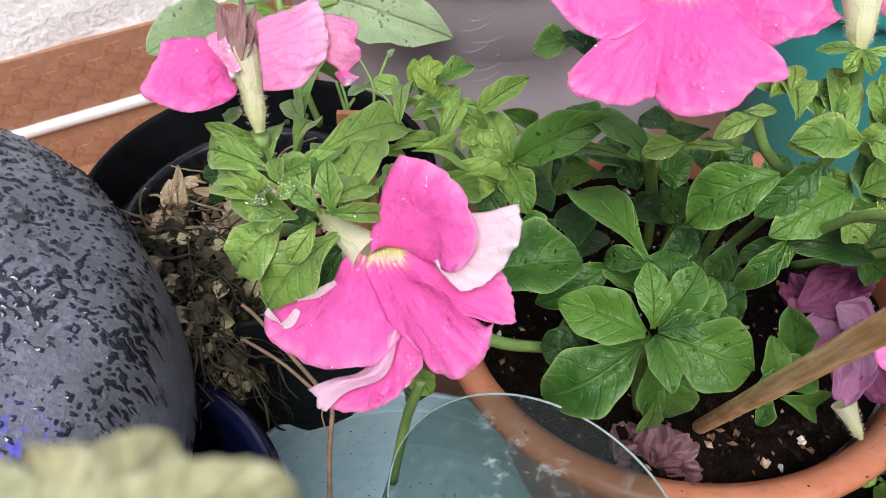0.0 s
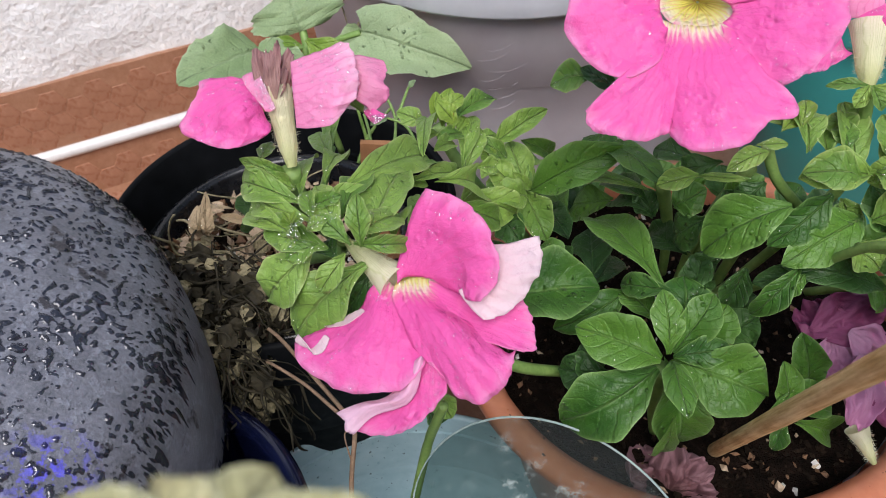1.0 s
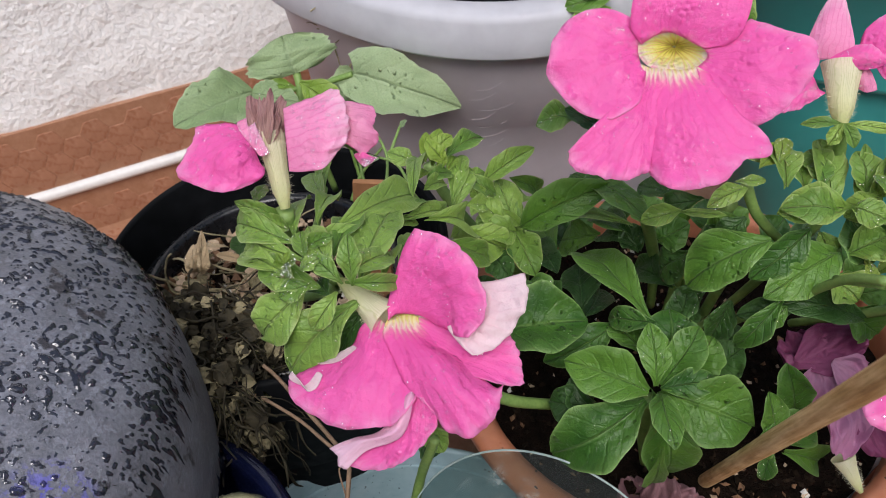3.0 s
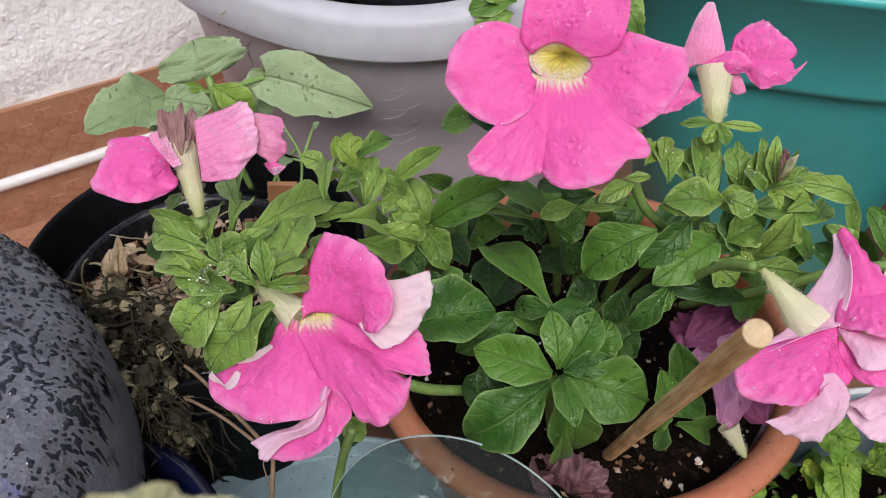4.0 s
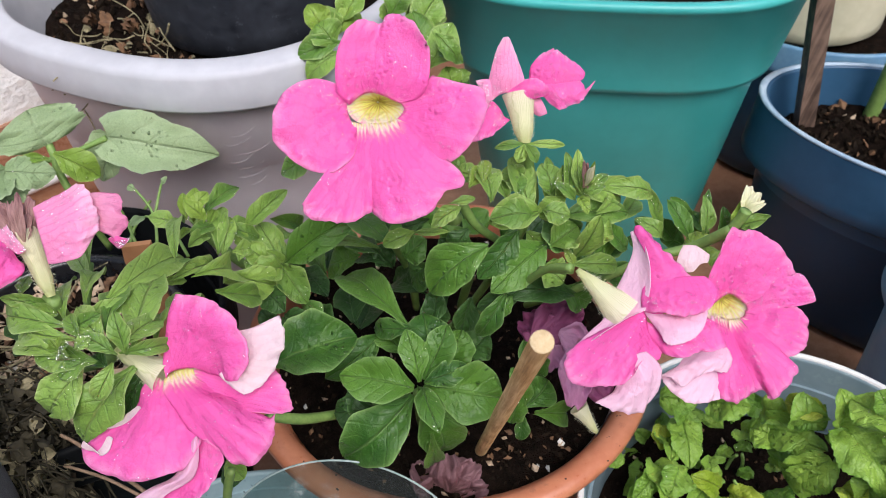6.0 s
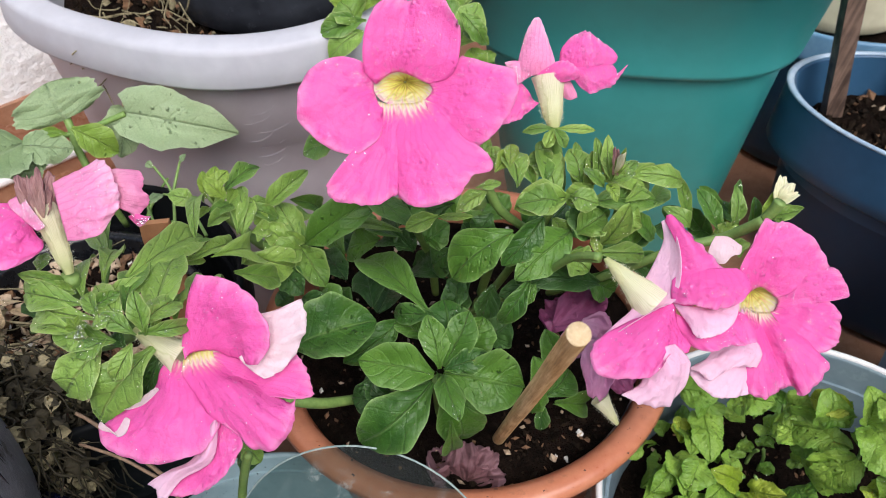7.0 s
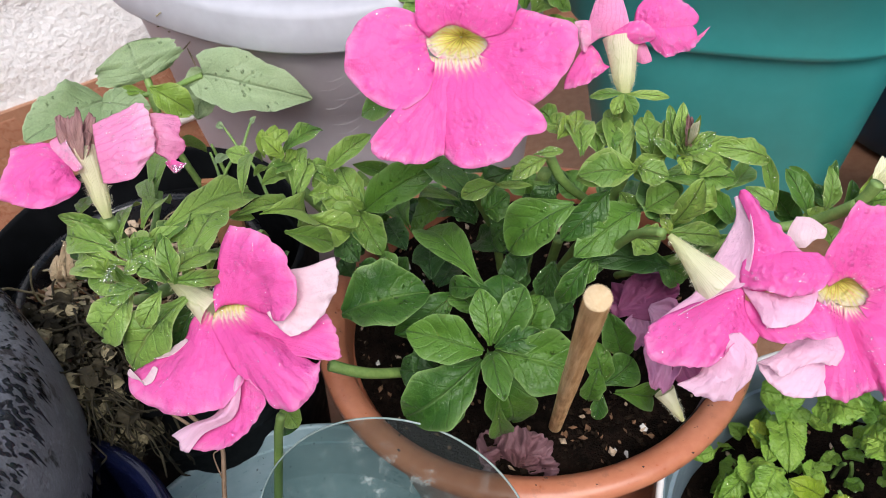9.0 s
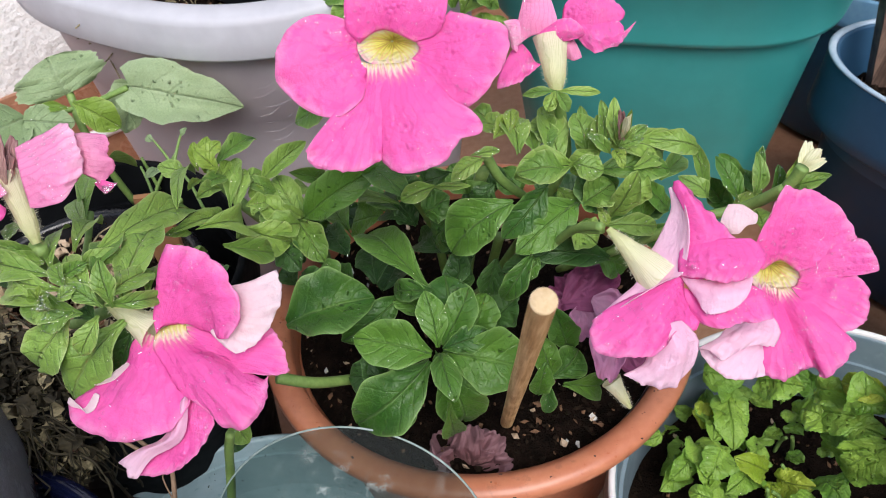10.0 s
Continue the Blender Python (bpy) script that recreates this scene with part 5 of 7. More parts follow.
lobe(flower_b, B_FRAME, [[(-10.7, 4.5, -4), (-10.5, -0.3, -4.4), (-8.9, -4.9, -3)], [(-12.1, 6.6, -2), (-22.1, -3.3, 1), (-8.2, -11.5, -1)], [(-12.9, 9.1, -2), (-22.5, 10.6, 0), (-32.1, 6.5, 1), (-36.4, -1.8, 3), (-37.2, -10.4, 3), (-33.7, -16.8, 1), (-25, -22.8, 1), (-15.2, -24.4, 3), (-7.5, -18.1, 2)]], PETAL, 0.26, 12)
lobe(flower_b, B_FRAME, [[(-9.4, -4.4, -4), (-5.2, -5.4, -4.4), (-1.4, -5.2, -4)], [(-10.5, -17.2, 1), (-6.7, -23.1, 2), (-1.5, -26, 0)], [(-26, -36.1, 5), (-23.8, -40.9, 3), (-15.7, -42.4, 4), (-7.5, -42.4, 4), (-1, -38.3, 0)]], PETAL, 0.15, 13)
lobe(flower_b, B_FRAME, [[(-1.8, -5.2, -4), (3.6, -4.9, -4.4), (7.9, -3.5, -4)], [(-1, -25.4, 0), (9.9, -25.2, 3), (21.2, -17.2, 1)], [(-1.2, -38.3, 0), (3.8, -42.4, 4), (12.1, -42.6, 5), (21.1, -38.6, 6), (25.6, -31.7, 4), (33, -29, 3), (31.8, -24.1, 2), (27.9, -20.5, 1)]], PETAL, 0.15, 14)
lobe(flower_b, B_FRAME, [[(9.2, 2.4, -4), (10.6, -0.3, -4.4), (7.9, -3.9, -4)], [(19.8, 8.9, -1), (25.4, -2.4, 2), (20.2, -16.2, 0)], [(21.4, 12.3, -2), (31.6, 9, 1), (39.2, 6.3, 2), (41.4, -0.7, 4), (37.9, -9.9, 4), (33, -16.6, 3), (27.9, -20.6, 0)]], PETAL, 0.26, 15)
lobe(flower_b, B_FRAME, [[(-15.3, -24.3, 2), (-13.1, -22.9, 0), (-8.6, -19, -1)], [(-19.4, -28.3, 0), (-16.5, -24.8, -2), (-10.9, -20.2, -2)]], PETAL_PALE, 0.4, 16)
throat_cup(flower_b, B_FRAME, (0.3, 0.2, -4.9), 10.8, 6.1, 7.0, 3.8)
tube(flower_b, Vector(B_FRAME[0]) + Vector((0.012, 0.050, -0.034)), Vector(B_FRAME[0]) + Vector((0.001, 0.010, -0.007)), 0.0026, 0.0065)

S_FRAME = ((0.0950, 0.2412, 0.2967), (0.988, -0.148, -0.036), (0.128, 0.683, 0.719), (-0.081, -0.716, 0.694))
flower_s = bloom(terra_plant, (0.096, 0.243, 0.30), "small crumpled pink bloom on an upright pale tube")
lobe(flower_s, S_FRAME, [[(-16.8, 16.1, 0), (-9.8, 21, 2), (-0.3, 20.8, 3)], [(-15.2, 28.4, 2), (-9.3, 28.9, 5), (-1.4, 28, 4)], [(-13.1, 37.7, 2), (-9.8, 44.1, 3), (-7.1, 43.9, 4), (-4, 35.8, 4)]], PETAL_LIGHT, 0.3, 21)
lobe(flower_s, S_FRAME, [[(-10.9, 22.6, 1), (-15, 17.8, 1), (-15.4, 15.6, 0)], [(-15.5, 26.7, 2), (-17.9, 22.4, 2), (-16.4, 15.4, 1)], [(-21.2, 26.7, 1), (-19.7, 23.3, 0), (-17.8, 16.6, 0)]], PETAL_LIGHT, 0.4, 22)
lobe(flower_s, S_FRAME, [[(-6.7, 19.4, 3), (-2.8, 17.8, 4), (4.8, 18.7, 4)], [(-5.2, 23.2, 4), (0.5, 21.9, 7), (7.1, 20.7, 5)], [(-1.1, 26.8, 4), (4.1, 26.8, 6), (8.8, 23.1, 6)]], PETAL, 0.4, 23)
lobe(flower_s, S_FRAME, [[(3.4, 22, 2), (12.7, 22, 4), (21.6, 25.1, 3)], [(3.3, 31.3, 3), (12.4, 29.9, 6), (22.9, 29.2, 4)], [(5.6, 37.2, 3), (11.5, 39.6, 4), (16.7, 36.3, 4), (22.3, 32.7, 3)]], PETAL, 0.45, 24)
lobe(flower_s, S_FRAME, [[(4, 24.6, 3), (12.5, 24.7, 5), (22.6, 26.3, 3)], [(7.9, 20.1, 4), (14.6, 18.6, 7), (23.3, 22, 4)], [(9.6, 16.6, 4), (14.2, 13.6, 5), (18.9, 15.7, 5), (23.3, 17.3, 4), (29.2, 26, 3)]], PETAL, 0.45, 25)
lobe(flower_s, S_FRAME, [[(-13.8, 18.9, -2), (-10.6, 15.7, -3), (-8.9, 12.5, -3)], [(-19.2, 9.8, -1), (-14.5, 8.3, 1), (-7.8, 9.8, -1)], [(-23.1, 0.7, 0), (-19.3, 1.5, 1), (-13.9, 3.6, 0), (-8.1, 8.6, -1)]], PETAL, 0.45, 26)
lobe(flower_s, S_FRAME, [[(1.2, 19.9, 0), (3.5, 20.2, 1), (6, 19.9, 0)], [(2.4, 16.1, 0), (4.6, 15.3, 2), (8, 15.4, 1)], [(3.8, 12.7, 0), (6.1, 11.6, 1), (9.2, 12.8, 1)]], PETAL_BACK, 0.6, 27)
tube(flower_s, (0.0951, 0.2413, 0.2966), (0.0951, 0.2568, 0.3117), 0.0038, 0.0072)

C_FRAME = ((0.1238, 0.1628, 0.2677), (0.994, -0.083, -0.073), (0.11, 0.711, 0.695), (-0.006, -0.698, 0.716))
flower_c = bloom(terra_plant, C_FRAME[0], "ruffled pink bloom seen from the side with its pale tube")
lobe(flower_c, C_FRAME, [[(-29.7, -13.1, 2), (-24.8, -11.6, 2), (-18.3, -6.8, 3)], [(-19.3, -4.9, -1), (-14.3, -4.8, 1), (-7.3, -0.4, 4)], [(-13, 0.3, -3), (-6.8, 2, 0), (-0, 3.2, 4)], [(-10.3, 7.4, -4), (-4.3, 8.8, 0), (1, 8.3, 5)], [(-6, 14.5, -4), (-1, 15.3, 0), (2, 14.8, 5)], [(-1.8, 25.1, -2), (0.7, 24.4, 1), (1.9, 22.3, 4)], [(-3.3, 32.5, 0), (-1.3, 33.2, 1), (0.6, 30.2, 2)]], PETAL_FOLD, 0.35, 31)
lobe(flower_c, C_FRAME, [[(-2.2, 32.6, 1), (1.8, 22.4, 3), (2.1, 13.7, 4), (0.3, 2.1, 3)], [(0.5, 33.4, 3), (6.3, 23.2, 6), (10.1, 13.3, 6), (8.5, 4, 5)], [(4, 32.2, 1), (11.5, 22.6, 3), (17.4, 16, 5), (21.6, 10.6, 6)]], PETAL, 0.34, 32)
lobe(flower_c, C_FRAME, [[(1.9, 13.3, 4), (12.6, 15, 6), (22.4, 15.2, 7)], [(0.5, 6.9, 5), (11.5, 7.6, 12), (24.8, 8.7, 10)], [(-0, 1.9, 4), (5, 1.9, 9), (11.1, 0.3, 12), (17.1, 0.9, 12), (22.5, 3.1, 11)]], PETAL, 0.36, 33)
lobe(flower_c, C_FRAME, [[(0.1, 2.4, 3), (11.7, 0.8, 6), (23.1, 2.6, 7)], [(3.5, -2.7, 4), (11.2, -4.1, 10), (21.2, -1.9, 9)], [(5.5, -6.4, 6), (6.4, -9.5, 8), (9.4, -10.3, 10), (15.9, -8.3, 10), (19.7, -4.9, 10)]], PETAL_FOLD, 0.3, 34)
lobe(flower_c, C_FRAME, [[(-0.3, -0.9, 1), (10.7, -4.7, 3), (23.9, -0.8, 5)], [(1.7, -8.1, 2), (11.3, -11.2, 7), (27.3, -7.4, 6)], [(6.5, -13.7, 4), (12.5, -15.4, 8), (19.3, -13.2, 7), (24.3, -13.2, 8), (30.4, -11.8, 6)]], PETAL, 0.34, 35)
lobe(flower_c, C_FRAME, [[(-6.8, -0.5, 2), (0.6, 2.4, 2), (2.1, -5.7, 2), (6.2, -13.3, 4)], [(-17.9, -6.6, 3), (-11.8, -8.8, 8), (-6.3, -13.7, 10), (-1, -16.2, 6)], [(-30.1, -13.1, 2), (-31.2, -19.1, 4), (-28.1, -24.1, 6), (-19.6, -24.8, 9), (-10.7, -23.6, 11), (-4, -16.2, 10)]], PETAL, 0.32, 36)
lobe(flower_c, C_FRAME, [[(-10.8, -23.3, 4), (-7.6, -18.7, 8), (-5.5, -13.4, 10), (-1.2, -12.4, 8)], [(-13.1, -28, 4), (-8, -27.2, 8), (-2, -23.2, 10), (4.8, -19.3, 6)], [(-19.6, -31.6, 3), (-13, -34.7, 5), (-7.6, -36.1, 5), (-2.4, -35.5, 5), (3.9, -27.6, 5)]], PETAL_FOLD, 0.45, 37)
lobe(flower_c, C_FRAME, [[(18.7, 27.3, -3), (23.6, 27, -3), (28.7, 23.6, -3)], [(16.1, 20.4, -3), (20.9, 21.2, -1), (27.7, 20.6, -3)], [(19.3, 16.7, -3), (21.8, 16.9, -2), (24.6, 20, -2)]], PETAL_PALE, 0.4, 38)
tube(flower_c, in_frame(C_FRAME, -23.0, 18.7, -6), in_frame(C_FRAME, -5.5, 1.5, -4), 0.0020, 0.0086)

D_FRAME = ((0.1659, 0.1716, 0.2556), (0.994, -0.083, -0.073), (0.11, 0.711, 0.695), (-0.006, -0.698, 0.716))
flower_d = bloom(terra_plant, D_FRAME[0], "open pink bloom with a yellow throat over the mint")
lobe(flower_d, D_FRAME, [[(-5, 1.3, -4), (1.8, 4.9, -4.8), (7.7, 0.5, -4)], [(-7.6, 11.7, 0), (4.1, 17.5, 1), (17.5, 8.9, 0)], [(-3.5, 24.6, 3), (-2.3, 28.8, 3), (1.2, 32.3, 3), (4.7, 30.5, 2), (11, 30.5, 2), (20.8, 23.3, 3), (26.9, 13.4, 1)]], PETAL, 0.25, 41)
lobe(flower_d, D_FRAME, [[(7.5, 1.3, -4), (8.6, -1, -4), (7.7, -2.8, -4)], [(17.2, 11.3, -1), (19.1, 4.8, 1), (17.9, -1, 0)], [(26.8, 13.2, 0), (29.9, 12.1, 2), (32.8, 6.6, 3), (34.4, 1.3, 2), (27.5, -0.6, 1)]], PETAL, 0.25, 42)
lobe(flower_d, D_FRAME, [[(7.9, -2, -4), (7.3, -4.1, -4), (4.8, -4.9, -3)], [(17.9, -0.6, 0), (18.6, -7.5, 2), (13.3, -12.2, 2)], [(28.2, -0.6, 0), (31.6, -5.5, 1), (30.9, -14.3, 2), (27.2, -18.4, 4), (20.8, -21.3, 3)]], PETAL, 0.25, 43)
lobe(flower_d, D_FRAME, [[(5.2, -4.7, -3), (3.6, -5.1, -4), (-0.2, -5.1, -3)], [(13.3, -11.8, 2), (7.8, -17.5, 5), (3.9, -21.4, 2)], [(20.6, -20.9, 3), (24.6, -24.8, 5), (20.7, -30.7, 6), (13.7, -37.5, 5), (11.4, -33.5, 2), (7.6, -34.5, 2)]], PETAL, 0.15, 44)
lobe(flower_d, D_FRAME, [[(0.6, -5.1, -3), (-1.9, -4.5, -4), (-5.2, -2.8, -3)], [(5.9, -23.5, 2), (-1.7, -21.1, 5), (-8.4, -16.1, 4)], [(11.6, -33.5, 2), (6.3, -34.6, 4), (-1.1, -37.8, 6), (-6.3, -36.9, 5), (-10, -34.6, 3)]], PETAL, 0.15, 45)
lobe(flower_d, D_FRAME, [[(-7.8, -3.1, 0), (-5.9, -12.1, 3), (-1.1, -23.4, 3)], [(-15.8, -18.4, 2), (-12.8, -23.1, 5), (-5.9, -30.4, 4)], [(-31.2, -26.8, 3), (-28, -32.2, 5), (-21.6, -37.2, 7), (-14.2, -37.4, 6), (-7.2, -36.3, 4)]], PETAL_FOLD, 0.4, 46)
lobe(flower_d, D_FRAME, [[(-20.5, -17.9, 5), (-13.2, -16.6, 6), (-5.1, -15.2, 5)], [(-25.3, -22.9, 7), (-16.1, -20.9, 11), (-3.9, -20.4, 8)], [(-31.7, -26.8, 5), (-28.4, -27.2, 8), (-24.3, -30.3, 9), (-15.9, -25, 11), (-6.2, -25.5, 9)]], PETAL_FOLD, 0.55, 47)
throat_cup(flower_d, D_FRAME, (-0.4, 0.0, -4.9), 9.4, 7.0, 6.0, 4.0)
tube(flower_d, Vector(D_FRAME[0]) + Vector((0.004, 0.045, -0.030)), Vector(D_FRAME[0]) + Vector((0.001, 0.009, -0.006)), 0.0024, 0.006)

flower_bud = bloom(terra_plant, (0.13, 0.25, 0.28), "withered brownish bud among small sepals")
leaf(flower_bud, (0.1151, 0.2198, 0.2837), (0.1114, 0.2256, 0.2927), 0.0037, mat=LEAF_PALE)
leaf(flower_bud, (0.1155, 0.2195, 0.2839), (0.1137, 0.2234, 0.2957), 0.0032, mat=LEAF_PALE)
leaf(flower_bud, (0.1162, 0.2188, 0.2845), (0.1207, 0.2180, 0.2930), 0.0037, mat=LEAF_PALE)
petal(flower_bud, (0.1158, 0.2202, 0.2868), (0.1147, 0.2165, 0.3018), 0.0037, cup=.3, seed=81, dry=1, root=.6)
petal(flower_bud, (0.1162, 0.2200, 0.2869), (0.1163, 0.2119, 0.3030), 0.0032, cup=-.3, seed=82, pale=4, root=.6)
petal(flower_bud, (0.1154, 0.2190, 0.2872), (0.1173, 0.2170, 0.2958), 0.0028, cup=.3, seed=83, dry=1, root=.6)
flower_bud = bloom(terra_plant, (0.19, 0.22, 0.26), "shrivelled yellowish bud at a shoot's tip")
petal(flower_bud, (0.1909, 0.2189, 0.2621), (0.1937, 0.2249, 0.2716), 0.0078, cup=.3, seed=84, pale=4, root=.5)
petal(flower_bud, (0.1916, 0.2188, 0.2628), (0.1973, 0.2211, 0.2701), 0.0063, cup=-.3, seed=85, pale=4, root=.5)
petal(flower_bud, (0.1908, 0.2181, 0.2629), (0.1982, 0.2171, 0.2677), 0.0047, cup=.3, seed=86, pale=4, root=.5)
stem(flower_bud, [(0.1754, 0.2010, 0.2708), (0.1779, 0.2008, 0.2755), (0.1794, 0.2008, 0.2799)], 0.0020, 0.0026)
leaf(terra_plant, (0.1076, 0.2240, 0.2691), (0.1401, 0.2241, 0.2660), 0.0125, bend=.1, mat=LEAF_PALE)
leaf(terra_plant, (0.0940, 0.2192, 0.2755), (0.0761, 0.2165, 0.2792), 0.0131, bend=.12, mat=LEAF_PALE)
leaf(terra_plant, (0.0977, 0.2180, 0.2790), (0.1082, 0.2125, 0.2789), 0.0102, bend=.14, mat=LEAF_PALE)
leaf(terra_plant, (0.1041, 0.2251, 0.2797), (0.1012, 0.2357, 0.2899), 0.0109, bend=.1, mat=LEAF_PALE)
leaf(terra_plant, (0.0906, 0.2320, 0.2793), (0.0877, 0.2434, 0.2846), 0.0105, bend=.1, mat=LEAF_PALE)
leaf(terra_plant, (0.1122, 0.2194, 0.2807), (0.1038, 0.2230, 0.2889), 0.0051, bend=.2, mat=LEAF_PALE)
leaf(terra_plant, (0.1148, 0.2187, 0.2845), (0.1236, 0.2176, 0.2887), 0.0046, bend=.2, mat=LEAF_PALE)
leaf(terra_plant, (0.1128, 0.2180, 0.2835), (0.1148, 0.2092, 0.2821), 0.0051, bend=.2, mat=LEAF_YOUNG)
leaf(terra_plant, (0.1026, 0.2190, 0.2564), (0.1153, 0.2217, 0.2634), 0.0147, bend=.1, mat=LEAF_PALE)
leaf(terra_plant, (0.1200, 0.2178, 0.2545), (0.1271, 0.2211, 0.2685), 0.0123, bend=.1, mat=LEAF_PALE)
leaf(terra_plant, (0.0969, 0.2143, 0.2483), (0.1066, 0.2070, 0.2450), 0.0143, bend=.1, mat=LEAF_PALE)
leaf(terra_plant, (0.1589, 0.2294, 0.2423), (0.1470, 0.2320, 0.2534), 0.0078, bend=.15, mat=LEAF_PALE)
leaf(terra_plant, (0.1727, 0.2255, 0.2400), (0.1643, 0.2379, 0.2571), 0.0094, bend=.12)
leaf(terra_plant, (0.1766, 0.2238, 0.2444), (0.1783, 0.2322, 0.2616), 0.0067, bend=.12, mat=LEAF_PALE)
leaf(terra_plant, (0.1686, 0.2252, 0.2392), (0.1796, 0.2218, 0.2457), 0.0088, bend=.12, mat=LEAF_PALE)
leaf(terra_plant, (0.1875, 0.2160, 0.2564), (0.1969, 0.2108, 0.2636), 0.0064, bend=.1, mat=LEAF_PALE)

# ---- the sprigs behind, rooted in the same pot ----
mid_plant = thing("petunia_shoots", (0.000, 0.300, 0.134), "young green petunia shoots with small curled leaves", "plant", "petunias")
PLANT_LEAF[mid_plant.name] = LEAF_PALE
stem(mid_plant, [(-0.0633, 0.2945, 0.2356), (-0.0562, 0.2910, 0.2209), (-0.0444, 0.2870, 0.2054), (-0.0324, 0.2877, 0.1887), (-0.0207, 0.2934, 0.1638)], 0.0032, 0.0022)
stem(mid_plant, [(-0.0229, 0.2879, 0.2019), (-0.0178, 0.2859, 0.1843), (-0.0178, 0.2911, 0.1611)], 0.0028, 0.0020)
leaf(mid_plant, (-0.0540, 0.2594, 0.2611), (-0.0512, 0.2680, 0.2740), 0.0079, mat=LEAF_YOUNG)
leaf(mid_plant, (-0.0566, 0.2582, 0.2637), (-0.0566, 0.2660, 0.2735), 0.0052, mat=LEAF_YOUNG)
leaf(mid_plant, (-0.0505, 0.2627, 0.2614), (-0.0344, 0.2867, 0.2583), 0.0092, bend=.1)
leaf(mid_plant, (-0.0610, 0.2559, 0.2649), (-0.0712, 0.2552, 0.2710), 0.0083, bend=.12)
leaf(mid_plant, (-0.0575, 0.2570, 0.2635), (-0.0525, 0.2120, 0.2877), 0.0073, bend=.12)
leaf(mid_plant, (-0.0462, 0.2604, 0.2568), (-0.0539, 0.2481, 0.2641), 0.0073)
leaf(mid_plant, (-0.0446, 0.2463, 0.2514), (-0.0429, 0.2724, 0.2572), 0.0090)
leaf(mid_plant, (-0.0482, 0.2585, 0.2586), (-0.0448, 0.2680, 0.2603), 0.0048, mat=LEAF_YOUNG)
leaf(mid_plant, (-0.0512, 0.2562, 0.2609), (-0.0483, 0.2608, 0.2649), 0.0042, mat=LEAF_YOUNG)
leaf(mid_plant, (-0.0543, 0.2529, 0.2623), (-0.0566, 0.2421, 0.2686), 0.0041, mat=LEAF_YOUNG)
leaf(mid_plant, (-0.0430, 0.2544, 0.2514), (-0.0370, 0.2664, 0.2507), 0.0058)
leaf(mid_plant, (-0.0349, 0.2713, 0.2435), (-0.0128, 0.2823, 0.2552), 0.0098, bend=.1)
leaf(mid_plant, (-0.0284, 0.2667, 0.2397), (-0.0402, 0.2639, 0.2518), 0.0081, bend=.1)
leaf(mid_plant, (-0.0196, 0.2594, 0.2292), (-0.0291, 0.2771, 0.2415), 0.0143, bend=.12)
leaf(mid_plant, (-0.0178, 0.2599, 0.2286), (-0.0223, 0.2699, 0.2398), 0.0071)
leaf(mid_plant, (-0.0170, 0.2630, 0.2256), (-0.0101, 0.2951, 0.2158), 0.0080)
leaf(mid_plant, (-0.0179, 0.2586, 0.2298), (-0.0246, 0.2560, 0.2409), 0.0048)
leaf(mid_plant, (-0.0164, 0.2634, 0.2240), (-0.0098, 0.2972, 0.2000), 0.0070)
leaf(mid_plant, (-0.0376, 0.2502, 0.2418), (-0.0343, 0.2585, 0.2426), 0.0053)
leaf(mid_plant, (-0.0463, 0.2422, 0.2464), (-0.0513, 0.2081, 0.2802), 0.0073, bend=.1)
leaf(mid_plant, (-0.0487, 0.2136, 0.2713), (-0.0383, 0.2443, 0.2364), 0.0139, bend=.14)
leaf(mid_plant, (-0.0415, 0.2459, 0.2388), (-0.0217, 0.2463, 0.2272), 0.0165, bend=.14)
leaf(mid_plant, (-0.0436, 0.2193, 0.2552), (-0.0285, 0.2324, 0.2347), 0.0110, bend=.1)
leaf(mid_plant, (-0.0211, 0.2611, 0.2267), (-0.0099, 0.2417, 0.2167), 0.0147, bend=.1)
leaf(mid_plant, (-0.0126, 0.2812, 0.2009), (-0.0009, 0.2562, 0.2038), 0.0133, mat=LEAF_DARK)
leaf(mid_plant, (-0.0314, 0.2510, 0.2208), (-0.0209, 0.2381, 0.2173), 0.0135, mat=LEAF_DARK)
leaf(mid_plant, (-0.0256, 0.2638, 0.2266), (-0.0144, 0.2692, 0.2086), 0.0113, mat=LEAF_DARK)
leaf(mid_plant, (-0.0485, 0.2545, 0.2553), (-0.0530, 0.2383, 0.2667), 0.0066)
leaf(mid_plant, (-0.0404, 0.2539, 0.2447), (-0.0310, 0.2589, 0.2408), 0.0080)
leaf(mid_plant, (-0.0425, 0.2632, 0.2506), (-0.0333, 0.2741, 0.2473), 0.0070)
leaf(mid_plant, (-0.0334, 0.2596, 0.2422), (-0.0378, 0.2634, 0.2482), 0.0070, mat=LEAF_YOUNG)
leaf(mid_plant, (-0.0243, 0.2663, 0.2352), (-0.0145, 0.2822, 0.2294), 0.0084)
leaf(mid_plant, (-0.0148, 0.2924, 0.2069), (0.0002, 0.3064, 0.2069), 0.0121)
leaf(mid_plant, (-0.0294, 0.2592, 0.2350), (-0.0346, 0.2507, 0.2327), 0.0097)
leaf(mid_plant, (-0.0544, 0.2034, 0.2861), (-0.0520, 0.2328, 0.2635), 0.0080)
leaf(mid_plant, (-0.0114, 0.3014, 0.2106), (-0.0189, 0.2821, 0.2373), 0.0088)
leaf(mid_plant, (-0.0237, 0.2578, 0.2306), (-0.0360, 0.2601, 0.2442), 0.0118, bend=.1)
leaf(mid_plant, (-0.0191, 0.2548, 0.2296), (-0.0338, 0.2463, 0.2363), 0.0139, bend=.12)
leaf(mid_plant, (-0.0483, 0.2594, 0.2619), (-0.0562, 0.2621, 0.2721), 0.0076, bend=.15, mat=LEAF_YOUNG)
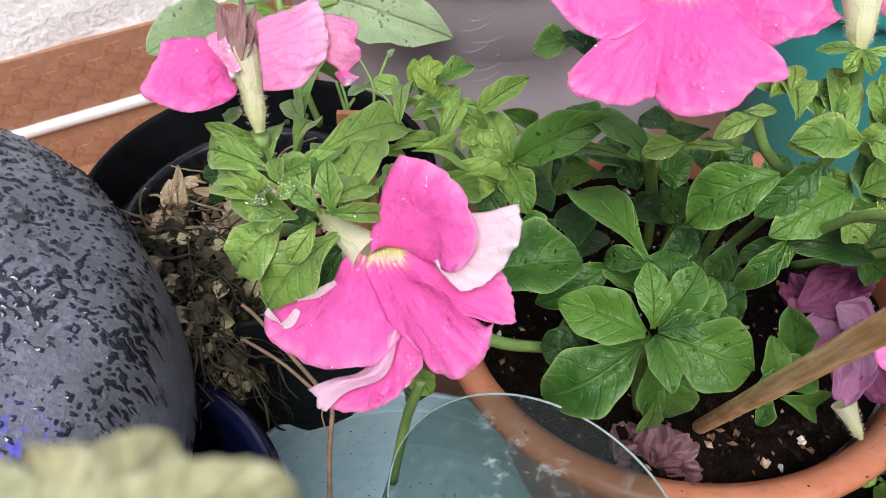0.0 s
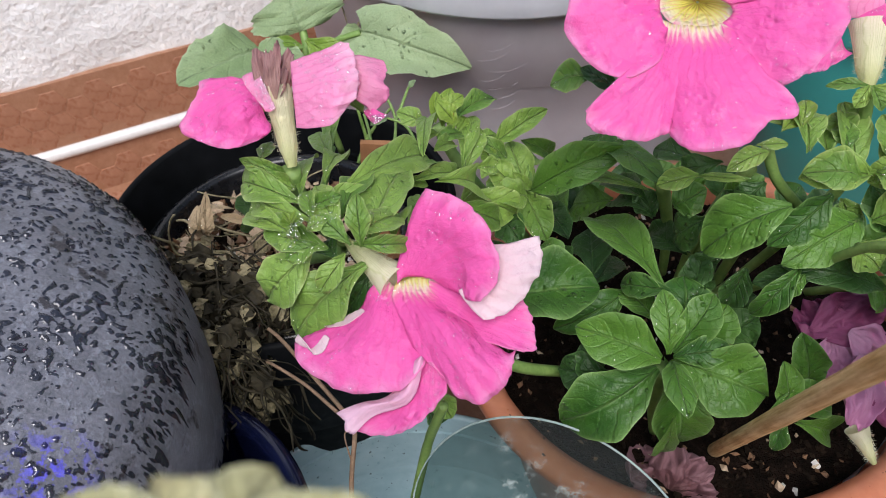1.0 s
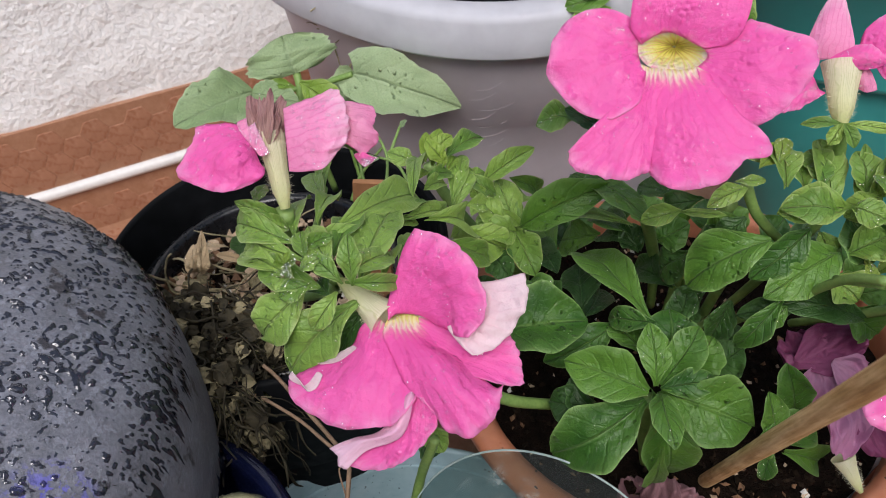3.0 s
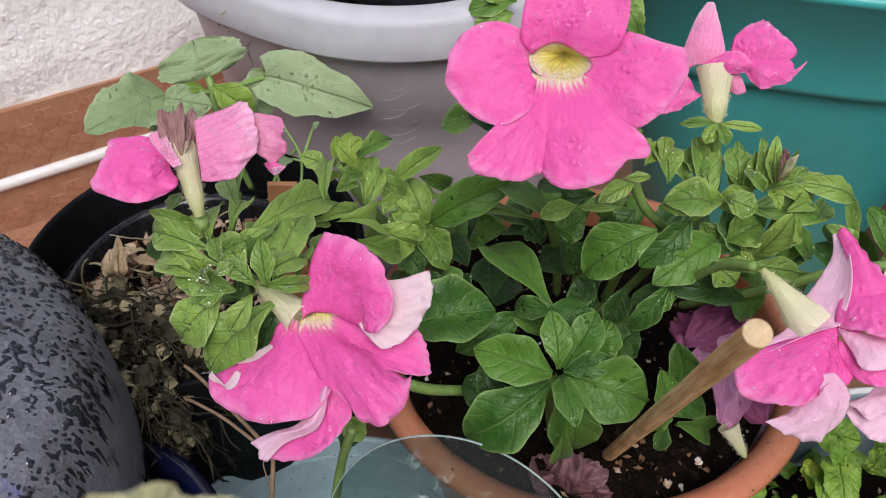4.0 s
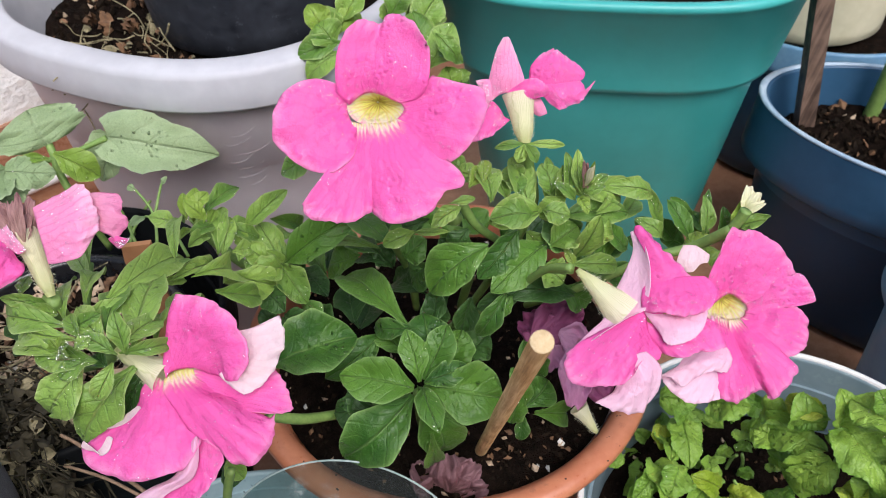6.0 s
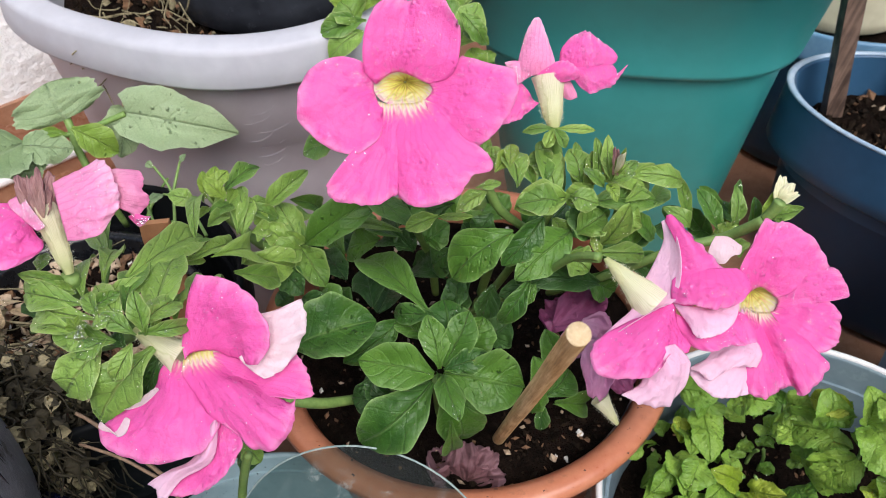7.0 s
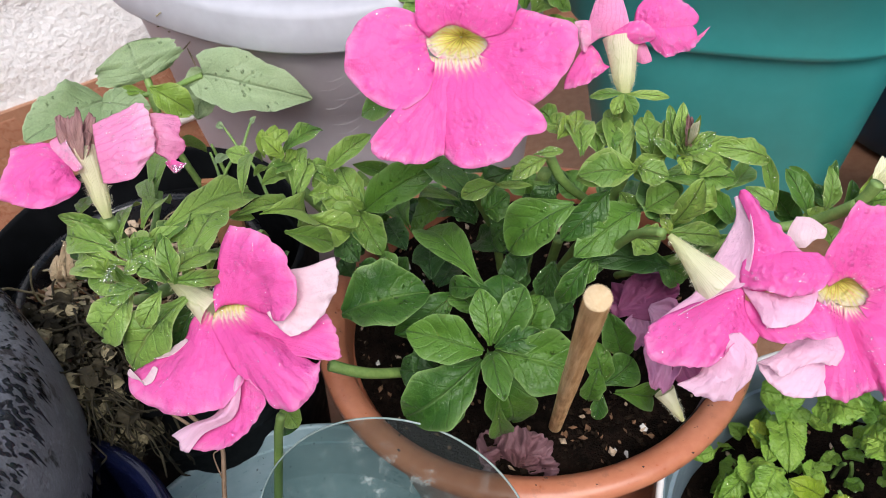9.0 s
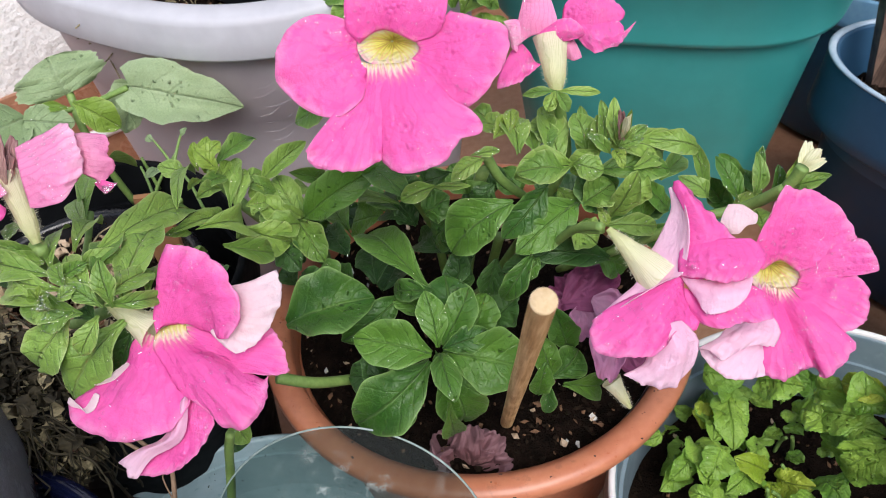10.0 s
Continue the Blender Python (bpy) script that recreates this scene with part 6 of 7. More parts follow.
leaf(mid_plant, (-0.0549, 0.2611, 0.2655), (-0.0462, 0.2666, 0.2720), 0.0075, bend=.15, mat=LEAF_YOUNG)
leaf(mid_plant, (-0.0434, 0.2479, 0.2481), (-0.0391, 0.2654, 0.2576), 0.0086, bend=.1)

# ---- petunia in the black pot ----
left_plant = thing("petunia", (-0.110, 0.240, 0.162), "leafy petunia leaning out of the black pot, one bloom fading", "plant", "petunias")
PLANT_LEAF[left_plant.name] = LEAF_PALE
stem(left_plant, [(-0.0838, 0.1724, 0.3085), (-0.0849, 0.1766, 0.2929), (-0.0826, 0.1801, 0.2799), (-0.0733, 0.1772, 0.2728), (-0.0866, 0.1822, 0.2615), (-0.1093, 0.2041, 0.2346)], 0.0030, 0.0022)
stem(left_plant, [(-0.0862, 0.2160, 0.2832), (-0.0865, 0.2054, 0.2786), (-0.0859, 0.1910, 0.2777)], 0.0014, 0.0012)
stem(left_plant, [(-0.0726, 0.1768, 0.2737), (-0.0680, 0.1784, 0.2706)], 0.0022, 0.0018)
leaf(left_plant, (-0.0704, 0.1768, 0.2987), (-0.0520, 0.2247, 0.2736), 0.0129, bend=.12)
leaf(left_plant, (-0.0580, 0.1567, 0.2957), (-0.0557, 0.2000, 0.2889), 0.0138, bend=.08)
leaf(left_plant, (-0.0767, 0.1706, 0.2982), (-0.0601, 0.1783, 0.2966), 0.0068, bend=.12)
leaf(left_plant, (-0.0588, 0.1515, 0.2988), (-0.0602, 0.1596, 0.3119), 0.0066, bend=.1)
leaf(left_plant, (-0.0621, 0.1523, 0.2987), (-0.0726, 0.1583, 0.3042), 0.0060, bend=.1)
leaf(left_plant, (-0.0613, 0.1524, 0.2992), (-0.0448, 0.1594, 0.2940), 0.0057, bend=.14)
leaf(left_plant, (-0.0634, 0.1500, 0.2976), (-0.0705, 0.1409, 0.2905), 0.0070, bend=.1)
leaf(left_plant, (-0.0750, 0.1559, 0.2939), (-0.0937, 0.1483, 0.2759), 0.0156, bend=.14)
leaf(left_plant, (-0.0602, 0.1560, 0.2871), (-0.0839, 0.1428, 0.2662), 0.0185, bend=.14)
leaf(left_plant, (-0.0589, 0.1615, 0.2817), (-0.0715, 0.1485, 0.2618), 0.0120, bend=.1, mat=LEAF_DARK)
leaf(left_plant, (-0.0799, 0.1637, 0.3040), (-0.1057, 0.1764, 0.3005), 0.0104, bend=.14)
leaf(left_plant, (-0.0796, 0.1531, 0.3016), (-0.1050, 0.1791, 0.2851), 0.0080, bend=.1)
leaf(left_plant, (-0.0772, 0.1531, 0.2983), (-0.0837, 0.1529, 0.3003), 0.0085, bend=.1)
leaf(left_plant, (-0.0865, 0.1735, 0.3057), (-0.0986, 0.1719, 0.3126), 0.0048, bend=.1)
leaf(left_plant, (-0.0849, 0.1713, 0.3071), (-0.0896, 0.1684, 0.3136), 0.0035)
leaf(left_plant, (-0.0800, 0.1668, 0.3035), (-0.0832, 0.1944, 0.3003), 0.0051)
leaf(left_plant, (-0.0770, 0.1645, 0.3016), (-0.0665, 0.1644, 0.3067), 0.0051)
leaf(left_plant, (-0.0769, 0.1491, 0.3088), (-0.0790, 0.1506, 0.3121), 0.0020, mat=LEAF_YOUNG)
leaf(left_plant, (-0.0769, 0.1491, 0.3088), (-0.0753, 0.1509, 0.3125), 0.0019, mat=LEAF_YOUNG)
leaf(left_plant, (-0.0769, 0.1489, 0.3085), (-0.0732, 0.1498, 0.3101), 0.0023, mat=LEAF_YOUNG)
leaf(left_plant, (-0.0769, 0.1489, 0.3085), (-0.0799, 0.1488, 0.3099), 0.0023, mat=LEAF_YOUNG)
leaf(left_plant, (-0.0769, 0.1497, 0.3078), (-0.0765, 0.1486, 0.3036), 0.0036)
leaf(left_plant, (-0.0745, 0.1530, 0.3031), (-0.0690, 0.1562, 0.3050), 0.0043)
leaf(left_plant, (-0.0748, 0.1596, 0.3016), (-0.0786, 0.1688, 0.3046), 0.0052)
leaf(left_plant, (-0.0482, 0.1644, 0.2889), (-0.0496, 0.2103, 0.2666), 0.0122, bend=.1)
leaf(left_plant, (-0.0523, 0.2147, 0.2682), (-0.0585, 0.2074, 0.2756), 0.0045)
leaf(left_plant, (-0.0813, 0.1983, 0.2916), (-0.1017, 0.3041, 0.2382), 0.0123, bend=.1)
leaf(left_plant, (-0.0790, 0.1954, 0.2935), (-0.0945, 0.2270, 0.2835), 0.0086)
leaf(left_plant, (-0.0465, 0.2184, 0.2439), (-0.0488, 0.1853, 0.2693), 0.0125, mat=LEAF_DARK)
leaf(left_plant, (-0.0939, 0.1755, 0.3096), (-0.0923, 0.1828, 0.3106), 0.0054)
leaf(left_plant, (-0.0946, 0.1750, 0.2985), (-0.1167, 0.1958, 0.2605), 0.0100, mat=LEAF_DARK)
leaf(left_plant, (-0.0689, 0.1555, 0.2894), (-0.0744, 0.1626, 0.2893), 0.0081, mat=LEAF_DARK)
leaf(left_plant, (-0.0528, 0.1633, 0.2902), (-0.0568, 0.1882, 0.2818), 0.0109)
leaf(left_plant, (-0.0486, 0.1634, 0.2079), (-0.0411, 0.1585, 0.2032), 0.0130, mat=LEAF_DARK)
leaf(left_plant, (-0.0450, 0.1633, 0.2143), (-0.0391, 0.1557, 0.2083), 0.0094)
leaf(left_plant, (-0.0695, 0.1524, 0.2967), (-0.0914, 0.1619, 0.2957), 0.0107, bend=.12)
leaf(left_plant, (-0.0667, 0.1575, 0.2994), (-0.0789, 0.1742, 0.3032), 0.0090, bend=.1)
leaf(left_plant, (-0.0594, 0.1544, 0.3017), (-0.0512, 0.1705, 0.2941), 0.0099, bend=.12)
leaf(left_plant, (-0.0750, 0.1588, 0.3014), (-0.0983, 0.1717, 0.2974), 0.0092, bend=.12)
leaf(left_plant, (-0.0721, 0.1529, 0.2975), (-0.0810, 0.1480, 0.2960), 0.0074, bend=.1)
leaf(left_plant, (-0.0670, 0.1620, 0.2999), (-0.0662, 0.1922, 0.2904), 0.0098, bend=.1)
leaf(left_plant, (-0.0822, 0.1688, 0.3044), (-0.0904, 0.1690, 0.3083), 0.0060, bend=.1)
leaf(left_plant, (-0.0757, 0.1760, 0.3010), (-0.0766, 0.2034, 0.2908), 0.0075, bend=.1)
stem(left_plant, [(-0.0384, 0.1432, 0.2353), (-0.0418, 0.1435, 0.2241), (-0.0471, 0.1468, 0.2034), (-0.0548, 0.1422, 0.1676)], 0.0017, 0.0019)

A_FRAME = ((-0.0451, 0.1509, 0.2854), (0.994, -0.083, -0.073), (0.11, 0.711, 0.695), (-0.006, -0.698, 0.716))
flower_a = bloom(left_plant, A_FRAME[0], "drooping pink bloom with curled white-backed petals")
lobe(flower_a, A_FRAME, [[(-4.7, -0.9, 0), (-2.5, 1.5, -1), (3.5, 2.3, -2)], [(-2.7, 12.2, 2), (5.4, 13.2, 4), (13.5, 1.6, 3)], [(-1.3, 21.2, 4), (14, 17.8, 9), (18.3, -0.1, 9)], [(-0.2, 27.9, 4), (9.9, 26.5, 7), (18.3, 21.6, 10), (23.5, 13.6, 12), (25.4, 6.8, 13), (21.4, -0.8, 12)]], PETAL, 0.3, 1)
lobe(flower_a, A_FRAME, [[(17.6, 14, 3), (19, 5.3, 5), (14.3, 0.8, 6)], [(25.8, 15.8, 4), (28.5, 6.4, 8), (19.5, -3.5, 8)], [(33.9, 19.8, 1), (36.1, 13.1, 3), (34.9, 6.7, 5), (31.5, -0.2, 7), (26.8, -4.6, 8), (23, -5.7, 9)]], PETAL_PALE, 0.3, 2)
lobe(flower_a, A_FRAME, [[(2.3, 2.7, -4), (1.4, 0.1, -3), (3.5, -2.9, -2)], [(17.4, -1, -1), (17.9, -6.2, 1), (17.8, -9.9, 4)], [(32.1, 1.1, 0), (35.5, -3, 2), (37.4, -8.1, 4), (38.1, -12.4, 5), (30.9, -12.8, 6)]], PETAL, 0.17, 3)
lobe(flower_a, A_FRAME, [[(3.7, 2.4, -3), (-1.2, 2, -3.5), (-5.7, -0.5, -3)], [(5.1, -2.1, -1), (0.5, -3.4, 0), (-3.6, -5.2, 0)], [(18.7, -9, 4), (13.5, -9.7, 9), (2.1, -12.9, 4)], [(29.4, -14, 8), (21.5, -18, 13), (6.9, -20, 6)], [(32.6, -12.3, 10), (32.9, -18.9, 11), (30.5, -24.7, 12), (25.5, -28.7, 12), (18.3, -27.6, 10), (10.7, -20.3, 8)]], PETAL, 0.1, 4)
lobe(flower_a, A_FRAME, [[(-9.4, 0.2, -3), (-6.5, -1.6, -3), (-2.1, -3.3, -2)], [(-11.9, -4.6, -1), (-7.7, -7.9, 1.5), (-0.4, -8.5, 0)], [(-14.4, -11.7, 0), (-8.4, -13.8, 5), (3.5, -14.3, 2)], [(-24.5, -19.3, 0), (-12.5, -22.8, 8), (7.3, -19.1, 5)], [(-33, -23.6, 0), (-30, -28.4, 3), (-21.2, -31.9, 6), (-12.5, -33.4, 8), (-3.9, -31.9, 9), (4.4, -28.2, 10), (8.6, -21.4, 8)]], PETAL, 0.19, 5)
lobe(flower_a, A_FRAME, [[(-32, -22.9, 2), (-29.4, -23.8, 2.6), (-26.1, -23.7, 3), (-23.6, -19.5, 2)], [(-31.3, -20.6, 2.5), (-28.1, -22.5, 4), (-24.6, -25, 4.8), (-22, -23.3, 5), (-21.4, -19.8, 3)]], PETAL_PALE, 0.5, 6)
lobe(flower_a, A_FRAME, [[(-24.3, -17.2, 0.5), (-18, -15.3, 1), (-13.1, -10.6, 0.5)], [(-23.2, -17.1, -2), (-18.3, -12.7, -2), (-14.4, -10, -1)]], PETAL_PALE, 0.5, 7)
lobe(flower_a, A_FRAME, [[(4.6, -18, 3), (8, -18.4, 5), (10.8, -19.6, 6)], [(1.5, -34.1, 3), (7.3, -31.6, 6), (13.9, -25.2, 7)], [(-10.3, -45.3, 1), (-5, -45.6, 2), (1.9, -43.9, 4), (9.9, -37.8, 6), (15.9, -28.2, 7)]], PETAL, 0.35, 8)
lobe(flower_a, A_FRAME, [[(5.2, -21.2, 7), (7.2, -19.1, 9), (8.1, -20, 8)], [(-0.4, -32.2, 5), (4.1, -30.9, 9), (5.9, -32.4, 7)], [(-9.1, -36.7, 4), (-5.9, -36.6, 7), (-4.3, -39.2, 5)], [(-16.3, -41.4, 2), (-12.8, -42.5, 4), (-12.1, -45.4, 4), (-9.5, -46.2, 3)]], PETAL_FOLD, 0.3, 9)
tube(flower_a, in_frame(A_FRAME, -24.0, 8.6, -9), in_frame(A_FRAME, -5.8, -1.0, -4), 0.0024, 0.0066)

W_FRAME = ((-0.0858, 0.1816, 0.3325), (0.998, 0.046, -0.035), (-0.007, 0.694, 0.72), (0.058, -0.718, 0.693))
flower_w = bloom(left_plant, (-0.085, 0.175, 0.32), "fading pink bloom with a withered brown tip")
lobe(flower_w, W_FRAME, [[(-10.5, 1.7, -1), (-5.2, -3.4, 1), (-2.8, -8.6, 0)], [(-15, 0.2, 1), (-9.9, -8.9, 7), (-1.6, -13.7, 3)], [(-22.7, 0.2, 0), (-22.6, -3.9, 2), (-26.5, -13.5, 3), (-19.8, -17.4, 5), (-10.8, -19.4, 6), (-3.2, -16.4, 3)]], PETAL, 0.5, 51)
lobe(flower_w, W_FRAME, [[(-10.1, 1.9, 0), (-7.7, -1.5, 2), (-1.8, -8.1, 2)], [(-4.9, 3.9, 1), (-2.5, -0.6, 3), (1, -7, 2)]], PETAL_LIGHT, 0.5, 52)
lobe(flower_w, W_FRAME, [[(4.3, 6.3, 1), (6.4, -3.5, 4), (7.2, -12.4, 2)], [(13.9, 10, 1), (17.2, -1.1, 7), (17.4, -11.6, 5)], [(18.3, 12.7, 0), (22.1, 10.3, 2), (24.3, 3.9, 4), (25, -2.1, 4), (20.2, -9.3, 4)]], PETAL_LIGHT, 0.42, 53)
lobe(flower_w, W_FRAME, [[(21.8, 9.1, -1), (22.9, 2.1, 1), (22, -2.4, 0)], [(27.4, 8.4, -1), (28.9, 1.5, 3), (26.2, -5.1, 0)], [(30.5, 8, -1), (32.1, 5.1, 0), (31.6, 1.4, 1), (33, -2.6, 0), (28.4, -7.2, -1)]], PETAL_BACK, 0.45, 54)
lobe(flower_w, W_FRAME, [[(26.7, -6, -1), (28.6, -6.1, 0), (30.2, -6.7, -1)], [(27.7, -9.5, -1), (29.3, -10.3, 0), (31.4, -8.6, -1)]], PETAL, 0.45, 55)
tube(flower_w, (-0.0827, 0.1718, 0.3104), (-0.0867, 0.1838, 0.3309), 0.0026, 0.0045)
petal(flower_w, (-0.0872, 0.1800, 0.3275), (-0.0910, 0.1850, 0.3419), 0.0059, cup=.3, seed=41, dry=1)
petal(flower_w, (-0.0862, 0.1790, 0.3292), (-0.0873, 0.1841, 0.3418), 0.0051, cup=-.3, seed=42, dry=1)
petal(flower_w, (-0.0854, 0.1784, 0.3296), (-0.0845, 0.1855, 0.3441), 0.0041, cup=.3, seed=43, dry=1)
petal(flower_w, (-0.0857, 0.1805, 0.3272), (-0.0823, 0.1879, 0.3403), 0.0059, cup=-.3, seed=44, dry=1)
petal(flower_w, (-0.0853, 0.1793, 0.3290), (-0.0829, 0.1832, 0.3372), 0.0044, cup=.3, seed=45, dry=1)

# ---- broad-leaved weed beside the wall ----
weed_plant = thing("weed", (-0.10, 0.36, 0.0), "weed with broad grey-green toothed leaves", "plant")
PLANT_LEAF[weed_plant.name] = HEART
stem(weed_plant, [(-0.1452, 0.3619, 0.2446), (-0.1429, 0.3567, 0.2385), (-0.1425, 0.3529, 0.2323), (-0.1367, 0.3446, 0.2126), (-0.1336, 0.3532, 0.1700)], 0.0022, 0.0020)
stem(weed_plant, [(-0.1143, 0.3631, 0.2425), (-0.1274, 0.3610, 0.2390), (-0.1421, 0.3554, 0.2359)], 0.0018, 0.0016)
stem(weed_plant, [(-0.1640, 0.3423, 0.2438), (-0.1543, 0.3502, 0.2405), (-0.1425, 0.3561, 0.2372)], 0.0018, 0.0016)
stem(weed_plant, [(-0.1247, 0.3510, 0.1630), (-0.1180, 0.3589, 0.1778), (-0.1050, 0.3673, 0.1916)], 0.0012, 0.0008)
stem(weed_plant, [(-0.1195, 0.3606, 0.1723), (-0.1232, 0.3633, 0.1949)], 0.0012, 0.0008)
stem(weed_plant, [(-0.1090, 0.3564, 0.1625), (-0.1038, 0.3638, 0.1778), (-0.1100, 0.3614, 0.1860)], 0.0012, 0.0008)
leaf(weed_plant, (-0.1450, 0.3617, 0.2440), (-0.1512, 0.3693, 0.2621), 0.0492, bend=.06, shape='round')
leaf(weed_plant, (-0.1131, 0.3619, 0.2439), (-0.0552, 0.3567, 0.2291), 0.0356, bend=.1, shape='heart')
leaf(weed_plant, (-0.1142, 0.3744, 0.2349), (-0.1241, 0.3589, 0.2164), 0.0279, bend=.1, shape='heart')
leaf(weed_plant, (-0.1409, 0.3455, 0.2453), (-0.1556, 0.3412, 0.2496), 0.0057, mat=LEAF_YOUNG)
leaf(weed_plant, (-0.1386, 0.3477, 0.2472), (-0.1186, 0.3450, 0.2301), 0.0172, bend=.12, mat=LEAF_YOUNG)
leaf(weed_plant, (-0.1626, 0.3413, 0.2451), (-0.1890, 0.3044, 0.2527), 0.0314, bend=.08, shape='round')
leaf(weed_plant, (-0.1613, 0.3363, 0.2463), (-0.1378, 0.3380, 0.2414), 0.0183, shape='round')
leaf(weed_plant, (-0.1595, 0.3448, 0.2380), (-0.1732, 0.3320, 0.2297), 0.0260, shape='round')
stem(weed_plant, [(-0.0878, 0.2969, 0.2124), (-0.0875, 0.3109, 0.2264), (-0.0954, 0.3216, 0.2360)], 0.0009, 0.0006)
stem(weed_plant, [(-0.0872, 0.3098, 0.2253), (-0.0842, 0.3161, 0.2319), (-0.0828, 0.3257, 0.2345)], 0.0009, 0.0006)
stem(weed_plant, [(-0.0674, 0.2776, 0.2239), (-0.0785, 0.2989, 0.2296), (-0.0893, 0.3030, 0.2324)], 0.0009, 0.0006)
stem(weed_plant, [(-0.0970, 0.2967, 0.2110), (-0.1007, 0.3073, 0.2212), (-0.1038, 0.3134, 0.2269)], 0.0009, 0.0006)
leaf(weed_plant, (-0.0952, 0.3213, 0.2358), (-0.0994, 0.3239, 0.2378), 0.0041)
leaf(weed_plant, (-0.0893, 0.3030, 0.2324), (-0.0941, 0.2933, 0.2363), 0.0052)
leaf(weed_plant, (-0.0828, 0.3253, 0.2341), (-0.0793, 0.3281, 0.2374), 0.0030)
leaf(weed_plant, (-0.0890, 0.2923, 0.2218), (-0.0932, 0.2840, 0.2272), 0.0046)

# ---- plant in the white planter ----
back_plant = thing("planter_plant", (0.05, 0.42, 0.24), "green leafy shoots at the rim of the white planter", "plant")
PLANT_LEAF[back_plant.name] = LEAF_PALE
leaf(back_plant, (0.0189, 0.3826, 0.2799), (0.0155, 0.3899, 0.2942), 0.0125)
leaf(back_plant, (0.0228, 0.3719, 0.2811), (-0.0024, 0.3689, 0.2776), 0.0135, bend=.12)
leaf(back_plant, (0.0208, 0.3690, 0.2761), (0.0009, 0.3624, 0.2662), 0.0154, bend=.12)
leaf(back_plant, (0.0215, 0.3827, 0.2802), (0.0298, 0.3897, 0.2934), 0.0112, mat=LEAF_YOUNG)
leaf(back_plant, (0.0349, 0.3938, 0.2797), (0.0232, 0.3979, 0.2876), 0.0101)
leaf(back_plant, (0.0508, 0.3925, 0.2785), (0.0489, 0.3977, 0.2883), 0.0107)
leaf(back_plant, (0.0594, 0.3814, 0.2800), (0.0733, 0.3857, 0.2906), 0.0151)
leaf(back_plant, (0.0614, 0.3708, 0.2819), (0.0808, 0.3725, 0.2890), 0.0129, bend=.1)
leaf(back_plant, (0.0684, 0.3582, 0.2812), (0.0869, 0.3512, 0.2734), 0.0113, bend=.12)
leaf(back_plant, (0.0776, 0.3578, 0.2628), (0.0891, 0.3509, 0.2546), 0.0129, mat=LEAF_DARK)
leaf(back_plant, (0.0863, 0.3531, 0.2573), (0.0847, 0.3580, 0.2647), 0.0096)
leaf(back_plant, (0.0639, 0.3586, 0.2712), (0.0624, 0.3719, 0.2947), 0.0191, bend=.1)
leaf(back_plant, (0.0677, 0.3522, 0.2710), (0.0823, 0.3620, 0.2910), 0.0176, bend=.12)
leaf(back_plant, (0.0630, 0.3707, 0.2819), (0.0774, 0.3785, 0.2996), 0.0193, bend=.1)
leaf(back_plant, (0.0717, 0.3519, 0.2910), (0.0826, 0.3432, 0.2786), 0.0123, bend=.2)
leaf(back_plant, (0.0786, 0.3442, 0.2603), (0.0769, 0.3512, 0.2711), 0.0138, mat=LEAF_YOUNG)
leaf(back_plant, (0.0182, 0.3706, 0.2790), (0.0103, 0.3771, 0.2914), 0.0193, bend=.1)
leaf(back_plant, (0.0139, 0.3786, 0.2833), (0.0070, 0.3859, 0.2979), 0.0149, mat=LEAF_YOUNG)
leaf(back_plant, (0.0223, 0.3856, 0.2855), (0.0368, 0.3923, 0.2990), 0.0164, bend=.1)
leaf(back_plant, (0.0507, 0.3851, 0.2859), (0.0618, 0.3908, 0.2986), 0.0164)

# ---- mint ----
mint_plant = thing("mint", (*MC, 0.088), "low mint with crinkled bright green leaves", "plant")
PLANT_LEAF[mint_plant.name] = MINT
leaf(mint_plant, (0.1809, 0.2075, 0.1219), (0.1766, 0.1779, 0.1229), 0.0197, shape='mint', bend=.12)
leaf(mint_plant, (0.1691, 0.2048, 0.1215), (0.1645, 0.1918, 0.1178), 0.0121, shape='mint', mat=MINT_YOUNG)
leaf(mint_plant, (0.1597, 0.1859, 0.1173), (0.1594, 0.1617, 0.1182), 0.0198, shape='mint', bend=.12)
leaf(mint_plant, (0.1699, 0.2147, 0.1341), (0.1889, 0.2073, 0.1353), 0.0184, shape='mint', bend=.1)
leaf(mint_plant, (0.1925, 0.2041, 0.1381), (0.2078, 0.1895, 0.1495), 0.0194, shape='mint', bend=.1)
leaf(mint_plant, (0.2178, 0.1728, 0.1433), (0.2078, 0.1849, 0.1385), 0.0193, shape='mint', bend=.1)
leaf(mint_plant, (0.2222, 0.1713, 0.1574), (0.2238, 0.1746, 0.1753), 0.0192, shape='mint', bend=.1)
leaf(mint_plant, (0.2192, 0.1712, 0.1455), (0.2282, 0.1559, 0.1566), 0.0146, shape='mint')
leaf(mint_plant, (0.2293, 0.1516, 0.1566), (0.2166, 0.1592, 0.1277), 0.0233, shape='mint', bend=.1)
leaf(mint_plant, (0.1929, 0.1718, 0.1046), (0.1744, 0.1706, 0.1238), 0.0133, shape='mint', mat=MINT_YOUNG)
leaf(mint_plant, (0.1965, 0.1681, 0.1048), (0.2058, 0.1550, 0.1178), 0.0147, shape='mint', mat=MINT_YOUNG)
leaf(mint_plant, (0.1928, 0.1668, 0.1034), (0.1908, 0.1542, 0.1041), 0.0129, shape='mint', mat=MINT_YOUNG)
leaf(mint_plant, (0.1640, 0.2052, 0.0837), (0.1473, 0.1834, 0.0931), 0.0160, shape='mint')
leaf(mint_plant, (0.1616, 0.2109, 0.0808), (0.1489, 0.2111, 0.0928), 0.0088, shape='mint')
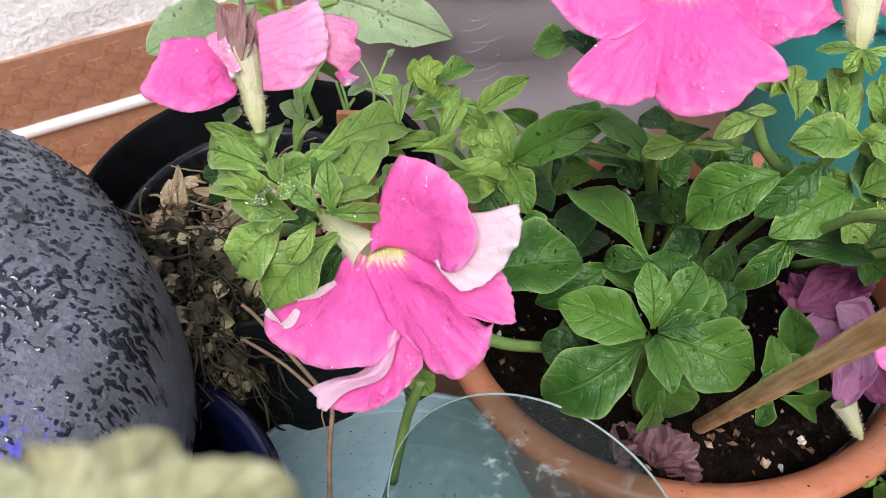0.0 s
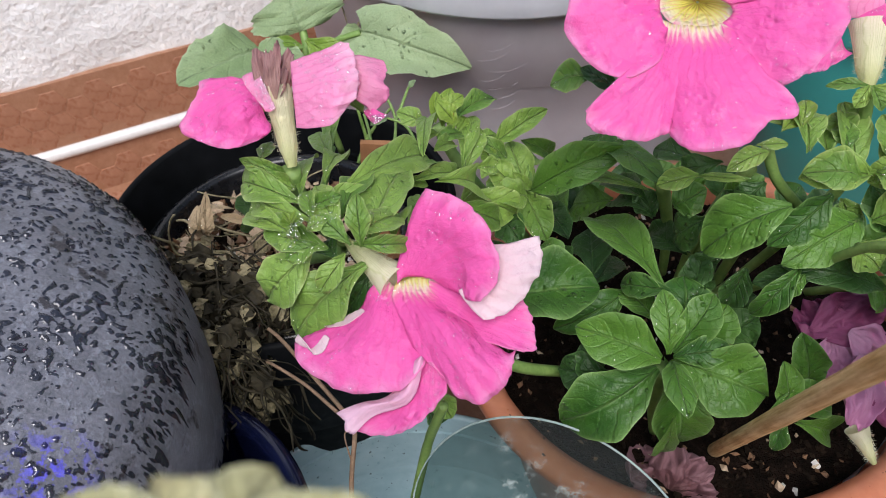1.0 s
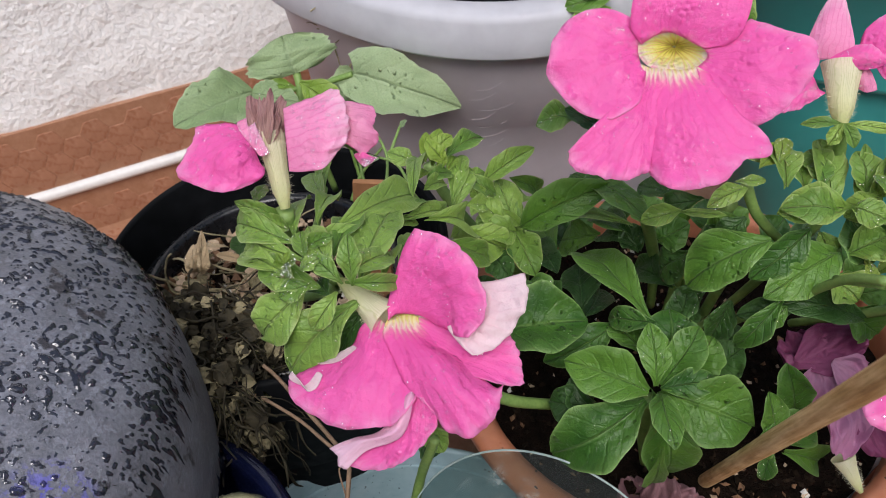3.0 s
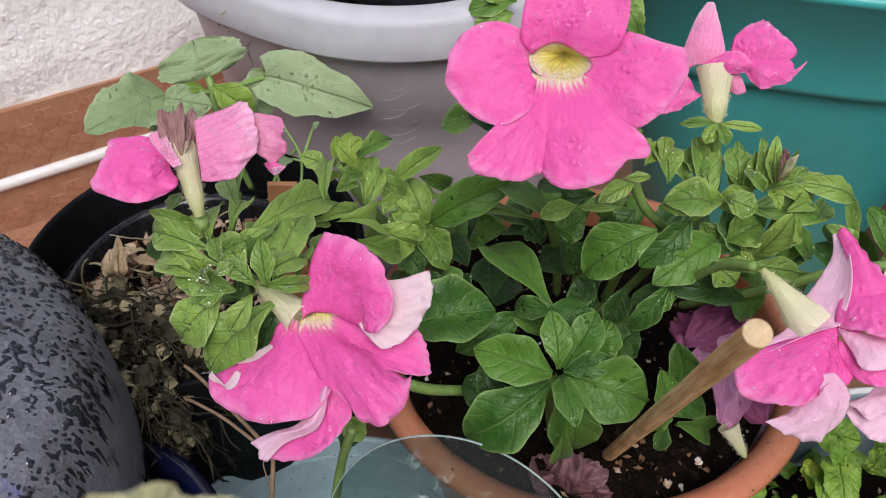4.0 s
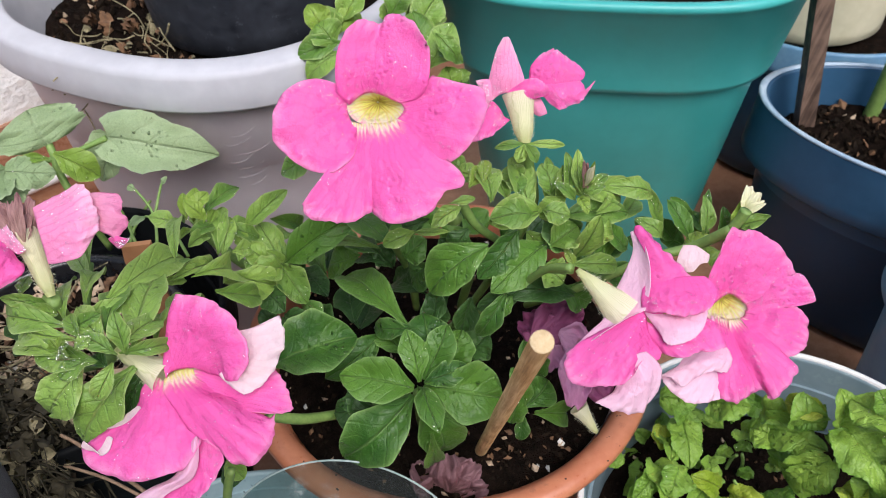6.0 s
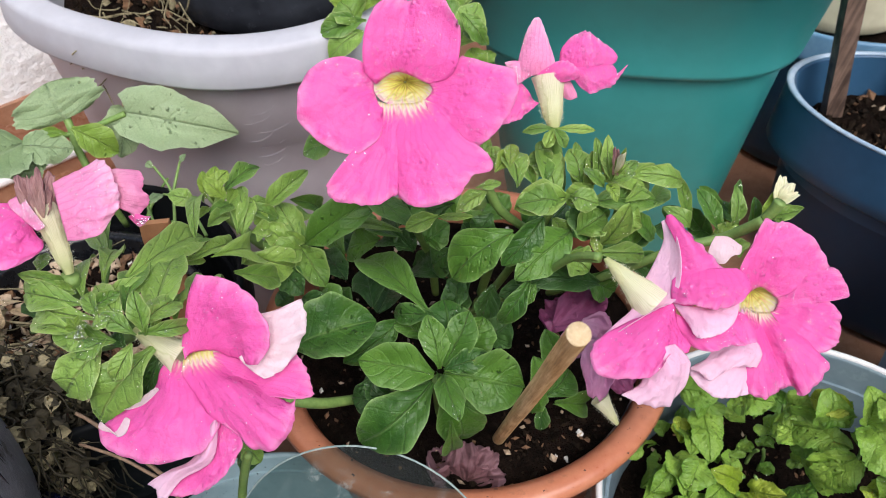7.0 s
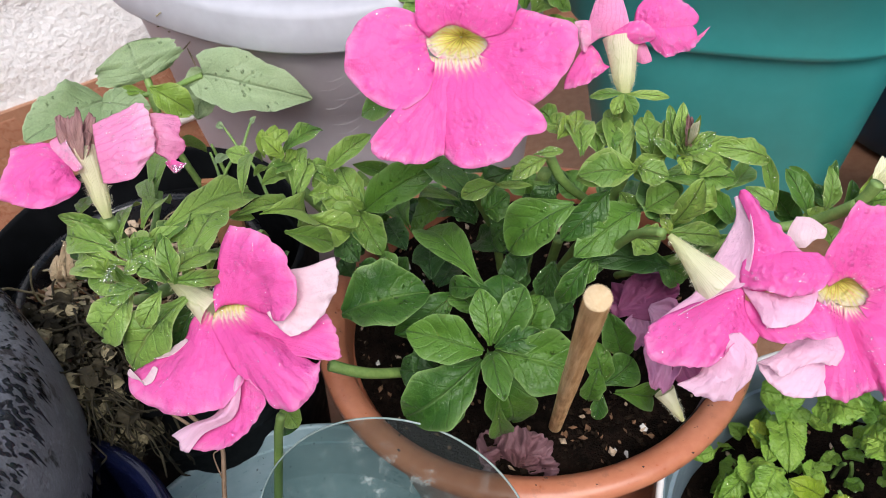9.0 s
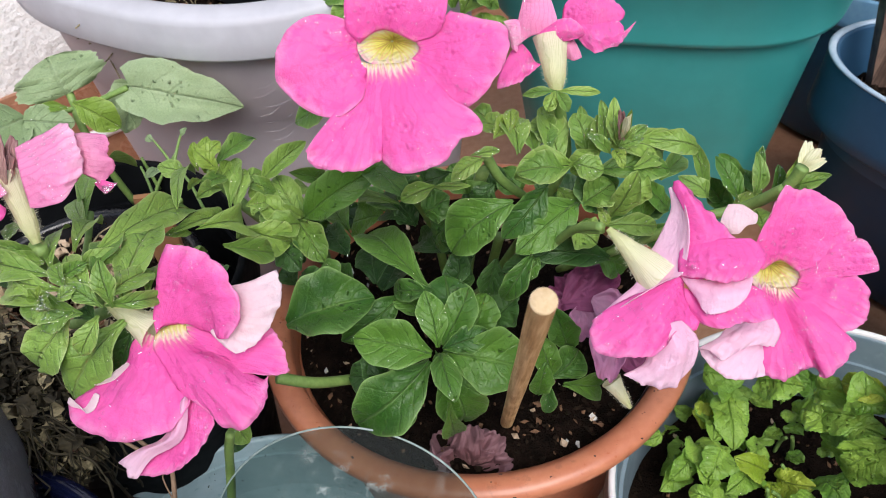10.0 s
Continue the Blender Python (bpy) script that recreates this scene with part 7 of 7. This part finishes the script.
leaf(mint_plant, (0.1657, 0.2104, 0.0984), (0.1592, 0.2139, 0.1053), 0.0086, shape='mint')
leaf(mint_plant, (0.2340, 0.1599, 0.1710), (0.2333, 0.1689, 0.1874), 0.0172, shape='mint', bend=.1)
leaf(mint_plant, (0.2462, 0.1460, 0.1865), (0.2362, 0.1639, 0.1856), 0.0198, shape='mint', bend=.1)
leaf(mint_plant, (0.2329, 0.1605, 0.1685), (0.2421, 0.1254, 0.1664), 0.0285, shape='mint', bend=.12)
leaf(mint_plant, (0.2273, 0.1646, 0.1561), (0.2096, 0.1840, 0.1378), 0.0199, shape='mint', bend=.1)
leaf(mint_plant, (0.2300, 0.1673, 0.1706), (0.2181, 0.1827, 0.1633), 0.0127, shape='mint', mat=MINT_YOUNG)
leaf(mint_plant, (0.2301, 0.1497, 0.1509), (0.2166, 0.1568, 0.1248), 0.0212, shape='mint', bend=.1)
leaf(mint_plant, (0.2308, 0.1401, 0.1494), (0.2335, 0.1262, 0.1525), 0.0145, shape='mint', mat=MINT_YOUNG)
leaf(mint_plant, (0.2463, 0.1503, 0.1916), (0.2435, 0.1589, 0.1975), 0.0144, shape='mint')
leaf(mint_plant, (0.1895, 0.1801, 0.0997), (0.1702, 0.1597, 0.1119), 0.0162, shape='mint')
leaf(mint_plant, (0.2067, 0.1532, 0.1125), (0.1967, 0.1481, 0.1074), 0.0161, shape='mint')
leaf(mint_plant, (0.2174, 0.1401, 0.1276), (0.2160, 0.1212, 0.1306), 0.0185, shape='mint')
leaf(mint_plant, (0.2117, 0.1896, 0.1182), (0.2094, 0.1877, 0.1105), 0.0100, shape='mint')
leaf(mint_plant, (0.2049, 0.1922, 0.1104), (0.2008, 0.1902, 0.1033), 0.0087, shape='mint')
leaf(mint_plant, (0.2204, 0.1774, 0.1127), (0.2244, 0.1710, 0.1165), 0.0099, shape='mint')
leaf(mint_plant, (0.2143, 0.1804, 0.1038), (0.2091, 0.1799, 0.0974), 0.0094, shape='mint')
leaf(mint_plant, (0.1987, 0.2026, 0.1292), (0.1929, 0.1999, 0.1212), 0.0111, shape='mint')
leaf(mint_plant, (0.1652, 0.2072, 0.0859), (0.1579, 0.2083, 0.0801), 0.0117, shape='mint')
leaf(mint_plant, (0.1598, 0.1834, 0.1143), (0.1544, 0.1811, 0.1024), 0.0129, shape='mint')
leaf(mint_plant, (0.2497, 0.1320, 0.1828), (0.2439, 0.1335, 0.1725), 0.0175, shape='mint')
leaf(mint_plant, (0.2539, 0.1396, 0.1966), (0.2504, 0.1480, 0.1982), 0.0172, shape='mint')
leaf(mint_plant, (0.1661, 0.1644, 0.1105), (0.1548, 0.1589, 0.1124), 0.0126, shape='mint')
leaf(mint_plant, (0.1689, 0.2019, 0.1164), (0.1669, 0.1823, 0.1252), 0.0160, shape='mint')
leaf(mint_plant, (0.1864, 0.2108, 0.1260), (0.1786, 0.1969, 0.1240), 0.0169, shape='mint')
leaf(mint_plant, (0.1800, 0.2067, 0.1173), (0.1832, 0.1878, 0.1230), 0.0162, shape='mint')
leaf(mint_plant, (0.2143, 0.1904, 0.1477), (0.2206, 0.1779, 0.1588), 0.0155, shape='mint')
leaf(mint_plant, (0.1996, 0.2008, 0.1367), (0.2060, 0.1937, 0.1500), 0.0158, shape='mint')
leaf(mint_plant, (0.2255, 0.1764, 0.1598), (0.2299, 0.1635, 0.1630), 0.0171, shape='mint')
leaf(mint_plant, (0.2388, 0.1533, 0.1712), (0.2309, 0.1569, 0.1581), 0.0181, shape='mint')
leaf(mint_plant, (0.2420, 0.1391, 0.1638), (0.2330, 0.1300, 0.1519), 0.0180, shape='mint')
leaf(mint_plant, (0.2130, 0.1612, 0.1136), (0.2143, 0.1431, 0.1230), 0.0173, shape='mint')
leaf(mint_plant, (0.1677, 0.1756, 0.1249), (0.1580, 0.1633, 0.1207), 0.0167, shape='mint')
leaf(mint_plant, (0.1523, 0.1830, 0.0998), (0.1404, 0.1678, 0.1064), 0.0160, shape='mint')
leaf(mint_plant, (0.1932, 0.1854, 0.1074), (0.1834, 0.1728, 0.1081), 0.0164, shape='mint')
leaf(mint_plant, (0.2078, 0.1922, 0.1261), (0.2125, 0.1789, 0.1343), 0.0148, shape='mint')
leaf(mint_plant, (0.2261, 0.1742, 0.1327), (0.2144, 0.1741, 0.1307), 0.0141, shape='mint')
leaf(mint_plant, (0.2470, 0.1212, 0.1734), (0.2395, 0.1183, 0.1611), 0.0205, shape='mint')
leaf(mint_plant, (0.2452, 0.1406, 0.1796), (0.2509, 0.1388, 0.1899), 0.0174, shape='mint')
mint_rnd = random.Random(21)
for k in range(55):
    ang, dist = mint_rnd.uniform(0, 6.283), 0.088 * math.sqrt(mint_rnd.random())
    foot = Vector((MC[0] + dist * math.cos(ang), MC[1] + dist * math.sin(ang), mint_rnd.uniform(0.096, 0.122)))
    way = ang + mint_rnd.uniform(-1.6, 1.6)
    size = mint_rnd.uniform(0.011, 0.019)
    leaf(mint_plant, foot, foot + Vector((size * math.cos(way), size * math.sin(way), mint_rnd.uniform(-0.004, 0.006))), size * 0.74, bend=0.12, roll=mint_rnd.uniform(-25, 25), shape="mint")
for k in range(26):
    ang, dist = mint_rnd.uniform(0, 6.283), 0.07 * math.sqrt(mint_rnd.random())
    foot = Vector((MC[0] + dist * math.cos(ang), MC[1] + dist * math.sin(ang), 0.084))
    stem(mint_plant, [foot, foot + Vector((0.004, 0.003, 0.015)), foot + Vector((mint_rnd.uniform(-0.006, 0.006), mint_rnd.uniform(-0.006, 0.006), 0.034))], 0.0012, 0.0009)

# ---- fallen and withered blooms ----
fallen_flower = thing("fallen_bloom", (0.115, 0.235, 0.140), "faded purple petunia bloom lying on the soil", "flower")
petal(fallen_flower, (0.0960, 0.2149, 0.1992), (0.1215, 0.2249, 0.2084), 0.0244, cup=.2, bend=.15, seed=61, dry=2)
petal(fallen_flower, (0.1062, 0.2129, 0.2001), (0.0931, 0.2283, 0.2006), 0.0217, cup=.2, bend=.15, seed=62, dry=2)
petal(fallen_flower, (0.1079, 0.2112, 0.2058), (0.1230, 0.2050, 0.1988), 0.0187, cup=.2, bend=.1, seed=63, dry=3)
petal(fallen_flower, (0.1109, 0.2012, 0.2052), (0.1088, 0.1763, 0.1925), 0.0182, cup=.2, bend=.15, seed=64, dry=3)
petal(fallen_flower, (0.1163, 0.1992, 0.1987), (0.1253, 0.1795, 0.1897), 0.0212, cup=.2, bend=.15, seed=65, dry=2)
petal(fallen_flower, (0.1036, 0.2134, 0.1999), (0.1034, 0.1979, 0.1940), 0.0160, cup=.2, seed=66, dry=3)
tube(fallen_flower, (0.1195, 0.1756, 0.1705), (0.1122, 0.1846, 0.1804), 0.0016, 0.0048)
shrivelled_flower = thing("withered_bloom", (0.045, 0.180, 0.138), "withered brown-mauve bloom on the soil", "flower")
petal(shrivelled_flower, (0.0440, 0.1729, 0.1383), (0.0311, 0.1886, 0.1474), 0.0201, cup=.3, bend=.2, seed=71, dry=4)
petal(shrivelled_flower, (0.0467, 0.1725, 0.1382), (0.0493, 0.1859, 0.1544), 0.0228, cup=-.3, bend=.2, seed=72, dry=4)
petal(shrivelled_flower, (0.0467, 0.1725, 0.1382), (0.0661, 0.1709, 0.1432), 0.0200, cup=.3, bend=.2, seed=73, dry=4)
petal(shrivelled_flower, (0.0470, 0.1738, 0.1412), (0.0623, 0.1805, 0.1519), 0.0199, cup=-.3, bend=.2, seed=74, dry=4)
petal(shrivelled_flower, (0.0388, 0.1749, 0.1416), (0.0330, 0.1699, 0.1468), 0.0170, cup=.3, bend=.2, seed=75, dry=4)
dry_leaf = thing("dry_leaf", (-0.165, 0.280, 0.166), "pale tan curled dead leaf on the wood chips", "leaf")
PLANT_LEAF[dry_leaf.name] = STRAW
leaf(dry_leaf, (-0.1844, 0.2658, 0.1871), (-0.1760, 0.2700, 0.2040), 0.0085, bend=.5, roll=50)
leaf(dry_leaf, (-0.1807, 0.2654, 0.1889), (-0.1700, 0.2740, 0.1990), 0.0070, bend=.4, roll=-55)
leaf(dry_leaf, (-0.1808, 0.2628, 0.1894), (-0.1809, 0.2637, 0.2031), 0.0087, bend=.3)
leaf(dry_leaf, (-0.1455, 0.2613, 0.1972), (-0.1696, 0.2644, 0.1994), 0.0045, bend=.2)
leaf(dry_leaf, (-0.1914, 0.2465, 0.1812), (-0.1791, 0.2411, 0.1758), 0.0064, bend=.2)

# ---- dead growth in the black pot ----
dry_twig = thing("dry_twig", (-0.03, 0.17, 0.09), "thin dry forked brown stalk", "twig")
stem(dry_twig, [(-0.0867, 0.1480, 0.1300), (-0.0867, 0.1596, 0.1492), (-0.0866, 0.1749, 0.1648), (-0.0928, 0.1798, 0.1712), (-0.1054, 0.1878, 0.1822), (-0.1181, 0.1957, 0.1933), (-0.1250, 0.1990, 0.1975)], 0.0012, 0.0008, mat=TWIG)
stem(dry_twig, [(-0.0866, 0.1749, 0.1648), (-0.0964, 0.1793, 0.1715), (-0.1089, 0.1847, 0.1799), (-0.1250, 0.1892, 0.1878)], 0.0009, 0.0007, mat=TWIG)
stem(dry_twig, [(-0.0868, 0.1640, 0.1540), (-0.0905, 0.1716, 0.1624), (-0.0885, 0.1735, 0.1640)], 0.0004, 0.0003, mat=TWIG)


def tangle(name, label, strands, flakes, box, mats, seed, droop):
    """Dead stems and shrivelled leaves: thin curling strands and crumpled flakes."""
    rnd = random.Random(seed)
    verts, faces, which = [], [], []
    for n in range(strands + flakes):
        p = Vector([rnd.uniform(a, b) for a, b in box])
        d = Vector((rnd.uniform(-1, 1), rnd.uniform(-1, 0.6), rnd.uniform(-0.8, 0.8))).normalized()
        k = len(verts)
        if n < strands:
            pts = [p]
            for _ in range(rnd.randint(3, 6)):
                d = (d + Vector((rnd.uniform(-1, 1), rnd.uniform(-1, 1), rnd.uniform(-1, 1) - droop)) * 0.5).normalized()
                pts.append(pts[-1] + d * rnd.uniform(0.004, 0.010))
            r = rnd.uniform(0.0002, 0.0006)
            v, f = rope(pts, [r * rnd.uniform(0.5, 1.6) for _ in pts], 5)
        else:
            side = d.orthogonal().normalized()
            nrm = d.cross(side)
            big = rnd.uniform(0.0016, 0.0052)
            c1, c2 = rnd.uniform(2, 5), rnd.uniform(0, 6)
            v = [p + d * (big * 2.0 * (j / 5 - 0.5)) + side * (big * (i / 2 - 1) * math.sin(math.pi * (0.1 + 0.8 * j / 5))) + nrm * (big * 0.55 * math.sin(c1 * j / 2 + i * 1.7 + c2)) for j in range(6) for i in range(5)]
            f = grid_faces(4, 5)
        verts += v
        faces += [tuple(k + i for i in q) for q in f]
        which += [len(mats) - 1 if n < strands else rnd.randrange(len(mats))] * len(f)
    ob = part(name, verts, faces, list(mats), at=((box[0][0] + box[0][1]) / 2, (box[1][0] + box[1][1]) / 2, box[2][0]), mats=which)
    return tagged(ob, label, "dead plant", kind="stuff")


tangle("dead_stems", "tangle of shrivelled grey-brown dead stems and leaves", 460, 680, ((-0.182, -0.127), (0.180, 0.236), (0.146, 0.205)), (DEAD, DEAD, DEAD_DARK, DEAD_DARK), 11, 0.5)
tangle("dry_straw", "dry tan straw and husks on the wood chips", 40, 90, ((-0.200, -0.130), (0.246, 0.300), (0.162, 0.180)), (CRUMB_PALE, CRUMB_BROWN, DEAD), 12, 0.1)
tangle("dry_litter", "dry brown litter in the white planter", 60, 60, ((-0.15, -0.05), (0.41, 0.50), (0.236, 0.250)), (CRUMB_BROWN, DEAD), 13, 0.2)

# ---- yellowing leaf close in front ----
NEAR = Vector((-0.0236, 0.0162, 0.4054))
near_plant = thing("leaning_shoot", (-0.060, 0.030, FZ), "yellowing pale green shoot leaning up in front", "plant")
PLANT_LEAF[near_plant.name] = YELLOW_LEAF
stem(near_plant, [(-0.060, 0.030, FZ), (NEAR.x - 0.012, NEAR.y + 0.004, 0.2), NEAR], 0.0020, 0.0007)
for k in range(9):
    reach = 0.0080 + 0.0011 * (k % 3)
    leaf(near_plant, NEAR, NEAR + Vector((1.55 * reach * math.cos(k * 0.7), 0.60 * reach * math.sin(k * 0.7), 0.35 * reach * math.sin(k * 0.7) + 0.0006 * (k % 2))), 0.0084, bend=0.1, shape="round")


# ---- hexagon tiles of the floor and skirting ----
def hexagon(name, r, h, mat):
    me = bpy.data.meshes.new(name)
    out = [(r * math.cos(radians(60 * i)), r * math.sin(radians(60 * i))) for i in range(6)]
    verts = [(x, y, 0) for x, y in out] + [(x * 0.97, y * 0.97, h) for x, y in out]
    me.from_pydata(verts, [], [(i, (i + 1) % 6, 6 + (i + 1) % 6, 6 + i) for i in range(6)] + [tuple(range(6, 12))])
    me.materials.append(mat)
    return me


HEX = 0.0135
tile_mesh = hexagon("tile", HEX * 0.975, 0.0006, TILE)


def lay(parent, place, rows, cols):
    for j in range(rows):
        for i in range(cols):
            ob = new("tile", tile_mesh)
            ob.parent = parent
            ob.matrix_basis = place(i * HEX * 1.5, (j + 0.5 * (i % 2)) * HEX * 1.732)


TURN = Matrix((WD, WN, (0, 0, 1))).transposed().to_4x4()
lay(skirting, lambda a, b: Matrix.Translation(wall_at(-0.26 + a, 0.008, 0.022 + b)) @ TURN @ Matrix.Rotation(radians(-90), 4, "X"), 2, 34)
lay(skirting, lambda a, b: Matrix.Translation(wall_at(-0.26 + a, 0.008, FZ + 0.012 + b)) @ TURN @ Matrix.Rotation(radians(-90), 4, "X"), 1, 34)
lay(floor, lambda a, b: Matrix.Translation(wall_at(-0.26 + a, 0.030 + b, FZ)) @ TURN, 7, 30)


# ---- rain drops on petals and leaves ----
def raindrops(spots):
    verts, faces = [], []
    for p, up, size in spots:
        r = 0.00022 + 0.00065 * size ** 4
        a = up.orthogonal().normalized()
        b = up.cross(a)
        k = len(verts)
        for rr, h in ((1.05, -0.10), (0.92, 0.16), (0.55, 0.34)):
            verts += [p + (a * math.cos(i * 0.8976) + b * math.sin(i * 0.8976)) * (r * rr) + up * (r * h) for i in range(7)]
        verts.append(p + up * (r * 0.40))
        for q in range(2):
            faces += [(k + q * 7 + i, k + q * 7 + (i + 1) % 7, k + q * 7 + 7 + (i + 1) % 7, k + q * 7 + 7 + i) for i in range(7)]
        faces += [(k + 14 + i, k + 14 + (i + 1) % 7, k + 21) for i in range(7)]
    ob = part("raindrops", verts, faces, DROP, at=(0.06, 0.2, 0.25))
    return tagged(ob, "clear rain drops beaded on petals and leaves", "water", kind="stuff")


raindrops(WET[:14000])
